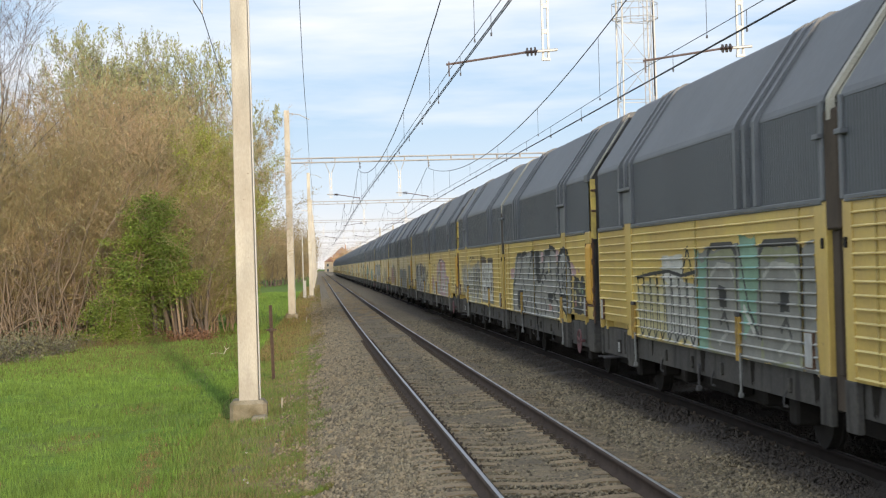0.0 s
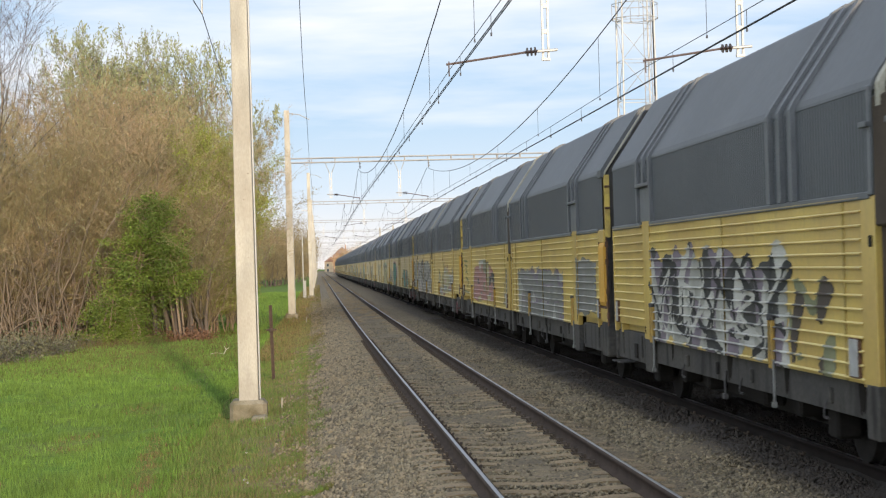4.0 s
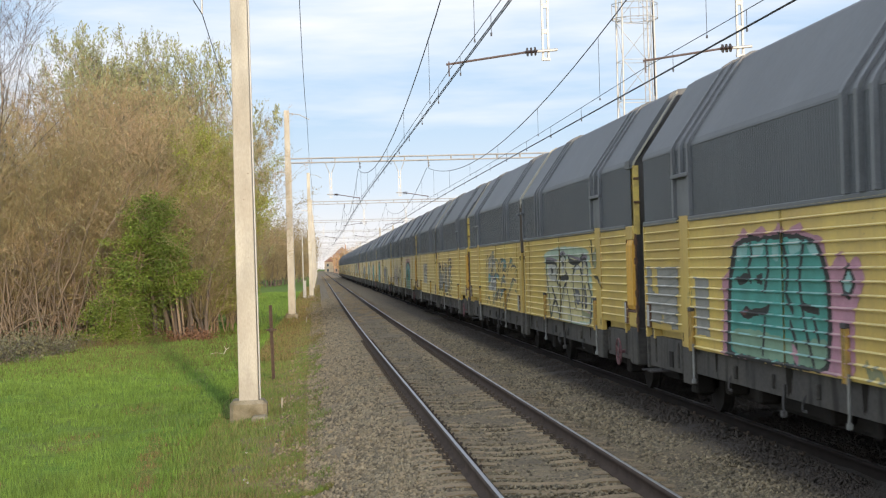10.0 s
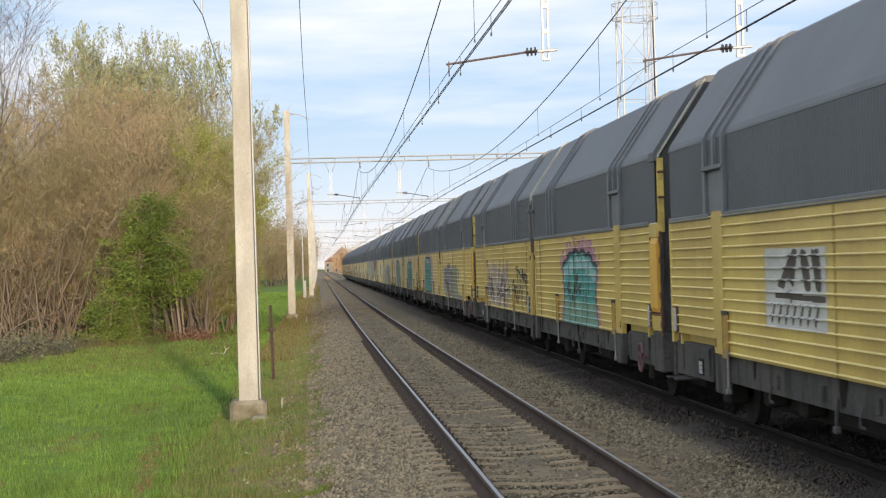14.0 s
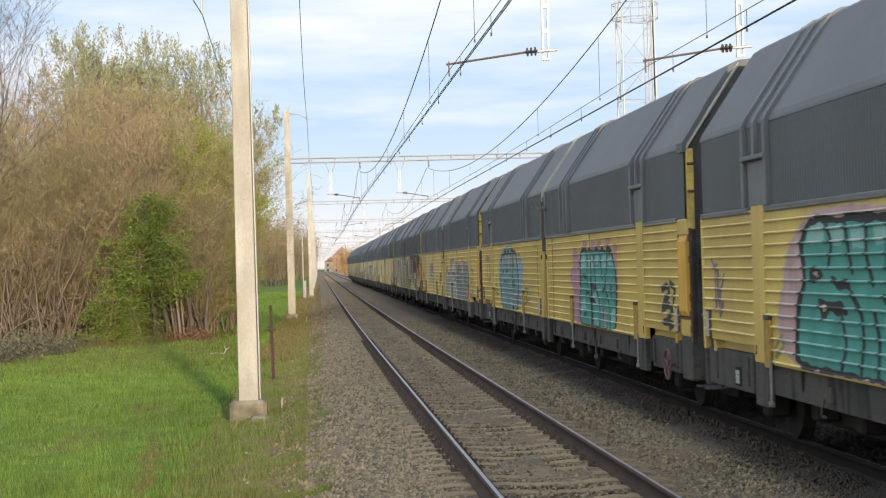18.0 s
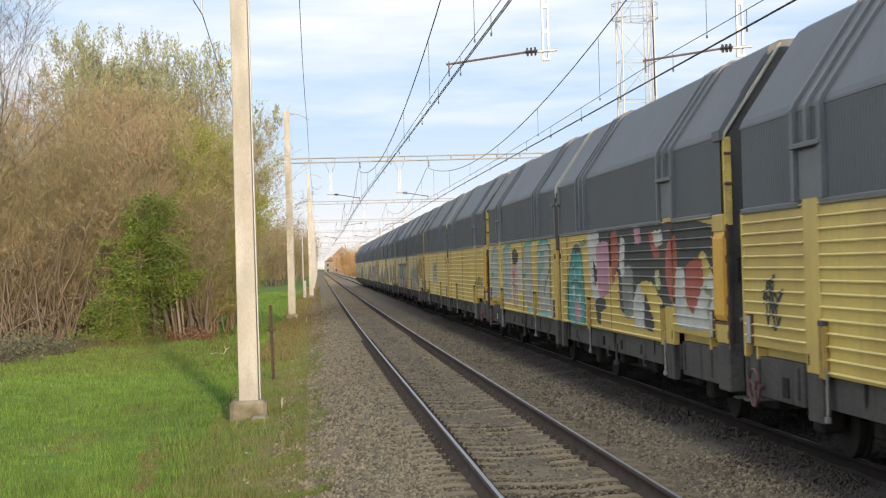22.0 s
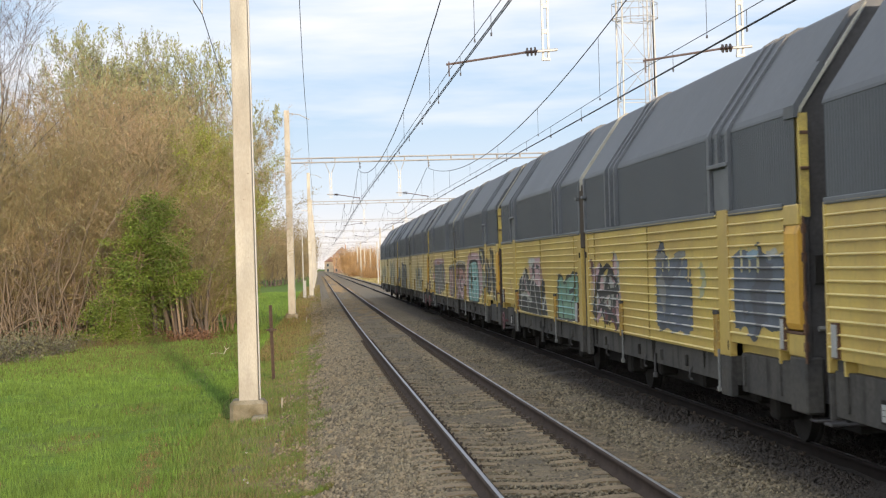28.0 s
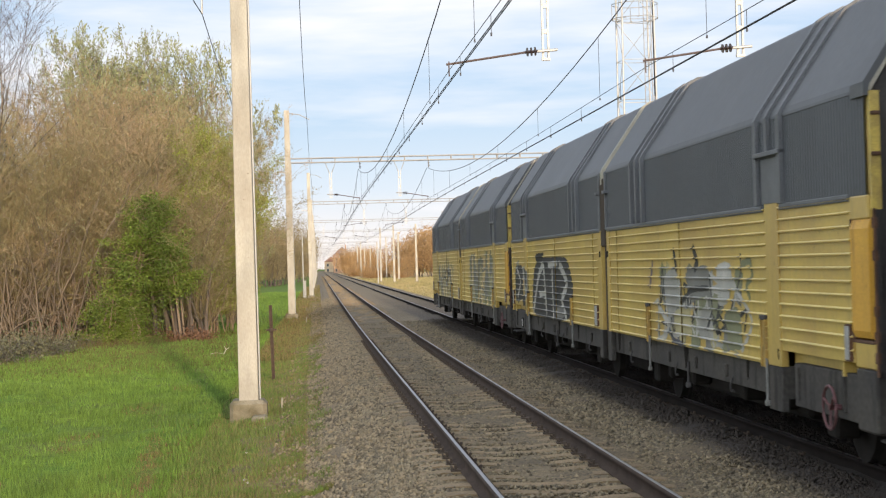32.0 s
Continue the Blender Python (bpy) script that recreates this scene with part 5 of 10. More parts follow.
    g.poly("aqua", -4.76, 1.00, -4.97, 1.85, -5.33, 2.08, -6.11, 2.12, -6.97, 2.14, -7.48, 2.08, -7.79, 1.82, -7.88, 1.41, -7.73, 0.99, -5.68, 0.98)
    g.curve("black", 0.038, -5.62, 2.14, -5.83, 1.82, -5.63, 1.65); g.curve("black", 0.038, -6.64, 2.16, -6.75, 1.83, -6.47, 1.60, -7.25, 1.66)
    g.curve("black", 0.038, -7.27, 2.14, -7.38, 1.88, -7.57, 1.72); g.poly("black", -5.00, 1.82, -5.41, 1.85, -5.41, 1.67, -5.00, 1.66)
    g.poly("black", -5.64, 1.68, -6.06, 1.71, -6.17, 1.54, -5.76, 1.53); g.poly("black", -5.18, 1.48, -6.05, 1.44, -5.91, 1.28, -5.31, 1.34)
    g.curve("black", 0.038, -6.42, 1.49, -6.11, 1.15, -6.36, 0.99); g.curve("black", 0.038, -7.18, 1.51, -7.02, 1.18, -7.26, 0.98); g.curve("aqua", 0.052, -5.51, 0.78, -5.78, 0.71)
    g.poly("char", -8.25, 2.54, -9.88, 2.45, -10.06, 2.11, -9.03, 1.97, -8.25, 2.23)
    g.poly("char", -10.06, 2.11, -10.57, 2.21, -11.21, 1.85, -11.34, 1.33, -10.63, 1.20, -10.17, 1.46)
    g.poly("char", -11.74, 2.40, -12.19, 2.35, -12.07, 1.94, -12.59, 1.81, -12.61, 1.24, -11.77, 1.25, -11.67, 1.72)
    g.poly("olive", -9.03, 1.94, -9.80, 1.84, -9.93, 1.28, -9.14, 1.20, -8.98, 1.59); g.curve("pale", 0.052, -10.21, 2.11, -10.87, 1.80, -10.92, 1.31)
    g.curve("pale", 0.052, -11.40, 2.15, -11.71, 1.81, -11.51, 1.37); g.curve("sand", 0.070, -8.67, 2.39, -9.27, 2.23, -9.04, 2.03)
    g.curve("pale", 0.044, -12.28, 1.85, -12.42, 1.53, -12.31, 1.28); g.curve("char", 0.070, -8.95, 1.29, -9.24, 1.16, -8.91, 0.99)
    g.done()
    g = paint(6, "black and white figure and green block graffiti", 0.6, 11.2)
    g.poly("char", 9.70, 0.98, 9.42, 1.68, 8.59, 1.81, 8.11, 2.00, 7.57, 1.64, 6.82, 2.05, 6.09, 1.66, 5.24, 1.70, 5.05, 1.31, 4.83, 0.97, 6.31, 0.96)
    g.poly("rose", 7.65, 2.11, 6.67, 2.16, 5.77, 2.18, 5.42, 1.72, 5.86, 1.50, 6.74, 1.65, 7.55, 1.76); g.poly("white", 7.79, 2.16, 6.61, 2.17, 6.80, 1.99, 7.52, 1.96)
    g.poly("char", 7.10, 1.99, 6.73, 2.08, 6.62, 1.77, 6.85, 1.60, 7.05, 1.76); g.poly("char", 5.52, 1.70, 5.19, 1.73, 5.13, 1.41, 5.41, 1.43)
    g.curve("white", 0.042, 9.18, 1.06, 8.93, 1.69, 8.36, 1.92, 8.04, 1.46, 7.95, 1.05); g.curve("white", 0.042, 7.65, 1.12, 7.44, 1.59, 6.85, 1.81, 6.72, 1.37, 6.31, 0.99)
    g.curve("white", 0.042, 6.09, 1.66, 5.75, 1.40, 5.50, 1.08, 5.13, 1.41, 4.82, 1.00); g.curve("rose", 0.038, 8.60, 1.75, 8.19, 1.46, 7.61, 1.35)
    g.curve("pale", 0.052, 9.15, 1.31, 8.50, 1.39, 7.34, 1.24); g.curve("rose", 0.052, 11.21, 1.63, 10.95, 1.40); g.poly("red", 9.94, 1.39, 9.67, 1.40, 9.67, 0.95, 9.94, 0.96)
    g.curve("black", 0.035, 6.43, 1.99, 5.93, 1.94, 6.00, 1.77)
    g.poly("char", 3.47, 0.96, 3.31, 1.80, 2.75, 1.84, 2.41, 1.67, 2.13, 1.81, 1.63, 1.83, 1.39, 1.89, 0.79, 1.86, 0.56, 1.69, 0.73, 0.97, 3.22, 0.95)
    g.poly("mint", 3.31, 1.00, 3.13, 1.75, 2.75, 1.78, 2.45, 1.61, 2.06, 1.74, 1.56, 1.78, 1.32, 1.83, 0.86, 1.81, 0.70, 1.68, 0.86, 1.01, 3.03, 0.99)
    g.curve("char", 0.038, 2.80, 1.38, 2.56, 1.11, 2.70, 1.01); g.curve("char", 0.038, 1.83, 1.49, 1.27, 1.55, 1.13, 1.43, 1.61, 1.32, 1.48, 1.03)
    g.curve("char", 0.035, 2.23, 1.70, 2.17, 1.35); g.curve("char", 0.038, 1.09, 1.79, 1.04, 1.60, 1.27, 1.54); g.curve("teal", 0.032, 2.95, 1.65, 2.79, 1.42, 3.01, 1.18)
    g.curve("teal", 0.032, 1.98, 1.67, 1.88, 1.49); g.poly("char", 3.23, 1.82, 2.65, 1.84, 2.72, 1.79, 3.20, 1.75)
    g.done()
    g = paint(7, "purple-black tag and faded blue panels", -12.9, -0.7)
    g.camo(-3.5, -0.8, 1.12, 1.95, ("maroon", "rose", "char", "pale"), 6, f=5); g.scrawl(-3.4, -0.9, 1.15, 1.95, 4, "pale", 0.02, 8)
    g.rect(-8.25, -6.28, 1.12, 2.08, "denim", 4, 0.03); g.rect(-8.50, -8.2, 1.14, 1.75, "denim", 5, 0.03); g.camo(-8.4, -6.3, 1.2, 2.02, ("denim", "slate", "denim", "grey", "denim"), 14, f=3.2, keep=0.5)
    g.rect(-12.72, -10.66, 1.27, 2.12, "denim", 6, 0.03); g.camo(-12.7, -10.7, 1.3, 2.1, ("denim", "slate", "denim", "slate", "denim"), 15, f=3.2, keep=0.5)
    for y0 in (-11.0, -11.35, -11.7, -6.7, -7.1):
        g.curve("cream", 0.04, y0, 2.14, y0 - 0.03, 2.0, y0 - 0.02, 1.93); g.poly("grey", -6.39, 2.14, -6.90, 2.15, -6.83, 2.02, -6.46, 2.02)
    g.poly("grey", -7.45, 2.15, -8.17, 2.16, -8.16, 2.07, -7.57, 2.05); g.poly("sky", -11.22, 2.11, -11.76, 2.14, -11.66, 2.03, -11.29, 2.03)
    g.poly("pale", -12.02, 2.11, -12.44, 2.15, -12.56, 2.10, -12.18, 2.02); g.curve("wash", 0.08, -9.03, 1.94, -9.24, 1.78, -8.99, 1.62)
    g.curve("pale", 0.035, -12.66, 1.24, -12.89, 1.17); g.curve("black", 0.052, -0.87, 1.21, -1.53, 1.80, -2.38, 2.01, -3.29, 1.67, -3.30, 1.27)
    g.curve("black", 0.049, -1.29, 1.65, -1.85, 1.24, -2.01, 0.96); g.curve("black", 0.049, -2.35, 1.80, -2.67, 1.39, -2.42, 1.05); g.curve("char", 0.052, -1.48, 1.51, -3.28, 1.60)
    g.curve("char", 0.049, -0.97, 1.07, -1.66, 1.37, -3.01, 1.13)
    g.done()
    g = paint(8, "grey and white painted block with dark green field", 1, 10)
    g.rect(1.5, 9.35, 0.9, 2.2, "char", 3, 0.02); g.rect(7.4, 9.25, 0.92, 2.1, "pale", 4, 0.03); g.rect(6.3, 7.3, 1.6, 1.95, "mint", 5, 0.02); g.camo(1.7, 6.3, 0.95, 2.1, ("pale", "white", "char", "pale"), 6, f=2.2); g.scrawl(9.4, 10.0, 1.1, 1.95, 1, "black", 0.03, 7, 8); g.scrawl(6.3, 7.3, 0.95, 1.4, 2, "white", 0.04, 7); g.done()
    g = paint(9, "grey-white graffiti with black tags", -12.5, -3)
    g.camo(-9, -3.2, 1.0, 1.95, ("pale", "", "white", "sand"), 5, f=4); g.letters(-9, -3.3, 1.0, 1.9, 4, "pale", "grey", "", 31, 0.09, 0.03); g.scrawl(-12.4, -8, 1.1, 2.45, 8, "char", 0.045, 12); g.done()
    g = paint(10, "white board with a grey peak-shaped sign", 5.7, 8.1)
    g.placard(5.79, 7.99, 1.37, 2.18); g.done()
    g = paint(11, "thin black tag", -12.2, -9.8)
    g.scrawl(-12.1, -9.9, 1.35, 1.72, 5, "olive", 0.022, 4); g.scrawl(-12.1, -9.9, 1.35, 1.72, 4, "char", 0.015, 5); g.done()
    g = paint(12, "white, teal and red figure graffiti", 0.5, 12.6)
    g.poly("pale", 12.55, 2.49, 10.59, 2.49, 10.82, 1.18, 12.53, 1.22); g.poly("pale", 9.48, 2.47, 7.95, 2.47, 7.94, 1.15, 9.51, 1.09)
    g.poly("pale", 5.45, 2.48, 4.08, 2.48, 4.05, 1.12, 5.19, 1.09); g.poly("pale", 3.03, 2.49, 1.34, 2.50, 1.34, 1.08, 2.97, 1.05)
    g.poly("aqua", 3.10, 1.04, 1.26, 1.07, 1.23, 0.96, 2.98, 0.94); g.poly("aqua", 5.04, 1.09, 4.05, 1.10, 4.07, 0.97, 4.93, 0.97)
    g.curve("teal", 0.042, 9.72, 1.08, 9.57, 2.45, 7.95, 2.47); g.curve("teal", 0.042, 5.59, 1.08, 5.45, 2.47, 4.05, 2.49)
    g.curve("teal", 0.042, 3.09, 1.05, 3.08, 2.48, 1.34, 2.51, 1.31, 1.68); g.curve("char", 0.028, 1.30, 2.44, 1.30, 1.10)
    g.curve("teal", 0.042, 12.63, 1.23, 12.07, 2.32, 11.30, 2.48); g.poly("rose", 7.83, 2.00, 6.64, 2.03, 6.66, 1.01, 7.55, 1.01)
    g.poly("char", 7.67, 2.34, 7.14, 2.42, 6.46, 2.29, 6.63, 2.05, 7.57, 2.02); g.poly("white", 6.55, 2.16, 5.78, 2.17, 5.74, 1.37, 6.43, 1.38)
    g.poly("red", 7.67, 1.87, 7.22, 1.90, 7.18, 1.74, 7.62, 1.70); g.curve("maroon", 0.035, 7.64, 1.60, 7.11, 1.48, 7.53, 1.14)
    g.curve("teal", 0.042, 2.98, 1.87, 2.56, 2.26, 2.03, 2.25, 2.21, 1.98, 2.86, 1.82); g.curve("char", 0.035, 2.18, 1.42, 2.05, 1.57, 1.42, 1.87)
    g.curve("teal", 0.038, 9.08, 2.36, 8.84, 1.87, 9.44, 1.51, 8.80, 1.59); g.poly("teal", 12.41, 1.86, 11.80, 1.86, 11.83, 1.71, 12.39, 1.70)
    g.poly("teal", 5.60, 1.86, 5.11, 1.85, 5.12, 1.73, 5.62, 1.73); g.poly("mint", 3.01, 2.02, 2.46, 2.03, 2.48, 1.88, 2.98, 1.89)
    g.done()
    g = paint(13, "large red, white and grey mural with a teal figure", -13.0, -0.7)
    g.poly("char", -4.10, 2.62, -12.95, 2.53, -12.88, 1.94, -12.14, 2.20, -11.49, 1.77, -10.69, 1.46, -9.87, 1.42, -9.05, 1.76, -8.11, 1.75, -7.35, 1.17, -6.48, 1.28, -6.40, 1.94, -4.42, 2.01)
    g.poly("grey", -6.59, 1.94, -7.65, 2.00, -7.52, 1.18, -6.83, 1.19); g.poly("white", -3.46, 2.56, -4.73, 2.56, -4.50, 1.94, -4.81, 1.34, -3.88, 1.42, -3.62, 1.94)
    g.poly("pink", -4.27, 2.37, -5.71, 2.38, -5.65, 1.53, -4.54, 1.43); g.poly("red", -5.81, 2.51, -6.32, 2.57, -6.50, 2.07, -5.82, 1.58)
    g.poly("white", -6.63, 2.43, -7.02, 2.39, -6.88, 1.74, -6.48, 1.94); g.poly("white", -8.04, 1.75, -8.68, 1.33, -8.19, 1.00, -7.68, 1.12, -7.56, 1.43)
    g.poly("char", -8.48, 1.63, -9.14, 1.16, -9.00, 1.03, -8.39, 1.08); g.poly("red", -8.79, 2.45, -9.21, 2.46, -9.69, 2.11, -9.24, 2.05)
    g.poly("white", -9.15, 2.46, -9.80, 2.47, -9.85, 2.27, -9.30, 2.22); g.poly("red", -10.13, 2.25, -10.69, 2.41, -10.78, 1.77, -10.42, 1.46, -10.06, 1.76)
    g.poly("white", -10.62, 1.94, -11.15, 1.99, -11.16, 1.55, -11.55, 1.32, -12.19, 1.73, -12.71, 1.94, -12.83, 1.18, -10.52, 1.15)
    g.poly("red", -11.22, 1.99, -12.15, 2.10, -12.24, 1.78, -11.57, 1.32, -11.16, 1.55); g.poly("char", -12.25, 2.19, -12.87, 2.21, -12.86, 1.78, -12.54, 1.99)
    g.poly("char", -4.10, 1.40, -5.08, 1.49, -5.22, 1.31, -4.71, 1.20, -4.68, 1.02, -4.34, 1.01); g.curve("olive", 0.052, -12.32, 1.68, -12.67, 1.63, -12.38, 1.42, -12.67, 1.33)
    g.poly("pink", -7.74, 2.57, -8.24, 2.58, -8.35, 2.30, -7.86, 2.28); g.poly("sand", -9.22, 1.88, -9.52, 1.94, -9.68, 1.65, -9.33, 1.64)
    g.poly("teal", -0.98, 1.03, -1.24, 1.80, -1.69, 2.20, -2.02, 2.33, -2.61, 2.31, -2.80, 2.10, -2.91, 1.81, -3.08, 1.22, -3.00, 0.95, -1.39, 0.96)
    g.curve("slate", 0.038, -0.98, 1.03, -1.24, 1.80, -1.69, 2.20, -2.02, 2.34, -2.64, 2.33, -2.83, 2.10, -2.94, 1.81, -3.09, 1.22, -3.00, 0.95)
    g.poly("char", -2.02, 2.31, -2.64, 2.31, -2.57, 2.20, -2.31, 2.24, -2.08, 2.19)
    g.poly("pink", -1.83, 1.31, -2.15, 1.41, -2.48, 1.33, -2.57, 1.11, -2.40, 0.98, -1.95, 0.99); g.poly("white", -1.69, 1.62, -1.94, 1.64, -1.95, 1.38, -1.76, 1.39)
    g.poly("white", -2.35, 1.50, -2.61, 1.47, -2.54, 1.35, -2.39, 1.35); g.curve("aqua", 0.044, -1.91, 2.02, -1.96, 1.81, -2.11, 1.73)
    g.curve("aqua", 0.044, -2.60, 1.94, -2.52, 1.75); g.curve("slate", 0.035, -1.63, 1.67, -2.11, 1.72, -2.75, 1.61); g.curve("slate", 0.035, -1.82, 1.94, -2.13, 1.98)
    g.curve("olive", 0.052, -2.69, 2.39, -2.92, 2.34, -3.24, 2.41); g.curve("olive", 0.052, -0.76, 1.39, -1.06, 1.71, -0.89, 1.30)
    g.poly("black", -4.00, 2.14, -4.14, 2.01, -4.46, 1.93, -4.37, 1.68, -4.17, 1.65, -4.07, 1.86)
    g.done()
    g = paint(14, "white board with a grey peak sign between black tags", 1.2, 12.2)
    g.placard(5.69, 7.88, 1.36, 2.16); g.scrawl(11.0, 12.0, 1.2, 1.9, 2, "char", 0.025, 4, 9); g.scrawl(1.4, 2.3, 1.28, 1.82, 3, "char", 0.025, 5, 9); g.done()
    g = paint(15, "white character graffiti beside a grey-blue block", -11.7, -0.6)
    g.rect(-9.6, -5.35, 0.92, 2.12, "grey", 6, 0.05); g.camo(-9.4, -5.5, 2.04, 2.20, ("salmon", "rose", "", "rose"), 7, f=3, w=0.03)
    for y, z in ((-5.9, 1.9), (-6.9, 1.95), (-8.6, 1.6), (-9.1, 1.35)):
        g.line([(y, z), (y - 0.08, z - 0.35), (y + 0.06, z - 0.8)], "slate", 0.03)
    for y, z, h in ((-5.9, 1.55, 0.22), (-6.6, 1.15, 0.2), (-8.5, 1.62, 0.12), (-9.2, 1.35, 0.25), (-9.0, 1.02, 0.12), (-7.1, 1.55, 0.2)):
        g.ell(y, z, 0.14, h, "blue", int(-y * 7), 0.3)
    g.ell(-7.65, 1.95, 0.26, 0.34, "rose", 6); g.rect(-7.86, -7.46, 1.80, 2.12, "white", 7, 0.02); g.rect(-7.80, -7.52, 1.45, 1.78, "white", 8, 0.02); g.line([(-7.55, 1.80), (-7.62, 1.72)], "black", 0.035); g.line([(-7.78, 1.80), (-7.72, 1.72)], "black", 0.035); g.line([(-7.66, 1.6), (-7.66, 1.5)], "black", 0.025)
    g.ell(-9.85, 1.55, 0.2, 0.45, "slate", 9); g.scrawl(-11.5, -10.4, 1.15, 2.0, 2, "violet", 0.018, 10, 9); g.scrawl(-11.4, -10.5, 1.0, 1.4, 2, "rose", 0.02, 11)
    g.poly("pale", -0.67, 0.97, -0.86, 1.79, -1.27, 2.03, -1.66, 1.98, -1.95, 1.71, -2.46, 1.80, -2.60, 1.59, -2.98, 2.19, -3.36, 2.25, -4.00, 2.26, -4.51, 2.09, -4.79, 1.78, -5.01, 2.16, -5.23, 2.01, -5.55, 1.72, -5.75, 1.58, -5.75, 0.97, -4.14, 0.96, -1.15, 0.99)
    g.poly("white", -1.24, 1.79, -1.54, 2.00, -1.67, 1.71, -1.39, 1.47); g.poly("white", -3.54, 1.94, -3.78, 2.20, -4.26, 2.19, -4.49, 1.93, -4.22, 1.86)
    g.poly("aqua", -2.92, 1.64, -3.29, 1.60, -3.21, 1.30, -2.97, 1.38); g.poly("aqua", -4.17, 1.26, -4.93, 1.37, -5.14, 1.04, -4.27, 0.99)
    g.poly("aqua", -1.18, 1.23, -2.06, 1.17, -1.87, 1.03, -1.24, 1.00); g.poly("mint", -3.49, 1.40, -3.88, 1.41, -4.05, 1.14, -3.53, 1.11)
    g.curve("violet", 0.042, -1.18, 1.28, -1.17, 1.79, -1.54, 2.03, -1.71, 1.73, -2.46, 1.83, -2.56, 1.54, -2.25, 1.40)
    g.curve("violet", 0.042, -2.90, 1.51, -2.86, 1.81, -3.06, 2.21, -3.43, 2.23, -3.32, 1.73)
    g.curve("violet", 0.045, -3.47, 1.94, -3.72, 2.24, -4.26, 2.24, -4.56, 1.93, -4.75, 1.74); g.curve("violet", 0.042, -4.85, 1.74, -5.01, 2.19, -5.29, 1.93, -5.19, 1.62)
    g.curve("violet", 0.038, -5.54, 1.67, -5.79, 1.79, -5.86, 1.58); g.curve("maroon", 0.035, -4.54, 1.74, -4.83, 1.55, -5.20, 1.64, -5.52, 1.46)
    g.poly("maroon", -3.60, 1.81, -4.22, 1.82, -4.54, 1.76, -4.08, 1.70, -3.67, 1.73); g.poly("violet", -4.62, 1.32, -4.80, 1.21, -4.85, 1.02, -4.60, 1.05)
    g.poly("violet", -1.72, 1.20, -2.15, 1.27, -2.25, 1.09, -1.96, 1.03); g.poly("violet", -1.37, 1.35, -1.91, 1.39, -1.99, 1.30, -1.55, 1.27)
    g.curve("mint", 0.045, -1.18, 1.28, -1.05, 1.08, -1.69, 1.02); g.curve("slate", 0.035, -3.80, 1.69, -3.91, 1.45, -3.49, 1.40)
    g.poly("salmon", -3.53, 1.07, -3.88, 1.11, -3.89, 0.97, -3.56, 0.97); g.poly("violet", -3.14, 1.58, -3.36, 1.60, -3.33, 1.52)
    g.done()
    g = paint(16, "sky-blue bubble graffiti with dark outlines", 2.5, 12.0)
    g.scrawl(10.8, 11.6, 1.4, 2.4, 1, "olive", 0.03, 9, 8)
    g.poly("sky", 8.62, 2.02, 7.84, 2.36, 7.05, 2.46, 6.06, 2.49, 5.67, 2.41, 6.78, 2.31, 8.11, 2.16, 8.37, 1.45, 8.62, 1.45)
    g.poly("sky", 4.65, 2.27, 4.25, 2.29, 3.63, 1.97, 3.71, 1.75, 4.06, 1.49, 4.16, 1.10, 4.63, 1.10)
    g.poly("char", 8.10, 0.96, 8.39, 1.38, 8.21, 2.09, 7.94, 2.29, 7.53, 2.31, 7.21, 2.41, 6.78, 2.33, 6.49, 2.40, 6.15, 2.32, 5.73, 2.45, 5.49, 2.36, 5.17, 2.38, 4.80, 2.24, 4.59, 1.94, 4.53, 1.48, 4.78, 0.96, 6.53, 0.95)
    g.poly("lagoon", 8.00, 0.99, 8.24, 1.38, 8.07, 2.07, 7.82, 2.25, 6.93, 2.29, 6.22, 2.29, 5.43, 2.31, 4.98, 2.23, 4.76, 1.94, 4.69, 1.47, 4.96, 0.99, 6.52, 0.99)
    g.poly("pale", 8.03, 2.02, 7.76, 2.20, 7.48, 2.20, 7.57, 1.98); g.poly("pale", 7.35, 2.13, 7.08, 2.28, 6.88, 2.21, 6.90, 2.09)
    g.poly("pale", 6.71, 2.18, 6.43, 2.30, 6.17, 2.23, 6.22, 2.01, 6.68, 1.99); g.poly("pale", 6.02, 2.04, 5.87, 2.29, 5.59, 2.27, 5.68, 1.98)
    g.poly("pale", 5.44, 2.01, 5.41, 2.28, 5.07, 2.23, 4.86, 1.97); g.curve("char", 0.035, 7.44, 2.27, 7.42, 1.95); g.curve("char", 0.035, 6.80, 2.31, 6.79, 1.94)
    g.curve("char", 0.04, 6.08, 2.30, 6.18, 1.98, 6.05, 1.72); g.curve("char", 0.035, 5.53, 2.35, 5.48, 2.01); g.curve("char", 0.035, 5.77, 1.63, 5.38, 1.51, 5.30, 1.70)
    g.curve("char", 0.03, 6.44, 1.69, 6.39, 1.43); g.curve("slate", 0.035, 6.00, 1.41, 5.82, 1.19, 5.72, 1.00); g.curve("slate", 0.035, 7.19, 1.41, 7.08, 1.15, 7.17, 0.97)
    g.curve("slate", 0.03, 6.34, 1.37, 6.57, 1.17, 6.53, 0.97); g.poly("char", 7.89, 1.94, 7.59, 1.88, 7.38, 1.81, 7.78, 1.80)
    g.poly("char", 7.15, 1.94, 6.84, 1.88, 6.54, 1.95, 6.64, 1.83, 7.05, 1.81); g.poly("char", 7.64, 1.68, 7.31, 1.63, 7.06, 1.65, 7.00, 1.52, 7.32, 1.59, 7.57, 1.53)
    g.poly("char", 6.95, 1.67, 6.62, 1.64, 6.68, 1.53); g.curve("violet", 0.04, 6.77, 1.26, 6.50, 1.15, 6.24, 1.31); g.curve("violet", 0.04, 5.44, 1.21, 5.18, 1.31, 4.98, 1.25)
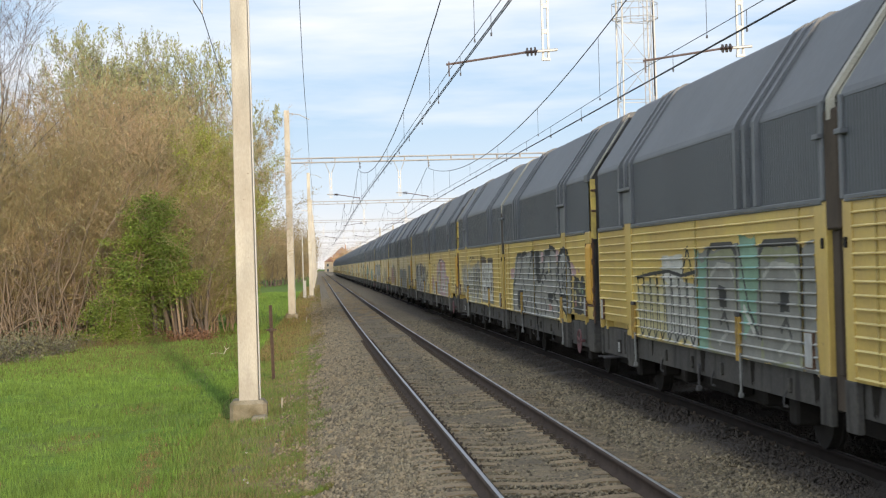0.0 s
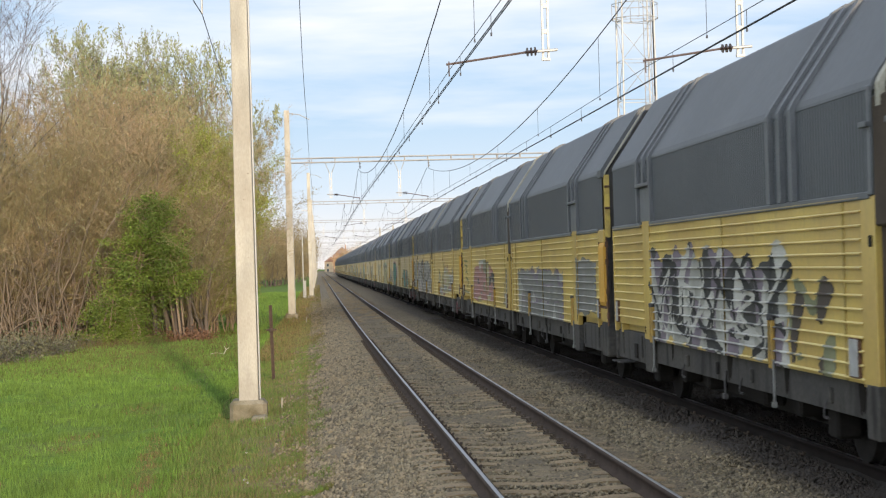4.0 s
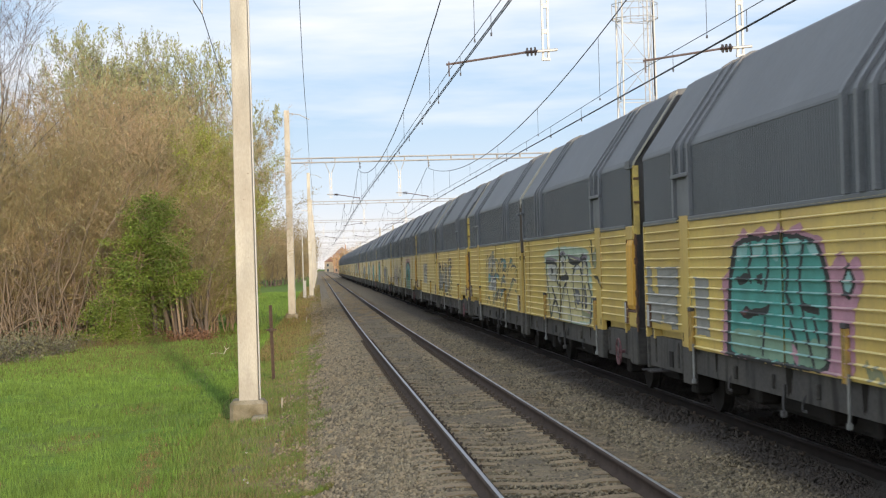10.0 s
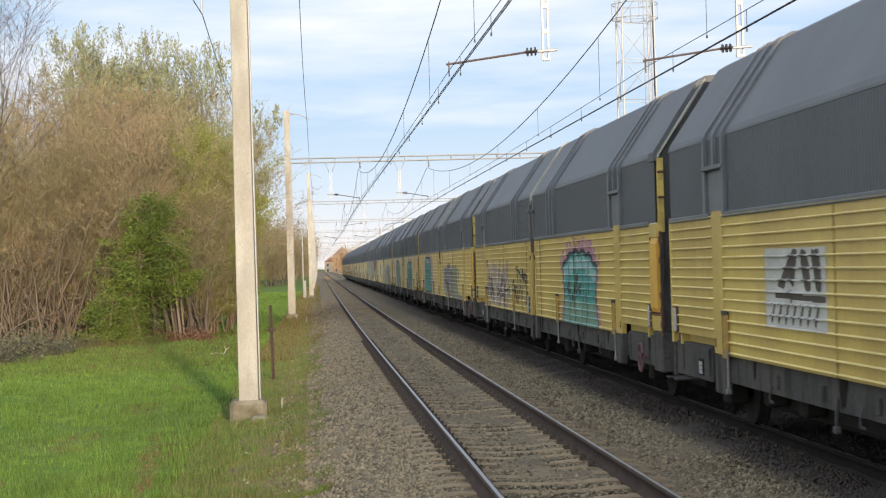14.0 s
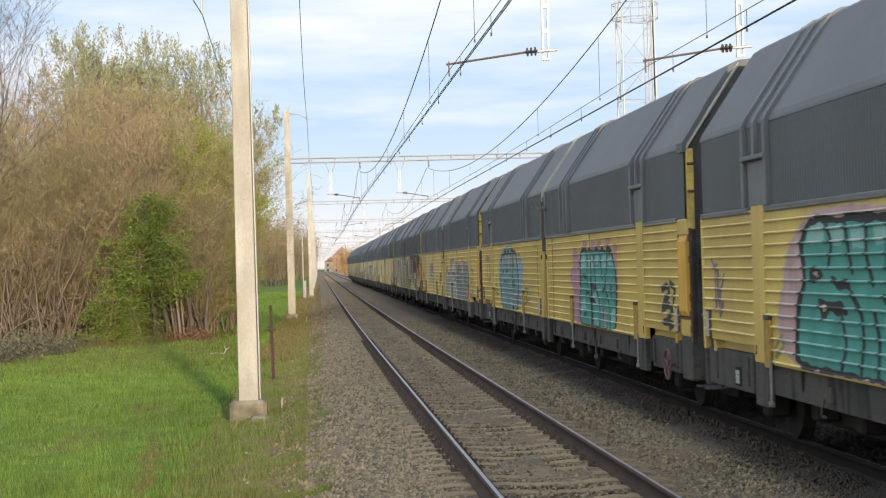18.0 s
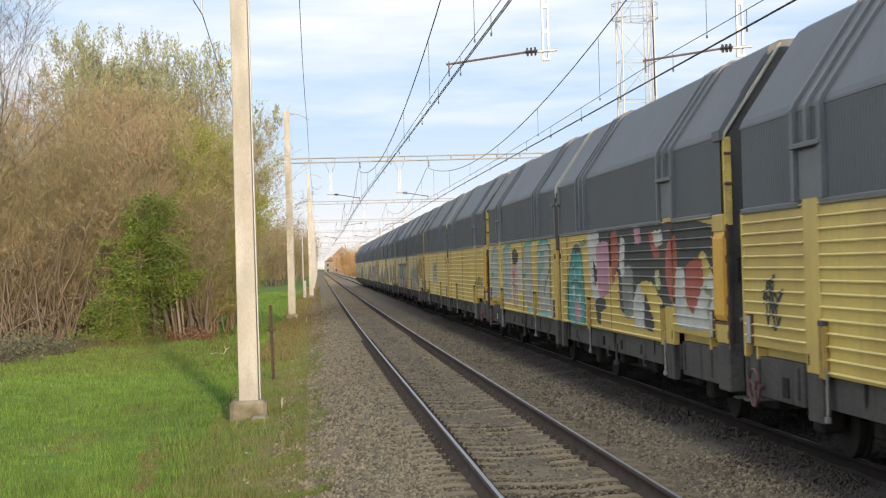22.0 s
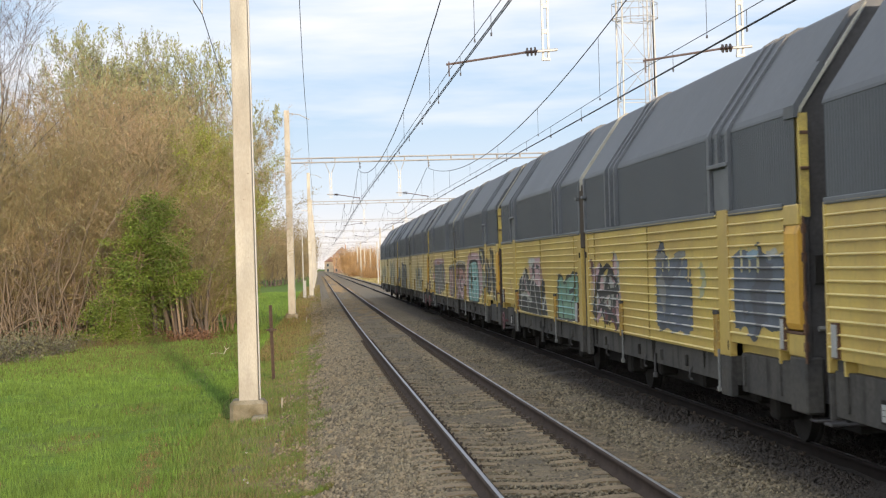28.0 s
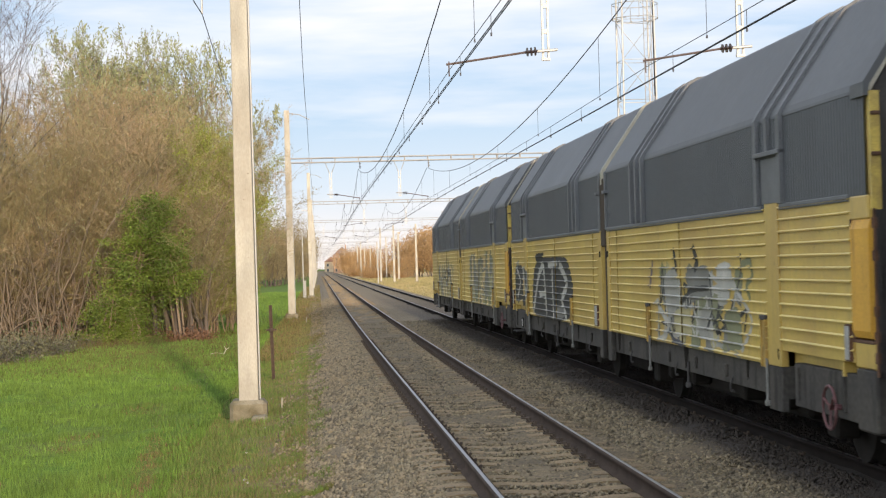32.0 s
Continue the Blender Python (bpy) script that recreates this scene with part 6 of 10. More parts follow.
    g.curve("slate", 0.035, 8.05, 1.35, 7.90, 1.29, 7.99, 1.18); g.poly("char", 4.79, 1.53, 4.57, 1.47, 4.72, 1.17, 4.91, 1.05)
    g.curve("olive", 0.03, 9.28, 1.75, 9.15, 1.62, 9.50, 1.47, 9.06, 1.37, 9.37, 1.10); g.curve("olive", 0.03, 9.60, 1.39, 9.17, 1.25, 8.80, 1.34)
    g.curve("olive", 0.03, 3.47, 1.61, 3.43, 1.45, 3.08, 1.51, 3.05, 1.38, 3.42, 1.16); g.curve("olive", 0.03, 2.69, 1.18, 2.68, 1.55)
    g.curve("olive", 0.045, 3.28, 1.48, 2.89, 1.46, 3.00, 1.38); g.curve("olive", 0.03, 3.42, 1.16, 3.01, 1.24, 2.69, 1.17)
    g.done()
    g = paint(17, "teal bubble graffiti with a pink halo", -12.5, -3.0)
    g.curve("char", 0.052, -11.68, 1.65, -12.00, 1.71, -12.18, 1.60, -11.77, 1.47); g.curve("char", 0.052, -11.67, 1.38, -12.10, 1.45, -12.36, 1.37, -11.93, 1.22)
    g.curve("char", 0.044, -11.73, 1.21, -12.39, 1.20, -12.11, 1.14); g.curve("char", 0.044, -12.20, 1.74, -12.51, 1.68, -12.38, 1.49)
    g.poly("pink", -3.81, 2.30, -4.15, 2.31, -4.31, 2.23, -4.46, 2.14, -4.52, 1.75, -4.34, 1.09, -4.49, 0.95, -4.00, 0.98, -3.66, 1.06, -3.83, 1.53, -3.39, 1.73, -3.47, 1.92, -3.76, 1.93)
    g.poly("pink", -4.91, 2.42, -5.36, 2.42, -5.34, 2.21, -4.99, 2.25); g.poly("pink", -5.83, 2.40, -6.15, 2.41, -6.18, 2.23, -5.86, 2.23)
    g.poly("pink", -6.45, 2.39, -6.83, 2.40, -6.77, 2.22, -6.44, 2.25); g.poly("pink", -7.23, 2.41, -7.65, 2.41, -7.63, 2.26, -7.25, 2.26)
    g.poly("pink", -7.96, 2.33, -8.31, 2.35, -8.26, 1.45, -8.13, 1.85)
    g.poly("black", -4.38, 1.00, -4.37, 1.32, -4.56, 1.63, -4.48, 2.03, -4.63, 2.25, -5.10, 2.32, -5.39, 2.24, -5.59, 2.31, -6.04, 2.23, -6.32, 2.31, -6.73, 2.22, -6.90, 2.29, -7.29, 2.23, -7.45, 2.31, -7.81, 2.25, -8.05, 2.03, -8.20, 1.78, -8.21, 1.45, -8.06, 0.96, -6.85, 0.94, -4.65, 0.95)
    g.poly("teal", -4.47, 1.02, -4.47, 1.32, -4.65, 1.63, -4.61, 2.03, -4.76, 2.22, -5.39, 2.22, -6.13, 2.23, -6.81, 2.21, -7.36, 2.20, -7.73, 2.18, -7.94, 2.03, -8.09, 1.78, -8.09, 1.44, -7.94, 0.97, -6.85, 0.97, -4.70, 0.98)
    g.poly("aqua", -4.65, 1.94, -4.73, 2.15, -5.19, 2.20, -5.29, 2.03, -5.16, 1.94); g.poly("aqua", -5.46, 2.00, -5.57, 2.15, -5.90, 2.17, -6.04, 2.00, -5.98, 1.94)
    g.poly("aqua", -6.11, 2.00, -6.23, 2.16, -6.56, 2.16, -6.66, 2.02); g.poly("aqua", -6.83, 1.97, -6.86, 2.15, -7.27, 2.17, -7.32, 2.01, -7.17, 1.94)
    g.poly("aqua", -7.41, 2.01, -7.48, 2.15, -7.77, 2.12, -7.93, 1.98); g.poly("aqua", -4.52, 1.24, -4.96, 1.45, -5.20, 1.24, -4.72, 1.15)
    g.poly("aqua", -5.69, 1.44, -6.06, 1.53, -6.36, 1.49, -6.41, 1.35, -5.95, 1.33); g.poly("aqua", -7.57, 1.21, -8.01, 1.35, -8.00, 1.07, -7.63, 1.03)
    g.poly("aqua", -5.93, 1.11, -6.37, 1.10, -6.35, 0.98, -5.91, 0.98); g.curve("black", 0.04, -5.34, 2.22, -5.38, 1.94, -5.37, 1.62)
    g.curve("black", 0.04, -6.04, 2.18, -6.10, 1.92, -6.19, 1.71); g.curve("black", 0.04, -6.71, 2.18, -6.79, 1.94, -6.85, 1.77)
    g.curve("black", 0.04, -7.36, 2.17, -7.27, 1.87, -7.12, 1.63, -6.91, 1.57); g.curve("black", 0.04, -7.11, 1.60, -7.44, 1.40, -7.53, 1.14, -7.51, 0.97)
    g.curve("black", 0.04, -5.60, 1.52, -5.85, 1.26, -5.77, 0.94); g.curve("black", 0.04, -6.24, 1.58, -6.52, 1.39, -6.55, 1.19, -6.48, 0.95)
    g.curve("black", 0.03, -4.98, 1.20, -4.89, 1.11, -5.08, 1.16); g.poly("black", -4.90, 1.87, -5.25, 1.80, -5.29, 1.75, -5.04, 1.75, -4.92, 1.80)
    g.poly("black", -5.12, 1.56, -5.32, 1.56, -5.62, 1.52, -5.36, 1.48, -5.16, 1.45)
    g.poly("black", -5.71, 1.68, -5.98, 1.64, -6.21, 1.69, -6.26, 1.59, -5.97, 1.56, -5.78, 1.58)
    g.poly("black", -5.67, 1.46, -5.96, 1.44, -6.20, 1.36, -5.95, 1.34, -5.75, 1.37); g.poly("black", -7.60, 1.73, -7.73, 1.64, -7.71, 1.42, -7.58, 1.52)
    g.poly("black", -4.49, 1.63, -4.75, 1.69, -4.69, 1.75, -4.49, 1.69); g.poly("pink", -6.88, 1.39, -7.08, 1.26, -7.15, 0.97, -6.91, 0.94)
    g.poly("maroon", -5.85, 1.65, -6.04, 1.62, -5.89, 1.59); g.curve("char", 0.03, -6.87, 1.43, -6.91, 1.25, -6.87, 1.10)
    g.done()
    g = paint(18, "teal bubble graffiti with a pale pink halo", 3.9, 12.4)
    g.scrawl(11.6, 12.3, 1.25, 2.1, 2, "violet", 0.025, 4, 8)
    g.poly("rose", 9.59, 1.33, 9.07, 2.18, 8.19, 2.50, 7.00, 2.50, 5.36, 2.44, 4.44, 2.41, 4.22, 2.19, 4.25, 1.95, 4.05, 1.52, 4.24, 0.97, 5.14, 0.94, 8.78, 0.95, 9.33, 1.10)
    g.poly("pale", 4.98, 1.22, 4.09, 1.22, 4.18, 0.97, 5.07, 0.96)
    g.poly("black", 8.96, 1.00, 8.83, 1.61, 8.56, 1.80, 8.70, 2.17, 8.42, 2.39, 7.93, 2.45, 7.34, 2.39, 7.09, 2.44, 6.62, 2.42, 5.94, 2.40, 5.45, 2.32, 5.20, 2.07, 5.05, 1.72, 5.01, 1.28, 5.07, 0.96, 6.58, 0.96, 8.59, 0.95)
    g.poly("teal", 8.80, 1.03, 8.69, 1.59, 8.45, 1.80, 8.55, 2.17, 8.30, 2.35, 7.35, 2.35, 6.10, 2.32, 5.64, 2.27, 5.37, 2.06, 5.23, 1.72, 5.24, 1.27, 5.34, 0.98, 6.57, 0.99, 8.41, 1.00)
    g.poly("aqua", 8.47, 2.17, 8.30, 2.35, 7.86, 2.37, 7.85, 2.16); g.poly("aqua", 7.69, 2.33, 7.27, 2.33, 7.28, 2.16, 7.62, 2.13)
    g.poly("aqua", 7.11, 2.31, 6.71, 2.32, 6.66, 2.12, 7.02, 2.10); g.poly("aqua", 6.48, 2.29, 6.10, 2.30, 6.12, 2.15, 6.39, 2.13)
    g.poly("aqua", 5.96, 2.26, 5.67, 2.26, 5.48, 2.08, 5.83, 2.09); g.curve("black", 0.04, 7.82, 2.38, 7.63, 2.16, 7.74, 1.98)
    g.curve("black", 0.04, 7.23, 2.35, 7.14, 2.09, 7.05, 1.91); g.curve("black", 0.04, 6.63, 2.32, 6.66, 2.05, 6.49, 1.81)
    g.curve("black", 0.04, 6.06, 2.28, 6.13, 2.05, 6.09, 1.81); g.curve("black", 0.04, 6.21, 1.68, 5.83, 1.52, 5.75, 1.82)
    g.curve("black", 0.04, 7.08, 1.70, 6.81, 1.53, 6.77, 1.29, 6.88, 1.01); g.curve("black", 0.04, 6.47, 1.54, 6.35, 1.31, 6.42, 1.00)
    g.curve("black", 0.035, 7.38, 1.49, 7.25, 1.24, 7.45, 0.99); g.curve("black", 0.035, 5.79, 1.32, 5.67, 1.16, 5.76, 0.98)
    g.poly("black", 8.37, 1.91, 8.12, 1.97, 7.89, 1.86, 8.11, 1.81, 8.33, 1.80); g.poly("black", 7.75, 1.88, 7.50, 1.83, 7.17, 1.85, 7.07, 1.73, 7.52, 1.74)
    g.poly("black", 8.13, 1.67, 7.87, 1.62, 7.36, 1.65, 7.18, 1.52, 7.47, 1.50, 7.71, 1.55, 7.99, 1.41); g.poly("rose", 8.26, 1.89, 8.13, 1.92, 8.07, 1.85)
    g.poly("rose", 7.96, 1.60, 7.79, 1.58, 7.94, 1.51); g.curve("olive", 0.03, 9.69, 1.09, 9.40, 1.26, 9.32, 1.14, 9.64, 1.02)
    g.done()
    g = paint(19, "violet-black letters beside a grey block", -9.7, -1.4)
    g.rect(-7.6, -5.3, 0.93, 2.0, "olive", 4, 0.05); g.rect(-7.5, -5.4, 0.95, 1.94, "olive", 4, 0.05)
    for i in range(5):
        g.line([(-5.7 - 0.42 * i, 1.95), (-5.75 - 0.44 * i, 1.45), (-5.7 - 0.42 * i, 0.95)], "pale", 0.016)
    g.line([(-5.4, 1.95), (-7.4, 1.95), (-7.55, 1.5), (-7.6, 1.2), (-8.4, 1.02), (-9.5, 0.95)], "pale", 0.02); g.line([(-5.4, 1.45), (-7.5, 1.42)], "pale", 0.014); g.ell(-8.2, 1.0, 1.0, 0.10, "grey", 3); g.ell(-8.0, 1.72, 0.14, 0.26, "grey", 6)
    g.poly("violet", -1.71, 1.99, -2.83, 1.94, -3.41, 2.07, -4.44, 2.07, -5.05, 1.89, -5.34, 1.81, -5.22, 1.43, -5.62, 1.12, -4.48, 0.95, -3.28, 0.96, -1.70, 1.03)
    g.curve("pale", 0.085, -1.95, 1.98, -2.02, 1.16, -3.11, 1.05); g.curve("pale", 0.085, -3.13, 2.08, -3.19, 1.79); g.curve("pale", 0.085, -3.99, 1.73, -4.17, 1.40, -4.45, 1.02)
    g.curve("pale", 0.085, -4.89, 1.87, -4.62, 1.50, -4.81, 1.12); g.curve("pale", 0.085, -3.48, 1.94, -3.56, 1.48); g.curve("black", 0.035, -1.65, 2.01, -1.71, 1.08, -2.52, 1.00)
    g.curve("black", 0.035, -2.25, 2.03, -2.34, 1.45, -3.15, 1.46); g.curve("char", 0.038, -2.89, 2.12, -2.97, 1.84, -3.38, 1.80, -4.03, 2.11, -4.52, 2.07)
    g.curve("black", 0.032, -3.73, 1.75, -3.89, 1.35); g.curve("char", 0.038, -5.05, 1.89, -5.41, 1.81, -5.03, 1.43, -5.58, 1.07)
    g.curve("black", 0.032, -2.40, 1.30, -2.56, 0.97); g.curve("char", 0.035, -3.33, 1.38, -3.54, 1.29, -3.83, 1.41); g.curve("slate", 0.035, -4.59, 1.94, -5.03, 1.72, -4.84, 1.38)
    g.curve("white", 0.032, -2.07, 1.94, -2.15, 1.24); g.curve("pale", 0.035, -4.31, 0.88, -4.54, 0.74, -4.79, 0.88)
    g.done()
    g = paint(20, "white and violet round tags", 1, 10)
    g.camo(4.6, 9.8, 0.95, 2.05, ("pale", "violet", "", "rose"), 7, f=4); g.scrawl(4.6, 9.8, 1, 2.05, 5, "char", 0.03, 8); g.scrawl(1.2, 3.8, 0.95, 2.0, 3, "char", 0.04, 9, 9); g.done()
    g = paint(21, "turquoise bubble graffiti with a magenta halo", -8.9, -3.7)
    g.bubble(-8.1, -4.4, 0.9, 2.25, "teal", "black", "pink", 13, low="mint", lobes=5, tip="aqua"); g.done()
    g = paint(22, "white board with a grey peak-shaped sign", 5.8, 8.2)
    g.placard(5.96, 8.11, 1.33, 2.14); g.done()
    g = paint(23, "grey fat-letter graffiti with black edges", -11.4, -0.1)
    g.curve("violet", 0.035, -1.00, 2.06, -1.24, 2.13, -1.72, 2.09); g.curve("violet", 0.035, -2.81, 2.11, -2.98, 2.22, -3.21, 2.05)
    g.curve("violet", 0.035, -3.87, 2.13, -4.49, 2.07, -5.15, 2.06); g.curve("violet", 0.04, -5.54, 2.12, -6.12, 2.24, -6.82, 2.27, -7.00, 2.18, -6.94, 1.97)
    g.poly("silver", -1.13, 1.89, -1.99, 1.92, -2.37, 1.63, -2.89, 1.76, -3.37, 1.77, -3.14, 1.42, -2.77, 1.24, -1.86, 1.18, -1.65, 1.24, -0.88, 1.18, -1.10, 1.61)
    g.poly("char", -1.05, 2.05, -2.14, 2.06, -2.13, 1.93, -1.21, 1.91)
    g.poly("char", -2.84, 2.09, -3.15, 2.08, -3.50, 1.83, -3.15, 1.79, -2.98, 1.92, -2.70, 1.82, -2.48, 1.83); g.curve("char", 0.05, -2.10, 1.92, -2.46, 1.50, -2.72, 1.21)
    g.curve("char", 0.05, -1.14, 1.92, -1.17, 1.61, -0.88, 1.18); g.curve("char", 0.04, -3.43, 1.80, -3.14, 1.42, -2.83, 1.25)
    g.poly("char", -1.60, 1.41, -1.85, 1.42, -1.82, 1.21, -1.57, 1.20); g.poly("char", -0.78, 1.20, -1.65, 1.25, -1.74, 1.14, -1.03, 1.10)
    g.poly("char", -1.87, 1.22, -2.85, 1.22, -2.71, 1.11, -2.28, 1.13); g.poly("char", -1.66, 1.67, -1.88, 1.69, -1.83, 1.58); g.curve("char", 0.04, -0.80, 1.11, -0.93, 0.97)
    g.curve("char", 0.04, -1.93, 1.12, -2.01, 0.99); g.poly("silver", -3.91, 1.95, -4.82, 1.92, -4.84, 1.64, -4.92, 1.35, -4.99, 1.11, -3.69, 1.06, -3.59, 1.28, -3.82, 1.74)
    g.poly("char", -3.84, 2.09, -4.26, 2.00, -4.83, 1.97, -4.77, 1.90, -3.88, 1.92); g.poly("char", -4.03, 1.67, -4.80, 1.70, -4.79, 1.62, -4.08, 1.60)
    g.curve("char", 0.05, -3.84, 1.92, -3.81, 1.65, -3.59, 1.25, -3.59, 1.09); g.curve("char", 0.05, -4.87, 1.89, -4.79, 1.64, -4.97, 1.33, -5.04, 1.07)
    g.poly("char", -3.75, 1.13, -4.05, 1.19, -4.41, 1.13, -4.04, 1.06); g.poly("char", -4.26, 1.04, -5.04, 1.09, -5.09, 1.01, -4.37, 0.99)
    g.curve("char", 0.035, -4.08, 1.61, -4.10, 1.45, -4.44, 1.42); g.poly("char", -4.71, 2.04, -5.04, 2.01, -5.13, 1.83, -4.90, 1.86)
    g.poly("pale", -4.18, 1.59, -4.73, 1.61, -4.81, 1.38, -4.16, 1.45)
    g.poly("silver", -5.63, 2.03, -6.61, 2.05, -6.66, 1.72, -6.30, 1.61, -6.23, 1.40, -6.08, 1.23, -5.39, 1.22, -5.43, 1.62)
    g.poly("char", -5.52, 2.17, -5.75, 2.14, -5.74, 2.03, -6.74, 2.08, -6.90, 2.00, -6.71, 1.82, -6.58, 1.92, -6.61, 2.04, -5.62, 2.01)
    g.poly("char", -6.25, 2.18, -6.79, 2.18, -6.91, 2.07, -6.46, 2.09); g.poly("char", -6.01, 1.77, -6.62, 1.75, -6.65, 1.66, -6.15, 1.68)
    g.poly("char", -5.97, 1.42, -6.28, 1.42, -6.23, 1.32, -5.96, 1.34); g.curve("char", 0.05, -5.57, 2.01, -5.48, 1.62, -5.38, 1.25)
    g.poly("char", -5.43, 1.25, -6.04, 1.29, -6.03, 1.22, -5.42, 1.20); g.curve("char", 0.04, -5.43, 1.15, -5.49, 1.06); g.curve("char", 0.04, -6.01, 1.17, -6.20, 1.07)
    g.curve("violet", 0.03, -5.80, 1.00, -6.35, 1.01, -6.63, 0.97); g.curve("olive", 0.035, -6.50, 1.59, -6.76, 1.62, -7.03, 1.65)
    g.curve("olive", 0.035, -6.40, 1.51, -7.09, 1.47, -6.57, 1.40); g.curve("olive", 0.035, -6.75, 1.57, -6.82, 1.34, -6.89, 1.11)
    g.curve("olive", 0.035, -6.39, 1.32, -6.83, 1.26, -6.46, 1.22); g.curve("olive", 0.03, -7.00, 1.55, -7.09, 1.44)
    g.curve("char", 0.04, -0.18, 1.99, -0.36, 1.88, -0.07, 1.84); g.curve("char", 0.04, -0.14, 1.70, -0.32, 1.59)
    g.done()
    g = paint(24, "thin dark teal scrawl over white graffiti", 0.9, 8.7)
    g.poly("silver", 6.61, 2.41, 6.18, 2.40, 6.09, 2.19, 5.90, 2.04, 6.65, 2.02, 6.86, 2.17)
    g.poly("white", 7.58, 2.09, 7.26, 2.24, 6.97, 2.19, 7.00, 1.99, 7.37, 1.83, 7.64, 1.61, 7.74, 1.64)
    g.poly("white", 7.03, 1.71, 6.57, 1.78, 6.25, 1.66, 5.69, 1.67, 5.62, 1.35, 6.29, 1.36, 7.07, 1.37, 7.67, 1.35, 7.53, 1.51, 7.04, 1.57)
    g.poly("grey", 6.80, 2.20, 6.19, 2.22, 6.27, 2.02, 6.50, 1.87, 6.42, 1.66, 6.74, 1.68, 6.61, 1.87, 7.03, 1.71, 7.20, 1.72, 6.77, 1.93)
    g.poly("white", 6.05, 2.12, 5.89, 2.17, 5.80, 1.98, 5.70, 1.87, 6.03, 1.84, 6.11, 1.99); g.poly("silver", 7.04, 1.55, 5.74, 1.61, 5.96, 1.46, 6.95, 1.40)
    g.poly("lagoon", 7.62, 1.80, 7.35, 1.83, 7.03, 1.72, 7.04, 1.62, 7.65, 1.50, 7.74, 1.60)
    g.poly("lagoon", 6.28, 1.72, 5.93, 1.81, 5.33, 1.79, 5.01, 1.75, 5.11, 1.64, 5.44, 1.69, 6.15, 1.69); g.poly("lagoon", 7.70, 1.12, 7.88, 1.16, 7.56, 1.19, 7.52, 1.07)
    g.curve("slate", 0.022, 8.52, 0.99, 8.37, 1.46, 8.24, 1.93, 7.88, 2.25, 7.69, 2.30, 7.57, 2.21, 7.68, 2.09); g.curve("slate", 0.03, 8.35, 1.59, 8.21, 1.99, 7.84, 2.23)
    g.curve("slate", 0.025, 7.60, 1.99, 7.45, 2.18, 7.14, 2.27, 6.95, 2.24, 7.10, 2.13, 7.60, 1.99); g.curve("slate", 0.022, 7.80, 1.34, 7.65, 1.54, 7.10, 1.61)
    g.curve("slate", 0.02, 7.14, 1.71, 6.89, 1.90, 6.54, 1.99, 6.36, 1.87, 6.36, 1.72); g.curve("slate", 0.02, 7.03, 1.72, 6.68, 1.74, 6.54, 1.56, 6.72, 1.38)
    g.curve("slate", 0.025, 6.25, 1.73, 5.92, 1.82, 5.33, 1.80, 5.01, 1.75, 5.07, 1.62)
    g.curve("slate", 0.025, 6.11, 1.99, 6.02, 2.12, 5.73, 2.19, 5.35, 2.14, 5.12, 2.04, 5.04, 1.90, 5.21, 1.86)
    g.curve("lagoon", 0.025, 5.89, 2.14, 5.63, 2.18, 5.35, 2.13, 5.17, 2.04); g.curve("slate", 0.02, 6.93, 1.56, 6.47, 1.66, 5.69, 1.66)
    g.curve("slate", 0.02, 6.72, 1.38, 6.17, 1.47, 5.60, 1.60); g.curve("slate", 0.03, 6.77, 0.95, 6.63, 1.20, 6.29, 1.33)
    g.curve("lagoon", 0.02, 6.54, 1.02, 6.20, 1.22, 5.28, 1.39); g.curve("slate", 0.03, 6.27, 0.98, 6.10, 1.16, 5.58, 1.30, 5.23, 1.42, 5.39, 1.25, 5.90, 1.11)
    g.curve("slate", 0.02, 8.23, 0.97, 7.88, 1.16, 7.56, 1.19, 7.34, 1.04, 7.23, 0.99); g.curve("slate", 0.025, 6.82, 0.98, 6.47, 1.11, 6.36, 1.21)
    g.curve("slate", 0.03, 4.82, 1.85, 4.72, 1.95, 4.44, 2.13, 4.10, 2.17, 3.82, 2.17, 3.60, 2.09); g.curve("lagoon", 0.035, 4.58, 1.99, 4.36, 2.13, 3.98, 2.15, 3.71, 2.10)
    g.poly("lagoon", 3.75, 2.05, 3.36, 2.06, 3.37, 1.90, 3.65, 1.95, 3.85, 1.90, 4.01, 1.91, 3.90, 2.02)
    g.curve("slate", 0.025, 3.36, 2.09, 3.67, 2.07, 3.91, 2.03, 4.01, 1.91, 3.62, 1.85, 3.37, 1.93); g.poly("lagoon", 4.40, 1.69, 4.02, 1.76, 3.78, 1.72, 4.03, 1.67, 4.36, 1.62)
    g.poly("silver", 4.36, 1.61, 3.87, 1.68, 3.56, 1.63, 3.73, 1.52, 4.03, 1.62); g.curve("slate", 0.03, 4.63, 1.50, 4.40, 1.66, 3.98, 1.79, 3.71, 1.71)
    g.curve("slate", 0.025, 4.50, 1.55, 4.11, 1.63, 3.80, 1.60, 3.69, 1.50)
    g.curve("slate", 0.025, 5.20, 1.20, 4.92, 1.32, 4.47, 1.42, 4.13, 1.42, 4.27, 1.32, 4.75, 1.20, 5.07, 1.17)
    g.poly("lagoon", 4.83, 1.25, 4.60, 1.36, 4.22, 1.41, 4.31, 1.33, 4.66, 1.23); g.curve("grey", 0.03, 4.95, 0.97, 4.89, 1.11, 4.80, 1.17)
    g.curve("grey", 0.03, 4.34, 0.98, 4.00, 1.10, 3.83, 1.19); g.curve("slate", 0.025, 3.66, 2.52, 3.61, 2.30, 3.47, 2.09)
    g.poly("lagoon", 3.71, 2.17, 3.46, 2.18, 3.52, 2.00, 3.83, 1.89, 4.09, 1.92)
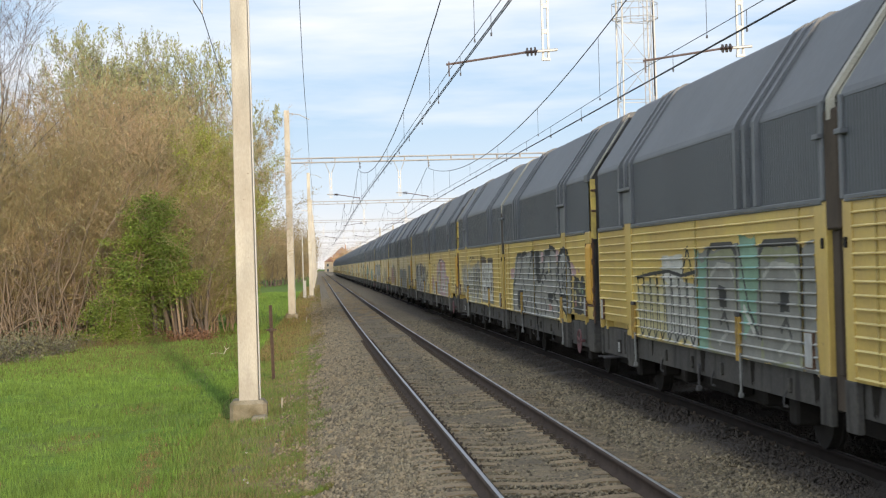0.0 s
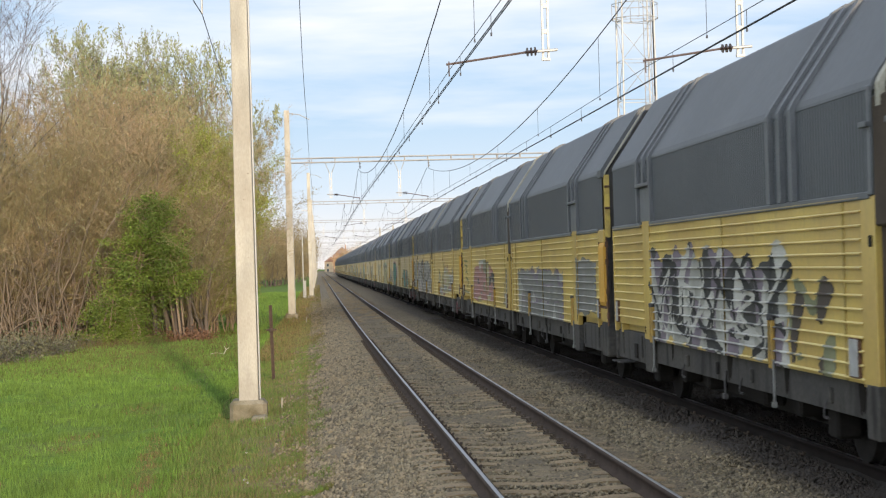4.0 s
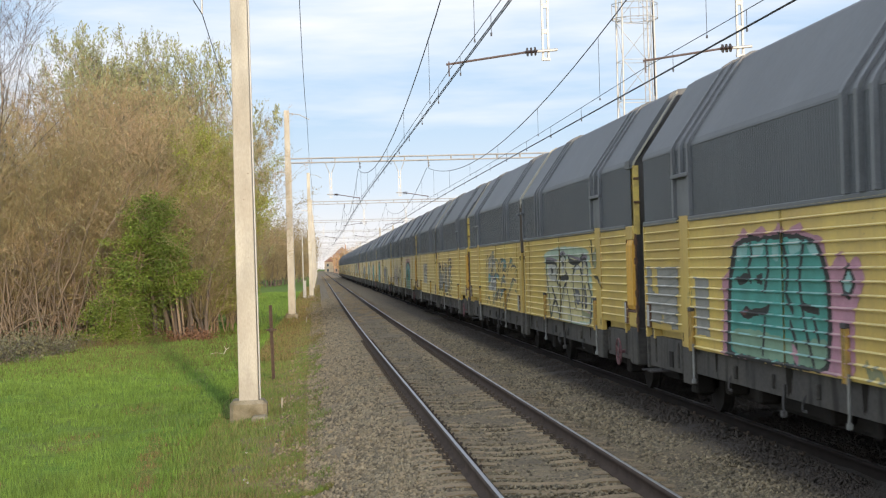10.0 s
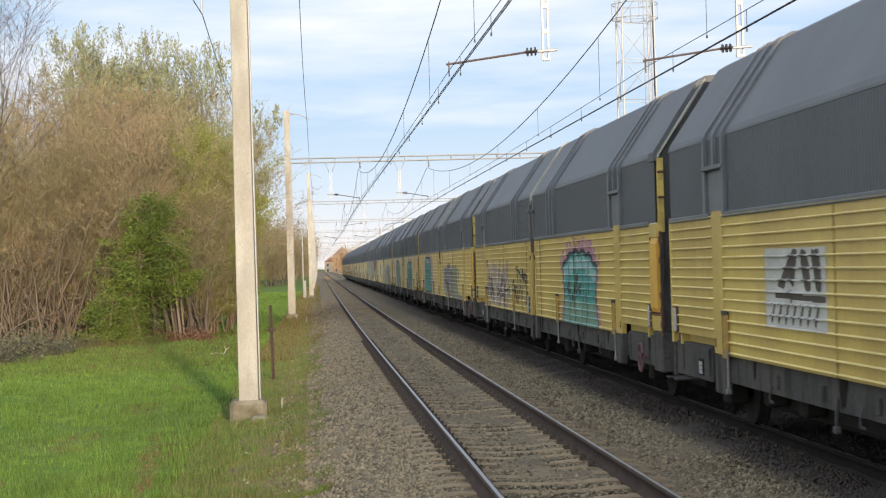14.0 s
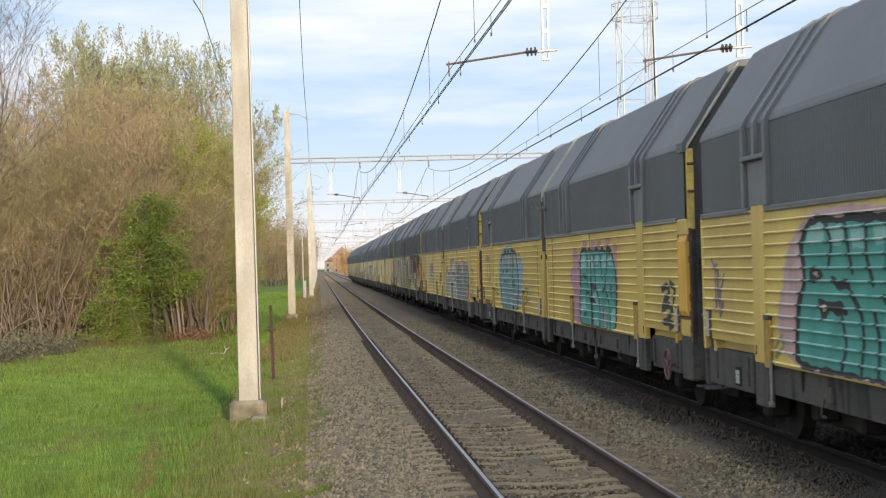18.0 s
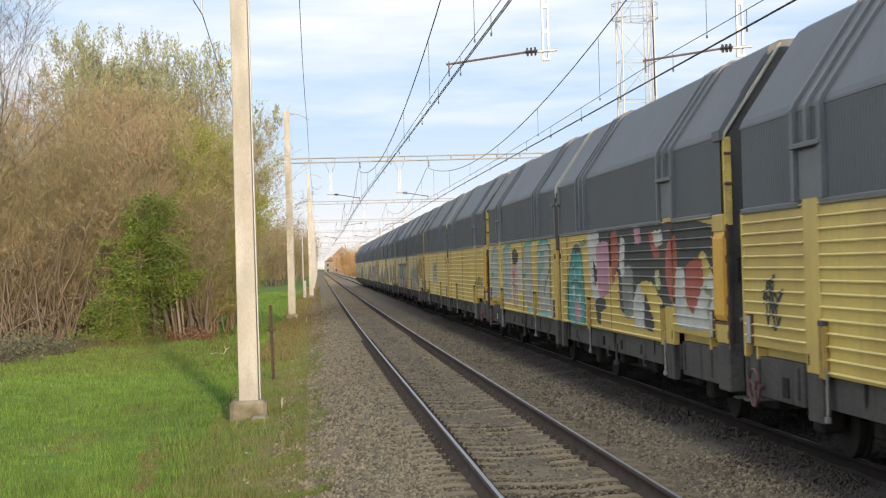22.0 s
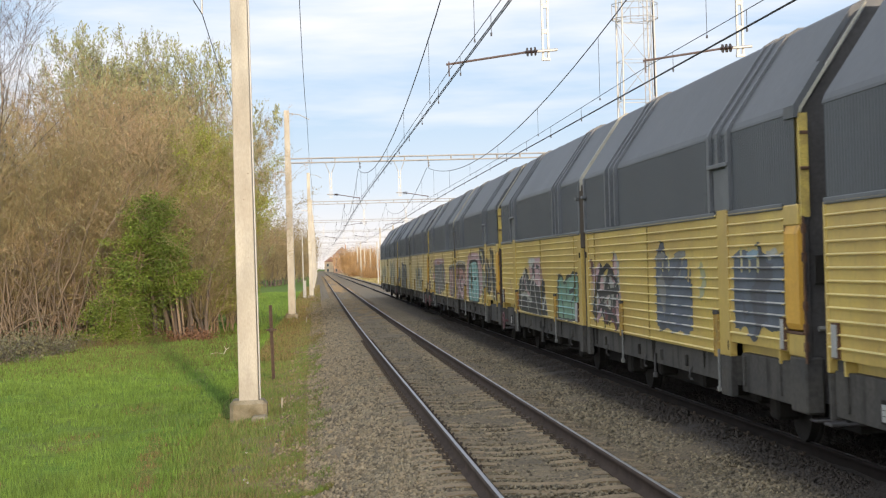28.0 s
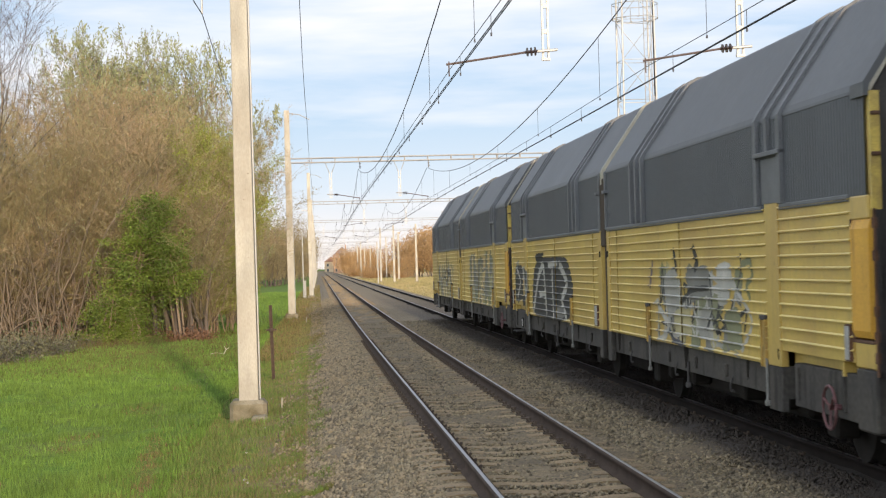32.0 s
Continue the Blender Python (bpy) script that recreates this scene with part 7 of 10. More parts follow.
    g.curve("slate", 0.025, 5.30, 1.80, 5.04, 2.02, 4.59, 2.18, 4.06, 2.15, 3.98, 2.04, 4.27, 1.85, 3.48, 2.00)
    g.curve("slate", 0.025, 3.27, 1.74, 2.92, 1.98, 2.36, 2.19, 2.08, 2.15, 2.01, 2.06, 2.38, 2.07); g.curve("slate", 0.022, 3.10, 1.85, 2.68, 2.07, 2.21, 2.20)
    g.curve("lagoon", 0.025, 2.53, 2.07, 2.29, 2.15, 2.09, 2.05); g.curve("slate", 0.025, 2.40, 1.89, 2.24, 1.99, 1.67, 2.01, 1.27, 1.93, 1.48, 1.86, 1.29, 1.79, 1.50, 1.71)
    g.curve("slate", 0.03, 2.95, 1.13, 2.68, 1.43, 2.36, 1.61, 1.92, 1.70, 1.44, 1.64, 1.41, 1.36); g.curve("wash", 0.05, 2.61, 1.43, 2.30, 1.54, 1.93, 1.62)
    g.curve("slate", 0.03, 3.62, 0.96, 3.26, 1.23, 2.76, 1.43); g.curve("grey", 0.025, 4.79, 1.38, 4.57, 1.61, 4.12, 1.68, 3.78, 1.61)
    g.curve("slate", 0.02, 5.49, 1.16, 5.57, 1.28, 4.97, 1.41, 4.57, 1.40); g.curve("grey", 0.03, 1.67, 1.42, 1.40, 1.39)
    g.done()
    g = paint(25, "pale letters with black outlines", -11.1, -3.4)
    g.poly("mist", -3.46, 2.23, -5.63, 2.37, -9.27, 2.29, -9.47, 1.70, -9.50, 1.13, -9.16, 0.96, -7.69, 0.92, -6.64, 0.95, -4.12, 0.98, -3.66, 2.06)
    g.poly("cream", -3.89, 2.09, -9.02, 2.13, -9.15, 1.70, -9.29, 1.47, -9.16, 1.01, -7.59, 0.97, -4.54, 0.97, -4.00, 1.24)
    g.poly("pale", -4.03, 2.01, -5.17, 2.03, -5.34, 1.86, -5.12, 1.66, -4.07, 1.75); g.curve("black", 0.05, -3.82, 2.12, -3.85, 1.75, -4.17, 1.39, -4.28, 0.95)
    g.curve("black", 0.045, -3.82, 2.07, -5.23, 2.05, -5.41, 1.89, -5.17, 1.73, -5.44, 1.61, -5.55, 1.51); g.curve("violet", 0.025, -3.82, 2.14, -4.68, 2.13, -5.37, 2.08)
    g.poly("black", -4.49, 1.94, -4.82, 1.95, -4.81, 1.85, -4.50, 1.78); g.curve("black", 0.05, -4.61, 1.55, -4.86, 1.41, -5.38, 1.17, -5.49, 0.96)
    g.curve("black", 0.045, -4.33, 0.96, -4.71, 1.24, -5.08, 1.35); g.curve("black", 0.045, -5.68, 1.77, -5.79, 2.17, -6.16, 2.24, -6.52, 2.13, -6.43, 1.86, -6.76, 1.77)
    g.poly("pale", -5.91, 2.14, -6.16, 2.19, -6.37, 2.10, -6.32, 1.86, -5.93, 1.84); g.poly("black", -5.60, 1.84, -5.93, 1.78, -6.77, 1.84, -6.75, 1.71, -5.80, 1.70)
    g.curve("violet", 0.02, -5.73, 2.20, -6.10, 2.26, -6.53, 2.19); g.poly("black", -6.06, 2.08, -6.25, 2.08, -6.24, 1.99, -6.05, 1.99)
    g.curve("black", 0.04, -5.65, 0.99, -5.81, 1.31, -6.20, 1.59, -6.52, 1.66); g.curve("grey", 0.03, -5.84, 1.03, -6.06, 1.35, -6.34, 1.53)
    g.curve("black", 0.04, -6.55, 1.57, -6.82, 1.34, -7.04, 0.94); g.curve("black", 0.03, -5.49, 1.73, -5.81, 1.58)
    g.curve("black", 0.05, -6.83, 2.16, -6.99, 2.07, -7.81, 2.03, -8.20, 2.08, -8.68, 2.16); g.curve("violet", 0.025, -6.89, 2.18, -7.62, 2.13, -8.22, 2.10)
    g.curve("black", 0.045, -7.62, 1.23, -7.36, 1.58, -7.33, 1.84, -7.70, 1.99, -8.18, 1.95, -8.42, 1.79, -8.43, 1.45, -8.30, 1.28)
    g.curve("pale", 0.04, -7.59, 1.87, -7.80, 1.96, -8.15, 1.94); g.poly("slate", -7.49, 1.59, -8.06, 1.55, -8.18, 1.30, -7.66, 1.28)
    g.poly("pale", -7.65, 1.48, -8.01, 1.47, -8.05, 1.38, -7.69, 1.36)
    g.curve("black", 0.05, -8.37, 1.07, -8.46, 1.50, -8.41, 1.90, -8.56, 2.06, -8.83, 2.12, -9.01, 2.00, -9.06, 1.67, -9.37, 1.50, -9.35, 1.22, -9.14, 0.98)
    g.curve("violet", 0.03, -8.48, 2.11, -8.75, 2.17, -9.02, 2.13); g.poly("black", -8.37, 2.10, -8.75, 2.15, -9.01, 2.05, -8.90, 1.94, -8.78, 2.05, -8.44, 1.97)
    g.curve("pale", 0.04, -8.50, 1.87, -8.60, 2.02, -8.80, 2.04); g.poly("slate", -8.59, 1.64, -8.76, 1.66, -8.87, 1.46, -8.89, 1.25, -8.64, 1.25)
    g.curve("black", 0.03, -8.59, 1.63, -8.66, 1.24, -8.89, 1.28, -8.81, 1.51, -8.70, 1.65); g.curve("rose", 0.035, -8.91, 1.18, -9.18, 1.15)
    g.curve("olive", 0.04, -8.29, 1.15, -9.17, 1.11); g.poly("olive", -9.62, 2.19, -10.07, 2.31, -10.08, 1.97, -9.79, 1.92, -9.61, 2.05)
    g.curve("char", 0.05, -9.48, 2.40, -9.51, 2.25, -9.62, 2.02); g.poly("char", -9.69, 1.82, -10.21, 1.81, -10.50, 1.64, -10.49, 1.60, -10.15, 1.75, -9.76, 1.76)
    g.curve("wash", 0.05, -6.65, 1.04, -6.89, 0.96)
    g.done()
    g = paint(26, "turquoise bubble graffiti edged in magenta", 1.4, 12.9)
    g.rect(10.64, 12.70, 1.18, 1.95, "silver", 1, 0.012); g.rect(10.70, 11.15, 1.12, 1.30, "silver", 4, 0.01); g.rect(12.02, 12.36, 1.62, 1.97, "bare", 2, 0.01); g.rect(11.95, 12.20, 1.58, 1.68, "bare", 3, 0.01)
    g.rect(12.48, 12.60, 1.10, 1.34, "bare", 5, 0.01); g.rect(11.62, 11.76, 1.10, 1.30, "bare", 6, 0.01); g.rect(10.60, 10.74, 1.10, 1.60, "bare", 7, 0.02)
    for z0, z1 in ((1.90, 1.80), (1.78, 1.64), (1.62, 1.46), (1.44, 1.36), (1.36, 1.22)):
        g.line([(10.66, z0), (11.5, z1 + 0.02), (11.95, z1)], "grey", 0.012)
    g.rect(8.94, 9.66, 1.12, 1.82, "silver", 8, 0.012); g.rect(9.86, 10.02, 1.34, 1.64, "olive", 9, 0.05); g.rect(9.90, 9.99, 1.36, 1.62, "bare", 10, 0.02)
    g.poly("pink", 8.34, 0.94, 8.16, 1.54, 8.30, 1.79, 7.81, 1.94, 7.68, 2.22, 7.38, 2.29, 7.18, 2.41, 6.92, 2.28, 6.46, 2.41, 6.13, 2.28, 5.74, 2.41, 5.49, 2.30, 5.02, 2.41, 4.82, 2.28, 4.24, 2.23, 4.10, 1.93, 3.70, 2.11, 3.53, 1.99, 3.22, 2.05, 3.05, 1.82, 3.39, 1.56, 3.38, 0.96, 4.13, 0.95, 8.24, 0.92)
    g.poly("black", 8.11, 0.99, 7.97, 1.79, 7.64, 2.22, 6.91, 2.30, 6.22, 2.27, 5.57, 2.30, 4.82, 2.26, 4.33, 2.15, 4.07, 1.86, 4.04, 1.39, 4.16, 0.94, 6.03, 0.93, 8.04, 0.92)
    g.poly("teal", 7.92, 1.01, 7.82, 1.74, 7.49, 2.15, 6.92, 2.23, 5.57, 2.24, 4.83, 2.22, 4.44, 2.12, 4.20, 1.84, 4.17, 1.38, 4.29, 0.98, 6.03, 0.98, 7.83, 0.97)
    g.poly("mint", 7.90, 1.23, 7.03, 1.28, 5.37, 1.21, 4.20, 1.28, 4.29, 0.98, 6.03, 0.98, 7.83, 0.97); g.poly("aqua", 7.53, 2.17, 7.01, 2.22, 7.13, 2.05, 7.55, 2.02)
    g.poly("aqua", 6.82, 2.21, 6.31, 2.21, 6.44, 2.08, 6.84, 2.04); g.poly("aqua", 6.06, 2.20, 5.73, 2.21, 5.82, 1.99, 6.04, 2.03)
    g.poly("aqua", 5.48, 2.21, 5.03, 2.23, 4.95, 2.13, 5.34, 2.05); g.poly("aqua", 4.80, 2.18, 4.55, 2.17, 4.34, 2.05, 4.67, 2.07)
    g.curve("black", 0.038, 6.92, 2.21, 6.87, 2.07, 7.05, 1.94, 6.94, 1.80); g.curve("black", 0.042, 6.26, 2.20, 6.19, 1.94, 6.37, 1.71)
    g.curve("black", 0.042, 5.65, 2.20, 5.45, 1.94, 5.57, 1.68, 5.34, 1.51); g.curve("black", 0.042, 4.90, 2.19, 5.08, 1.85, 5.01, 1.56, 4.48, 1.53)
    g.poly("black", 7.57, 1.84, 7.14, 1.90, 6.97, 1.84, 7.26, 1.74, 7.50, 1.76); g.poly("black", 6.70, 1.87, 6.43, 1.88, 6.46, 1.75, 6.69, 1.77)
    g.poly("black", 7.46, 1.45, 7.19, 1.52, 7.01, 1.49, 6.47, 1.51, 6.19, 1.58, 6.26, 1.45, 6.75, 1.42, 7.21, 1.37)
    g.poly("maroon", 7.38, 1.45, 7.19, 1.49, 7.05, 1.47, 7.20, 1.41); g.curve("black", 0.038, 6.40, 1.39, 6.53, 1.03); g.curve("black", 0.038, 5.43, 1.38, 5.23, 1.18, 5.32, 0.96)
    g.curve("black", 0.038, 5.01, 1.56, 4.89, 1.32, 4.67, 1.00); g.curve("black", 0.035, 4.62, 1.45, 4.48, 1.25); g.poly("pink", 5.41, 1.20, 5.16, 1.10, 5.22, 0.95, 5.36, 1.04)
    g.poly("black", 3.75, 1.80, 3.53, 2.00, 3.30, 1.82, 3.49, 1.64, 3.70, 1.70); g.poly("aqua", 3.67, 1.81, 3.51, 1.93, 3.40, 1.81, 3.52, 1.71, 3.64, 1.73)
    g.curve("olive", 0.044, 3.08, 1.09, 2.98, 0.98, 2.80, 1.07, 2.65, 0.97)
    g.done()
    g = paint(27, "turquoise and red block letters", -9.1, -3.0)
    g.poly("char", -4.11, 1.88, -4.97, 1.89, -5.86, 1.86, -6.40, 0.97, -4.10, 0.96); g.poly("teal", -4.22, 1.83, -4.91, 1.84, -5.97, 1.81, -6.27, 0.98, -4.20, 1.00)
    g.poly("aqua", -4.31, 1.78, -4.77, 1.81, -4.77, 1.05, -4.35, 1.04); g.curve("char", 0.035, -4.91, 1.81, -4.95, 1.04)
    g.poly("white", -6.18, 1.83, -7.19, 1.81, -7.02, 0.95, -6.30, 0.94); g.poly("red", -6.29, 1.81, -6.82, 1.80, -7.02, 0.95, -6.40, 0.94)
    g.curve("char", 0.032, -6.30, 1.84, -6.83, 1.82); g.poly("char", -7.03, 1.85, -7.85, 1.86, -8.13, 1.76, -8.13, 1.50, -8.00, 1.06, -7.23, 0.96, -6.95, 1.01)
    g.poly("teal", -7.11, 1.81, -7.81, 1.82, -8.04, 1.72, -8.00, 1.52, -7.15, 1.48)
    g.poly("teal", -7.14, 1.43, -8.03, 1.45, -7.93, 1.19, -7.83, 0.96, -7.37, 0.96, -7.14, 1.06); g.poly("aqua", -7.22, 1.80, -7.59, 1.81, -7.65, 1.62, -7.23, 1.57)
    g.curve("red", 0.035, -5.17, 1.45, -5.53, 1.24); g.poly("aqua", -3.11, 1.59, -3.94, 1.59, -3.88, 1.45, -3.16, 1.44)
    g.poly("grey", -3.19, 1.66, -3.91, 1.68, -4.00, 1.61, -3.24, 1.59); g.curve("char", 0.035, -4.05, 1.67, -3.30, 1.66, -3.01, 1.49, -3.05, 1.21, -3.43, 1.11)
    g.poly("aqua", -8.10, 1.21, -8.58, 1.32, -8.81, 1.22, -8.40, 1.09); g.curve("char", 0.035, -8.01, 1.10, -8.42, 1.29, -9.01, 1.22, -9.08, 1.44, -8.88, 1.62)
    g.curve("pale", 0.035, -8.10, 1.26, -8.57, 1.26, -8.94, 1.25)
    g.done()
    g = paint(28, "white, pink and grey collage graffiti over the whole side", 0.4, 12.8)
    g.camo(1.6, 12.6, 0.87, 2.2, ("pale", "sand", "rose", "white", "silver", "brown"), 6, f=2.6, w=0.10); g.scrawl(3, 12.3, 0.95, 2.0, 8, "white", 0.03, 11)
    g.poly("white", 8.77, 2.15, 8.07, 2.19, 7.65, 1.78, 8.15, 1.22, 8.75, 1.41); g.poly("white", 6.26, 2.08, 5.74, 1.94, 5.88, 1.29, 6.35, 1.32)
    g.poly("white", 4.41, 2.10, 3.88, 2.28, 3.42, 2.09, 3.54, 1.53, 4.19, 1.39); g.poly("white", 2.30, 2.08, 1.83, 2.24, 1.70, 1.93, 1.91, 1.39, 2.29, 1.49)
    g.poly("pale", 12.37, 2.18, 11.13, 2.23, 10.63, 1.76, 11.58, 1.22, 12.67, 1.31); g.poly("char", 7.37, 1.79, 6.86, 1.84, 6.70, 1.55, 6.79, 1.17, 7.10, 1.54)
    g.poly("char", 5.53, 2.18, 4.41, 2.19, 4.58, 2.02, 5.47, 2.03); g.poly("char", 2.86, 2.23, 2.40, 2.25, 2.47, 2.11, 2.83, 2.13)
    g.poly("char", 2.81, 1.97, 2.30, 2.05, 2.38, 1.79, 2.58, 1.59, 2.88, 1.63); g.poly("char", 7.26, 2.22, 6.91, 2.27, 6.71, 2.10, 7.14, 1.97)
    g.poly("char", 6.61, 2.34, 6.13, 2.36, 6.25, 2.19, 6.66, 2.22); g.poly("char", 9.98, 2.52, 9.26, 2.51, 9.28, 2.35, 9.95, 2.34)
    g.poly("char", 3.70, 2.06, 3.39, 2.09, 3.38, 1.93, 3.64, 1.89); g.poly("rose", 9.39, 2.10, 8.89, 2.15, 8.70, 1.78, 9.32, 1.66)
    g.poly("rose", 5.68, 1.66, 5.08, 1.76, 4.96, 1.41, 5.54, 1.35); g.poly("mint", 8.38, 1.57, 8.02, 1.58, 8.08, 1.46, 8.35, 1.47)
    g.curve("grey", 0.035, 9.02, 2.04, 8.53, 2.20, 8.10, 1.99); g.curve("grey", 0.038, 6.07, 2.12, 5.89, 1.80, 6.08, 1.29)
    g.curve("grey", 0.038, 4.89, 1.98, 4.62, 1.59, 4.81, 1.29); g.curve("grey", 0.035, 3.36, 1.97, 3.34, 1.54, 3.17, 1.27)
    g.curve("white", 0.052, 7.34, 1.24, 6.33, 1.47, 5.46, 1.31); g.curve("white", 0.052, 4.51, 1.21, 3.76, 1.41, 3.10, 1.31, 2.36, 1.45)
    g.poly("char", 12.75, 2.28, 12.19, 2.30, 12.19, 2.13, 12.71, 2.11); g.poly("char", 12.70, 1.75, 12.11, 1.81, 12.20, 1.63, 12.65, 1.65)
    g.poly("pale", 5.96, 2.17, 5.03, 2.13, 3.91, 2.18, 3.09, 2.12, 2.11, 2.18, 1.39, 2.05, 1.47, 1.62, 1.63, 1.18, 4.32, 1.11, 6.18, 1.06)
    g.poly("grey", 5.49, 2.17, 4.46, 2.17, 4.54, 2.08, 5.38, 2.09); g.poly("grey", 3.13, 2.17, 2.97, 2.26, 2.59, 2.18, 2.51, 2.08, 3.00, 2.09)
    g.poly("grey", 2.34, 1.93, 1.59, 1.94, 1.58, 1.80, 2.36, 1.83); g.poly("grey", 1.32, 1.94, 0.49, 1.94, 0.65, 1.81, 1.05, 1.75, 1.35, 1.77)
    g.poly("grey", 1.51, 1.58, 0.69, 1.57, 0.40, 1.48, 0.48, 1.27, 0.80, 1.19, 1.52, 1.28); g.curve("char", 0.02, 5.85, 2.14, 5.81, 1.71, 6.02, 1.25)
    g.curve("char", 0.022, 5.27, 2.06, 5.23, 1.68, 5.55, 1.22); g.curve("char", 0.02, 4.47, 2.09, 4.66, 1.69, 4.35, 1.55)
    g.curve("char", 0.022, 3.93, 2.09, 4.12, 1.66, 3.74, 1.39, 3.89, 1.12); g.curve("char", 0.025, 3.11, 2.06, 2.97, 1.67, 2.79, 1.60, 2.46, 1.80, 2.51, 2.05)
    g.curve("char", 0.02, 1.83, 2.17, 1.41, 1.93, 1.47, 1.59); g.curve("white", 0.03, 4.81, 2.06, 4.94, 1.65, 4.85, 1.27)
    g.curve("white", 0.03, 3.41, 2.06, 3.38, 1.66, 3.26, 1.21); g.curve("white", 0.03, 1.67, 2.02, 1.53, 1.80, 1.75, 1.55); g.curve("white", 0.03, 2.41, 1.54, 2.37, 1.23)
    g.curve("char", 0.02, 2.08, 1.80, 1.95, 1.49, 2.09, 1.17); g.scrawl(0.7, 6.2, 0.95, 2.15, 9, "brown", 0.034, 31); g.scrawl(6.0, 12.4, 0.95, 2.15, 9, "brown", 0.034, 32)
    g.done()
    g = paint(29, "pink and white outlined graffiti", -10.4, -3.2)
    g.poly("white", -3.47, 1.61, -3.65, 1.77, -3.96, 1.77, -4.15, 1.62, -4.02, 1.44, -3.53, 1.44); g.curve("char", 0.03, -3.39, 1.57, -3.57, 1.76, -3.89, 1.82, -4.21, 1.68, -4.10, 1.44)
    g.curve("char", 0.02, -3.20, 1.92, -3.35, 1.84); g.curve("char", 0.02, -3.75, 1.92, -3.58, 1.83); g.poly("pale", -3.66, 1.19, -4.20, 1.31, -4.79, 1.16, -5.31, 0.99, -3.86, 0.97)
    g.poly("sand", -4.82, 1.64, -5.46, 1.72, -6.07, 1.84, -6.73, 1.93, -7.35, 1.95, -7.91, 1.80, -8.44, 1.69, -8.75, 1.76, -9.17, 1.77, -9.83, 1.67, -9.81, 1.45, -9.72, 1.19, -7.75, 1.12, -4.72, 0.92)
    g.poly("silver", -8.62, 1.32, -9.73, 1.33, -9.72, 1.18, -7.75, 1.12, -7.85, 1.25); g.poly("salmon", -4.76, 1.17, -5.08, 1.21, -5.25, 1.09, -4.95, 1.00, -4.74, 1.02)
    g.poly("white", -5.07, 1.13, -5.49, 0.97, -4.73, 0.96); g.poly("salmon", -8.37, 1.38, -8.92, 1.34, -8.94, 1.23, -8.39, 1.24)
    g.poly("salmon", -9.41, 1.39, -9.74, 1.39, -9.74, 1.33, -9.47, 1.33); g.poly("salmon", -5.78, 1.06, -6.28, 1.06, -6.25, 0.97, -5.76, 0.95)
    g.poly("silver", -5.61, 1.33, -6.66, 1.32, -7.37, 1.30, -7.27, 1.16, -6.27, 1.14, -5.69, 1.15)
    g.poly("grey", -8.74, 1.68, -9.17, 1.69, -9.32, 1.36, -8.78, 1.37, -8.53, 1.48)
    g.poly("silver", -9.16, 1.68, -9.47, 1.67, -9.56, 1.59, -9.95, 1.58, -9.99, 1.45, -9.44, 1.42, -9.29, 1.57)
    g.poly("char", -9.47, 1.70, -9.91, 1.67, -9.90, 1.59, -9.64, 1.61)
    g.poly("white", -9.86, 1.91, -10.08, 1.95, -10.18, 1.84, -10.10, 1.71, -10.28, 1.68, -10.23, 1.49, -10.07, 1.47, -9.92, 1.60, -9.88, 1.78)
    g.curve("char", 0.03, -9.87, 1.72, -9.85, 1.85, -9.94, 1.95, -10.12, 1.96, -10.20, 1.86, -10.41, 1.73, -10.33, 1.55, -10.07, 1.47, -9.95, 1.54, -9.99, 1.67)
    g.curve("brown", 0.02, -10.09, 1.67, -10.16, 1.78, -10.25, 1.78); g.poly("white", -10.04, 1.38, -10.23, 1.28, -10.29, 1.16, -10.13, 1.15)
    g.curve("char", 0.03, -10.09, 1.40, -10.29, 1.25, -10.35, 1.16); g.curve("salmon", 0.03, -4.88, 2.08, -5.11, 2.23, -5.38, 2.29, -5.63, 2.25, -5.70, 2.20)
    g.curve("grey", 0.018, -5.70, 2.20, -5.90, 2.00, -5.98, 1.77); g.curve("salmon", 0.03, -6.40, 2.17, -6.23, 1.95, -6.05, 1.66, -5.92, 1.45, -5.61, 1.33)
    g.curve("grey", 0.018, -6.34, 2.06, -6.60, 1.95, -6.72, 1.77); g.poly("silver", -6.28, 1.97, -6.69, 1.95, -6.71, 1.75, -6.16, 1.77)
    g.poly("white", -6.86, 1.99, -7.06, 1.97, -7.01, 1.75, -6.81, 1.77); g.curve("char", 0.018, -6.92, 2.01, -6.77, 1.84, -6.70, 1.67)
    g.curve("salmon", 0.025, -7.20, 2.16, -7.14, 1.99, -6.98, 1.76, -6.92, 1.58, -6.57, 1.36); g.poly("rose", -6.49, 1.55, -6.79, 1.62, -6.70, 1.47, -6.49, 1.40)
    g.curve("brown", 0.022, -7.41, 2.05, -7.43, 1.89, -7.37, 1.76, -7.47, 1.57); g.poly("salmon", -7.57, 2.07, -7.86, 2.07, -7.94, 1.95, -7.68, 1.94)
    g.poly("white", -7.58, 1.94, -7.77, 1.98, -7.85, 1.85, -7.59, 1.82); g.curve("salmon", 0.025, -7.93, 1.95, -8.03, 1.83, -8.26, 1.80, -8.43, 1.93, -8.52, 2.04)
    g.curve("brown", 0.02, -8.46, 1.85, -8.52, 1.71, -8.35, 1.57); g.curve("salmon", 0.028, -8.60, 1.73, -8.68, 1.81, -8.89, 1.79, -8.97, 1.73)
    g.curve("char", 0.018, -9.11, 1.85, -9.19, 1.91, -9.33, 1.93, -9.51, 1.87); g.poly("char", -9.09, 1.81, -9.32, 1.83, -9.50, 1.74, -9.31, 1.72)
    g.poly("white", -8.65, 1.69, -8.90, 1.71, -8.81, 1.58, -8.57, 1.51); g.curve("char", 0.025, -8.74, 1.67, -8.68, 1.54, -8.49, 1.45)
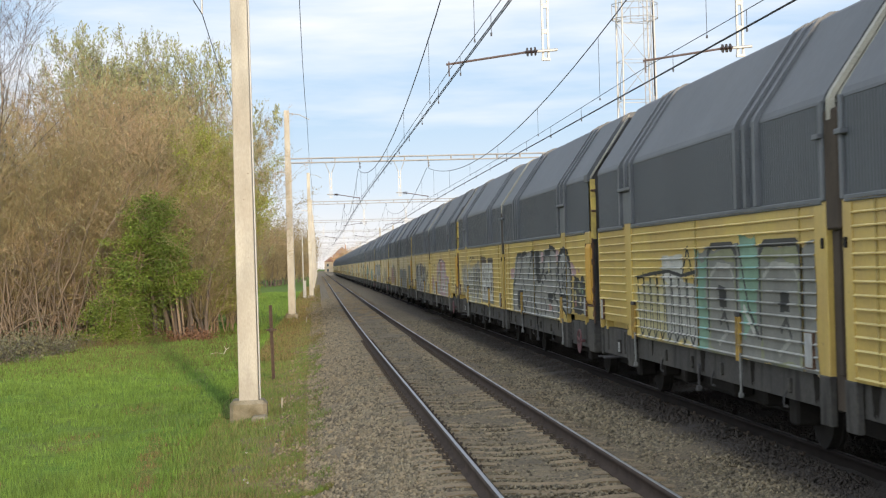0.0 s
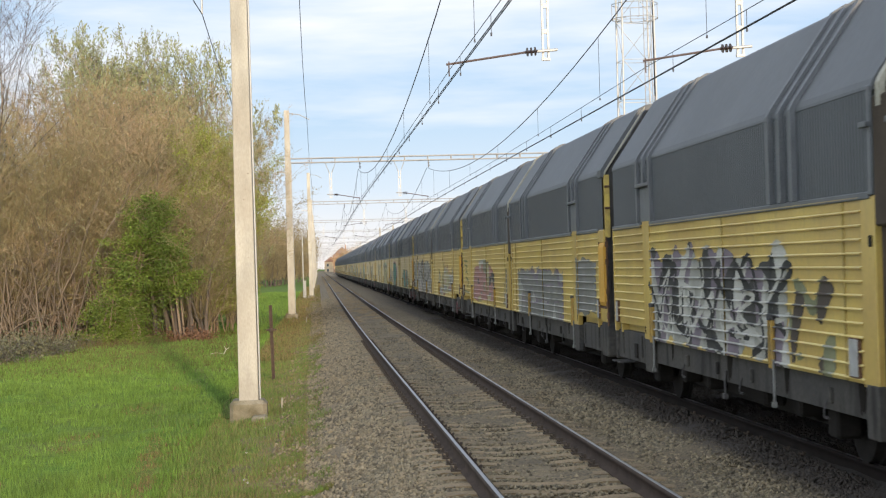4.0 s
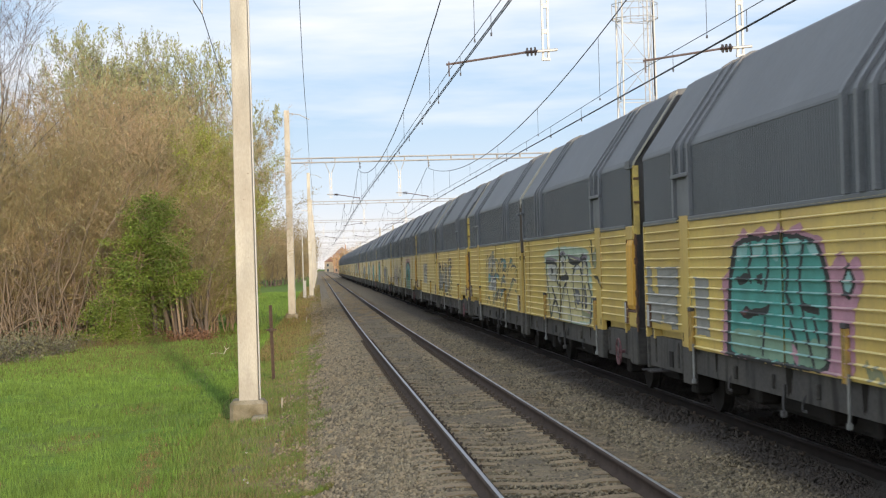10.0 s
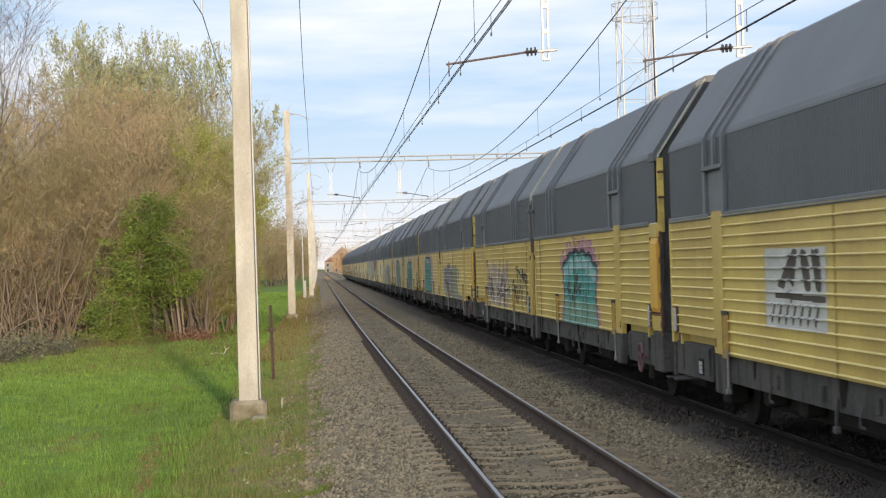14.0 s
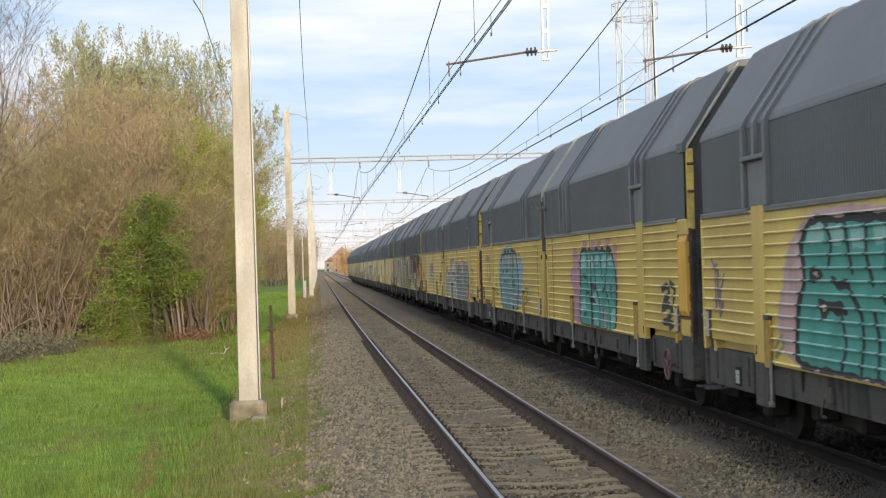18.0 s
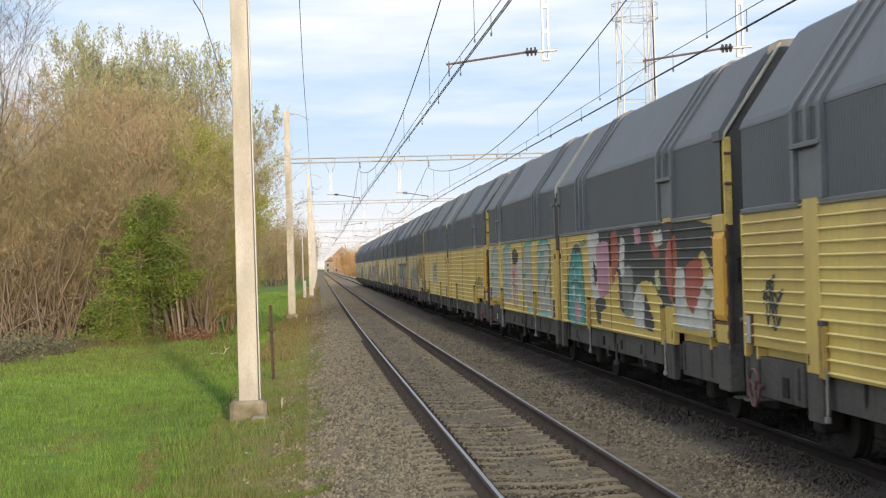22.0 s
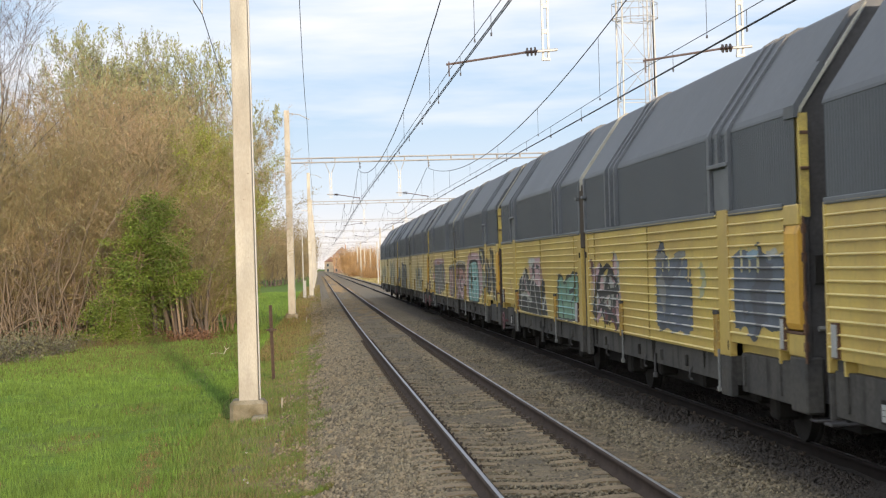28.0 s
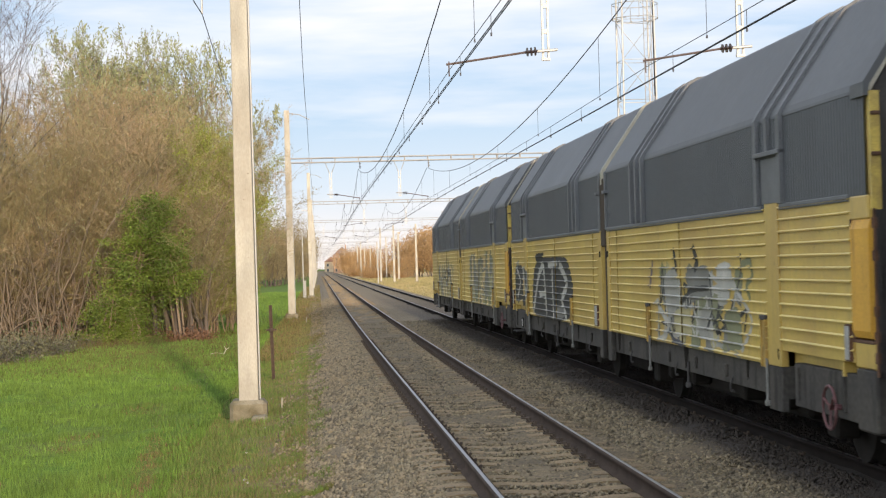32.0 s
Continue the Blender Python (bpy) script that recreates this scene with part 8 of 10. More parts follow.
    g.curve("grey", 0.02, -7.64, 1.55, -7.70, 1.39, -7.84, 1.23); g.curve("brown", 0.025, -7.81, 1.66, -7.95, 1.48, -7.98, 1.36)
    g.curve("grey", 0.025, -4.84, 1.81, -5.24, 1.65, -5.43, 1.49); g.curve("salmon", 0.022, -5.22, 1.60, -5.43, 1.48)
    g.curve("salmon", 0.028, -7.70, 1.35, -7.92, 1.23, -8.40, 1.33); g.curve("brown", 0.028, -7.60, 1.22, -7.74, 1.04); g.curve("white", 0.03, -7.10, 1.29, -7.10, 1.12)
    g.curve("white", 0.03, -6.08, 1.16, -6.30, 1.26); g.poly("salmon", -8.40, 1.49, -8.65, 1.44, -8.60, 1.29, -8.42, 1.33)
    g.done()
    g = paint(30, "red and pink graffiti with white cap and black patch", 0.4, 12.9)
    g.curve("olive", 0.035, 12.39, 2.17, 11.37, 2.16); g.curve("olive", 0.035, 12.29, 2.04, 11.39, 2.02, 12.10, 1.88, 11.36, 1.79)
    g.curve("olive", 0.035, 12.13, 1.67, 10.95, 1.56, 11.53, 1.39); g.curve("olive", 0.032, 12.42, 1.25, 10.90, 1.20)
    g.poly("salmon", 9.57, 1.10, 9.31, 1.74, 9.01, 1.99, 7.85, 2.01, 6.81, 2.09, 6.13, 2.11, 5.51, 2.04, 4.59, 2.01, 3.95, 1.84, 3.71, 1.65, 3.81, 1.25, 3.73, 1.06, 4.69, 1.07, 6.53, 1.08, 8.29, 0.98, 9.46, 1.06)
    g.poly("sand", 8.28, 1.11, 7.50, 1.19, 7.20, 1.01, 8.13, 0.99); g.poly("sand", 5.61, 1.21, 4.68, 1.23, 4.67, 1.10, 5.51, 1.06)
    g.poly("white", 7.78, 2.17, 6.59, 2.19, 5.72, 2.18, 5.73, 2.12, 6.54, 2.06, 7.10, 2.05, 7.18, 1.95, 7.52, 1.81, 7.73, 1.99)
    g.poly("olive", 6.67, 2.08, 6.46, 2.16, 5.85, 2.16, 5.75, 1.95, 5.64, 1.76, 6.04, 1.79, 6.57, 1.85)
    g.poly("char", 5.94, 2.16, 5.72, 2.16, 5.64, 1.83, 5.54, 1.61, 5.75, 1.64, 5.90, 1.92)
    g.poly("sand", 5.66, 2.06, 5.15, 2.09, 4.97, 1.92, 4.99, 1.74, 5.20, 1.43, 5.37, 1.23, 5.53, 1.34, 5.56, 1.65, 5.69, 1.83)
    g.curve("char", 0.021, 5.66, 2.08, 5.17, 2.12, 4.91, 1.92, 4.96, 1.68, 5.23, 1.38); g.poly("salmon", 5.02, 2.00, 4.52, 1.97, 4.54, 1.77, 4.96, 1.68)
    g.poly("char", 4.96, 1.71, 4.59, 1.75, 4.51, 1.54, 4.93, 1.49, 5.08, 1.50)
    g.poly("char", 4.55, 1.82, 4.07, 1.84, 3.74, 1.82, 3.71, 1.62, 3.90, 1.36, 4.11, 1.50, 4.15, 1.62, 4.50, 1.63)
    g.poly("salmon", 4.50, 1.62, 4.17, 1.65, 4.09, 1.50, 4.12, 1.21, 4.54, 1.22); g.curve("pale", 0.025, 4.50, 1.60, 4.30, 1.65, 4.12, 1.55, 4.11, 1.23)
    g.curve("pale", 0.025, 8.26, 1.82, 8.38, 1.53, 8.12, 1.08); g.curve("pale", 0.025, 8.98, 1.96, 8.93, 1.70, 9.18, 1.15)
    g.curve("pale", 0.025, 7.11, 1.92, 6.87, 1.63, 6.90, 1.39); g.curve("pale", 0.025, 6.56, 1.86, 6.41, 1.47, 6.34, 1.28); g.curve("pale", 0.025, 6.16, 1.92, 5.91, 1.60)
    g.poly("char", 8.24, 1.64, 7.86, 1.66, 7.80, 1.54, 7.50, 1.51, 8.15, 1.49); g.poly("grey", 5.19, 1.26, 4.59, 1.31, 4.54, 1.23, 5.13, 1.21)
    g.poly("grey", 7.49, 1.28, 6.95, 1.29, 7.03, 1.22, 7.42, 1.20); g.poly("olive", 6.53, 1.57, 6.17, 1.57, 6.08, 1.28, 6.50, 1.30)
    g.curve("black", 0.021, 6.57, 2.02, 6.70, 1.66, 6.62, 1.40); g.curve("char", 0.021, 9.33, 1.74, 9.26, 1.47); g.curve("grey", 0.06, 1.33, 1.56, 1.39, 1.30, 1.56, 1.07)
    g.poly("grey", 1.71, 1.09, 1.22, 1.12, 1.23, 1.06, 1.72, 1.04); g.poly("grey", 1.10, 1.94, 0.79, 1.95, 0.87, 1.04, 1.05, 1.05)
    g.done()
    g = paint(31, "blue-grey and silver faded graffiti", -12.5, -2)
    g.camo(-8.6, -1.2, 0.9, 1.9, ("grey", "pale", "grey", "violet"), 4, f=2.5, w=0.05); g.letters(-8.4, -2, 0.95, 1.9, 4, "grey", "violet", "", 81, 0.14, 0.03); g.rect(-12.4, -10.3, 1.15, 2.1, "grey", 6, 0.05); g.done()
    g = paint(32, "black, white and violet graffiti", 1.4, 10.1)
    g.camo(3.0, 9.9, 0.95, 2.1, ("pale", "char", "white", "violet"), 6, f=3.5); g.scrawl(3, 9.9, 0.95, 2.15, 8, "black", 0.045, 7); g.scrawl(3, 9.5, 0.95, 2.1, 6, "white", 0.03, 8); g.camo(1.5, 3.0, 1.05, 1.8, ("brown", "", "olive"), 9, f=4); g.done()
    g = paint(33, "washed pink, green and grey graffiti", -12.3, -0.6)
    g.poly("rose", -1.05, 1.17, -1.22, 1.55, -1.47, 1.76, -2.07, 1.56, -2.27, 1.29, -2.00, 1.11, -1.25, 1.05)
    g.poly("pale", -1.66, 0.94, -2.14, 1.32, -2.56, 1.49, -2.82, 0.99); g.curve("slate", 0.035, -2.45, 2.06, -2.94, 2.07, -2.61, 1.84, -2.49, 1.70)
    g.poly("rose", -3.64, 1.81, -4.12, 2.08, -4.63, 2.13, -5.14, 2.27, -6.19, 2.30, -7.00, 2.21, -7.51, 2.17, -8.09, 2.18, -8.24, 1.98, -8.21, 1.74, -8.63, 1.66, -9.60, 1.65, -9.67, 1.43, -9.43, 1.02, -8.33, 0.94, -6.58, 0.94, -3.79, 0.99, -3.67, 1.40)
    g.poly("pale", -4.63, 2.13, -5.13, 2.23, -5.45, 2.06, -5.26, 1.78, -4.75, 1.81); g.poly("pale", -6.54, 1.73, -7.11, 1.99, -7.36, 1.73, -7.19, 1.35, -6.77, 1.34)
    g.poly("pale", -3.84, 1.33, -4.55, 1.49, -5.27, 1.26, -5.15, 0.97, -4.14, 1.00); g.poly("white", -6.36, 1.40, -7.17, 1.45, -7.62, 1.24, -7.41, 1.07, -6.60, 1.10)
    g.poly("sand", -4.58, 1.71, -5.69, 1.79, -5.81, 1.38, -5.15, 1.22, -4.71, 1.46); g.poly("sand", -7.93, 1.56, -8.62, 1.57, -8.69, 0.98, -8.10, 0.95)
    g.poly("pale", -8.62, 1.51, -8.90, 1.46, -9.05, 1.35, -8.69, 0.98, -8.44, 0.97); g.poly("salmon", -5.59, 2.16, -6.49, 2.17, -6.45, 1.88, -5.70, 1.85)
    g.poly("salmon", -7.51, 2.14, -8.06, 2.15, -8.09, 1.89, -7.66, 1.86); g.poly("grey", -6.48, 1.27, -7.18, 1.32, -7.16, 1.16, -6.60, 1.14)
    g.curve("grey", 0.045, -4.63, 2.10, -5.14, 2.27, -5.36, 1.99, -5.30, 1.71); g.curve("grey", 0.04, -6.74, 2.21, -7.54, 2.17, -7.65, 2.05)
    g.curve("grey", 0.045, -3.69, 1.51, -4.41, 1.74, -5.10, 1.78); g.curve("grey", 0.045, -6.85, 2.02, -6.68, 1.76, -6.51, 1.46)
    g.curve("grey", 0.04, -7.25, 2.05, -7.48, 1.86, -8.22, 1.83, -8.43, 1.62); g.curve("grey", 0.04, -7.71, 1.74, -7.93, 1.38, -7.74, 1.00)
    g.curve("grey", 0.04, -8.68, 1.57, -9.08, 1.58, -9.21, 1.38, -9.12, 1.18); g.curve("grey", 0.04, -3.85, 1.37, -4.35, 1.05); g.curve("grey", 0.04, -6.19, 1.13, -6.47, 0.97)
    g.curve("char", 0.021, -5.05, 2.24, -5.59, 2.22, -6.43, 2.28); g.poly("mint", -7.25, 2.05, -7.53, 2.06, -7.51, 1.95, -7.30, 1.93)
    g.curve("olive", 0.021, -10.54, 1.85, -10.89, 1.90, -11.02, 1.79); g.curve("olive", 0.021, -11.23, 1.92, -11.63, 1.85, -11.29, 1.77, -11.62, 1.73, -11.32, 1.61, -11.88, 1.64)
    g.curve("olive", 0.021, -10.64, 1.57, -10.88, 1.62, -10.76, 1.40); g.curve("olive", 0.021, -11.27, 1.50, -11.68, 1.53, -11.42, 1.42)
    g.curve("olive", 0.021, -10.90, 1.16, -10.97, 1.39, -11.28, 1.45, -11.50, 1.28); g.curve("olive", 0.021, -11.57, 1.31, -11.69, 1.41, -11.88, 1.29)
    g.done()
    g = paint(34, "white scrawl and a black-framed white block", 2.5, 12.2)
    g.scrawl(6.0, 12.0, 0.95, 2.25, 12, "white", 0.022, 8, 8); g.camo(6.0, 10.2, 0.95, 2.0, ("sand", "pale", "cream", "sand", "silver"), 5, f=5); g.scrawl(6.0, 11.6, 0.95, 2.15, 16, "char", 0.018, 3, 8)
    g.scrawl(6.0, 11.8, 0.95, 2.2, 14, "white", 0.020, 9, 8); g.scrawl(6.0, 11.8, 1.0, 2.2, 7, "silver", 0.03, 19, 8); g.scrawl(5.9, 8.0, 1.0, 2.1, 8, "char", 0.022, 29, 8)
    g.curve("char", 0.025, 9.04, 2.14, 9.16, 2.24, 8.83, 2.27, 8.71, 2.16); g.curve("char", 0.02, 8.52, 2.18, 8.25, 2.26, 7.71, 2.23, 7.79, 2.13)
    g.curve("char", 0.03, 6.80, 2.29, 6.79, 2.17, 6.67, 2.02); g.curve("char", 0.025, 11.77, 2.16, 11.49, 1.84, 11.23, 1.49, 10.96, 1.24)
    g.curve("char", 0.025, 11.12, 1.73, 10.70, 1.95, 10.90, 2.10); g.curve("slate", 0.05, 6.96, 1.90, 7.21, 1.68, 7.13, 1.47)
    g.rect(2.70, 3.95, 2.06, 2.22, "brown", 1, 0.012); g.rect(4.30, 5.30, 2.08, 2.26, "brown", 2, 0.02); g.rect(5.35, 5.75, 2.08, 2.30, "brown", 4, 0.03); g.rect(2.60, 2.78, 1.0, 2.22, "brown", 5, 0.01)
    g.rect(2.62, 5.60, 1.0, 1.10, "grey", 6, 0.012); g.rect(2.76, 5.66, 1.08, 2.08, "white", 3, 0.008); g.curve("brown", 0.03, 5.54, 2.11, 5.51, 1.93, 5.48, 1.75)
    g.poly("brown", 5.18, 1.88, 5.03, 1.89, 4.83, 1.62, 5.17, 1.64); g.curve("brown", 0.018, 4.86, 2.08, 4.78, 1.95, 4.71, 1.83)
    g.curve("brown", 0.022, 4.60, 1.81, 4.51, 1.48, 4.42, 1.14); g.poly("brown", 5.08, 1.43, 4.74, 1.42, 4.75, 1.22, 5.03, 1.23)
    g.curve("brown", 0.025, 4.36, 2.06, 4.35, 1.89, 4.36, 1.70); g.curve("brown", 0.045, 3.64, 2.06, 3.80, 1.87, 4.06, 1.70, 3.83, 1.60, 3.72, 1.43)
    g.curve("brown", 0.045, 4.34, 1.67, 4.30, 1.48, 4.02, 1.31); g.poly("brown", 3.27, 1.82, 3.05, 1.82, 3.07, 1.61, 3.27, 1.61)
    g.poly("brown", 3.28, 1.58, 3.03, 1.58, 3.06, 1.27, 3.29, 1.27); g.curve("brown", 0.022, 5.51, 1.57, 5.49, 1.32, 5.50, 1.08)
    g.curve("char", 0.02, 5.88, 2.11, 5.82, 1.77, 5.92, 1.42)
    g.done()
    g = paint(35, "silver and black graffiti with a white-eyed face", -12.8, -1.4)
    g.poly("rose", -1.40, 1.92, -2.18, 1.96, -2.03, 1.67, -1.48, 1.69); g.poly("rose", -10.93, 2.11, -11.24, 2.03, -11.66, 1.90, -11.56, 1.77, -11.12, 1.79)
    g.poly("rose", -11.83, 1.95, -12.03, 1.94, -12.02, 1.85, -11.86, 1.85)
    g.poly("silver", -1.66, 0.96, -1.86, 1.55, -2.58, 2.24, -3.55, 2.29, -4.57, 2.29, -5.98, 2.30, -7.43, 2.29, -8.34, 2.37, -9.10, 2.28, -9.19, 2.07, -9.32, 1.75, -9.51, 1.49, -9.66, 1.38, -9.31, 0.94, -8.05, 0.93, -5.64, 0.91, -3.36, 0.94)
    g.poly("rose", -6.87, 2.27, -7.32, 2.29, -7.29, 2.07, -6.91, 2.04); g.poly("rose", -9.05, 2.29, -9.52, 2.31, -9.41, 2.04, -9.14, 2.07)
    g.poly("black", -2.72, 2.29, -3.59, 2.29, -3.46, 2.20, -2.80, 2.19); g.curve("black", 0.05, -2.85, 2.22, -2.35, 1.68, -1.90, 1.51, -1.92, 0.97)
    g.curve("black", 0.04, -3.55, 2.27, -3.61, 2.03, -3.07, 1.68); g.curve("black", 0.05, -3.68, 2.23, -4.48, 2.29, -4.56, 2.09)
    g.curve("black", 0.04, -3.82, 2.19, -3.76, 1.73, -4.18, 1.43); g.poly("black", -5.31, 2.32, -5.95, 2.33, -5.84, 2.19, -5.45, 2.16)
    g.curve("black", 0.045, -5.50, 2.31, -4.85, 1.81, -4.75, 1.74); g.curve("black", 0.04, -5.49, 2.24, -5.79, 2.06, -5.56, 1.78)
    g.curve("black", 0.04, -5.97, 1.61, -5.68, 1.22, -6.29, 0.96); g.poly("black", -5.95, 2.30, -6.66, 2.31, -6.71, 2.05, -6.82, 1.65, -6.32, 1.61, -6.04, 1.85)
    g.curve("black", 0.045, -7.35, 2.21, -7.24, 1.89, -6.81, 1.75, -7.14, 1.62); g.poly("black", -7.40, 2.29, -8.30, 2.33, -8.35, 2.19, -7.55, 2.17)
    g.curve("black", 0.045, -8.27, 2.26, -8.32, 1.95, -8.42, 1.73); g.curve("black", 0.04, -7.55, 2.18, -7.24, 1.86, -7.63, 1.72)
    g.curve("black", 0.03, -7.58, 1.84, -8.31, 1.88); g.poly("black", -8.20, 2.43, -8.71, 2.37, -9.14, 2.31, -9.12, 2.23, -8.46, 2.31, -8.19, 2.29)
    g.curve("black", 0.035, -6.86, 1.59, -6.74, 1.25, -6.73, 0.95); g.curve("black", 0.04, -7.31, 1.34, -7.58, 1.15, -7.34, 1.01)
    g.poly("black", -7.72, 1.43, -8.62, 1.45, -8.48, 1.24, -7.96, 1.26); g.curve("black", 0.035, -8.65, 1.40, -8.95, 1.47, -9.20, 1.66, -9.06, 1.89)
    g.curve("black", 0.04, -8.71, 1.38, -9.29, 1.25, -9.15, 0.97); g.curve("black", 0.035, -8.33, 1.21, -8.63, 1.01)
    g.curve("black", 0.035, -5.06, 1.45, -5.21, 1.13, -5.16, 0.98); g.curve("black", 0.03, -4.61, 1.33, -4.13, 1.09)
    g.curve("black", 0.04, -3.44, 1.49, -3.68, 1.15, -4.11, 0.97); g.poly("black", -2.69, 1.41, -3.57, 1.45, -3.51, 1.04, -2.73, 1.00)
    g.poly("sand", -7.95, 2.05, -8.12, 2.06, -8.18, 1.86, -7.97, 1.84); g.poly("salmon", -7.96, 1.21, -8.36, 1.24, -8.41, 1.12, -8.00, 1.07)
    g.poly("black", -9.31, 1.66, -9.21, 1.95, -9.41, 2.18, -9.82, 2.31, -10.23, 2.35, -10.64, 2.28, -10.90, 2.11, -11.10, 1.79, -11.11, 1.42, -10.98, 1.12, -10.73, 1.05, -10.30, 1.07, -9.80, 1.18, -9.61, 1.40)
    g.poly("silver", -9.73, 1.47, -9.46, 1.75, -9.49, 2.01, -9.69, 2.15, -10.07, 2.22, -10.44, 2.20, -10.71, 2.06, -10.91, 1.79, -10.98, 1.45, -10.85, 1.14, -10.64, 1.09, -10.20, 1.14, -9.83, 1.29)
    g.poly("black", -9.85, 2.02, -9.92, 2.14, -10.07, 1.92, -9.93, 1.93); g.poly("black", -10.11, 1.92, -10.42, 2.05, -10.47, 2.00, -10.21, 1.92)
    g.curve("black", 0.045, -9.89, 1.80, -9.87, 1.61, -10.10, 1.57, -10.11, 1.81, -9.92, 1.80)
    g.curve("black", 0.045, -10.28, 1.85, -10.26, 1.65, -10.36, 1.53, -10.53, 1.65, -10.40, 1.86)
    g.poly("black", -9.81, 1.43, -10.34, 1.47, -10.70, 1.38, -10.62, 1.25, -10.11, 1.23, -9.84, 1.29); g.curve("silver", 0.016, -9.84, 1.36, -10.66, 1.36)
    g.curve("silver", 0.016, -9.91, 1.28, -10.59, 1.29)
    g.poly("char", -11.27, 1.68, -11.43, 1.77, -11.57, 1.69, -11.72, 1.70, -11.82, 1.73, -12.13, 1.70, -12.14, 1.78, -12.31, 1.82, -12.50, 1.78, -12.60, 1.64, -12.61, 1.40, -12.55, 1.15, -11.99, 1.11, -11.23, 1.12)
    g.poly("sand", -11.32, 1.52, -11.51, 1.55, -11.67, 1.38, -11.43, 1.35); g.poly("olive", -11.72, 1.68, -12.02, 1.67, -12.09, 1.52, -11.95, 1.49)
    g.poly("sand", -11.94, 1.42, -12.16, 1.44, -12.14, 1.28, -11.97, 1.27); g.poly("salmon", -11.39, 1.35, -11.62, 1.36, -11.57, 1.24, -11.42, 1.25)
    g.poly("mint", -12.22, 1.57, -12.37, 1.58, -12.36, 1.48, -12.23, 1.48); g.poly("pale", -12.37, 1.36, -12.58, 1.40, -12.55, 1.15, -12.35, 1.15)
    g.curve("black", 0.04, -11.42, 1.79, -11.56, 1.74, -11.90, 1.72)
    g.done()
    g = paint(36, "grey and green block graffiti beside yellow outlines", 0.5, 10)
    g.rect(6.5, 7.8, 1.5, 2.12, "white", 3, 0.02); g.rect(5.6, 9.6, 0.95, 1.7, "sand", 7, 0.10); g.rect(5.7, 7.6, 0.98, 1.72, "pale", 8, 0.08)
    for i in range(8):
        a = 9.55 - 0.47 * i
        g.line([(a, 1.78), (a - 0.06, 1.5), (a - 0.12, 1.1), (a - 0.25, 0.96), (a - 0.40, 1.1), (a - 0.44, 1.5), (a - 0.40, 1.86)], "black", 0.027)
    g.line([(9.6, 1.8), (8.6, 1.86), (7.4, 1.9), (6.6, 1.84), (5.7, 1.9)], "black", 0.024); g.line([(6.5, 1.9), (6.2, 2.2), (6.0, 1.9)], "char", 0.03)
    g.rect(0.6, 5.7, 0.9, 2.18, "grey", 4, 0.04); g.rect(5.15, 5.65, 0.9, 2.1, "mint", 5, 0.06); g.rect(2.8, 3.5, 1.2, 2.25, "mint", 9, 0.10); g.line([(3.6, 2.2), (3.2, 1.5), (2.8, 1.2)], "char", 0.03); g.line([(3.4, 1.5), (3.0, 1.25)], "white", 0.04)
    for a, b in ((3.7, 5.1), (1.1, 2.7)):
        g.rect(a, b, 0.95, 2.16, "olive", int(a * 7), 0.04); g.rect(a + 0.08, b - 0.08, 0.97, 2.02, "grey", int(a * 5), 0.04)
        g.line([(b, 1.2), (b, 2.1), (b - 0.2, 2.2), (a + 0.2, 2.2), (a, 2.1), (a, 1.2)], "char", 0.04); g.line([(b - 0.15, 1.85), (b - 0.5, 1.98), (a + 0.3, 1.96), (a + 0.12, 1.8)], "pale", 0.028)
        g.rect(a + 0.5, a + 0.85, 1.5, 1.72, "black", 3, 0.02); g.line([(a + 0.8, 1.3), (a + 0.6, 1.42), (a + 0.45, 1.25)], "char", 0.035); g.line([(a + 0.9, 1.05), (a + 0.5, 1.2)], "pale", 0.03)
    g.done()
    g = paint(37, "small dark tag", -4, -1)
    g.scrawl(-3.5, -1.6, 1.1, 1.8, 3, "olive", 0.035, 5); g.done()
    for k, seed in ((38, 3), (39, 4), (41, 5)):
        s = 1 if k % 2 == 0 else -1
        g = paint(k, "grey and black letter graffiti", min(3 * s, 8 * s), max(3 * s, 8 * s))
        g.letters(min(3 * s, 8 * s), max(3 * s, 8 * s), 0.95, 2.1, 4, "pale", "black", "", seed, 0.12, 0.05); g.done()


all_graffiti()


# ---- trees, thickets ----
def sticks(name, segs, material):
    """Tapered three-sided sticks from rows of (x, y, z, x, y, z, r0, r1)."""
    s = np.array(segs, float)
    a, b, r0, r1 = s[:, 0:3], s[:, 3:6], s[:, 6:7], s[:, 7:8]
    d = b - a
    d /= np.linalg.norm(d, axis=1, keepdims=True) + 1e-9
    up = np.where(np.abs(d[:, 2:3]) < 0.9, np.array([[0, 0, 1.0]]), np.array([[1.0, 0, 0]]))
    u = np.cross(d, up)
    u /= np.linalg.norm(u, axis=1, keepdims=True)
    v = np.cross(d, u)
    rings = []
    for k in range(3):
        w = u * math.cos(k * 2.0944) + v * math.sin(k * 2.0944)
        rings.append((a + w * r0, b + w * r1))
    V = np.stack([rings[0][0], rings[1][0], rings[2][0], rings[0][1], rings[1][1], rings[2][1]], 1).reshape(-1, 3)
    o = (np.arange(len(s)) * 6)[:, None]
    F = np.concatenate([o + np.array([[0, 1, 4, 3]]), o + np.array([[1, 2, 5, 4]]), o + np.array([[2, 0, 3, 5]])], 0)
    return raw_mesh(name, V, F, material)


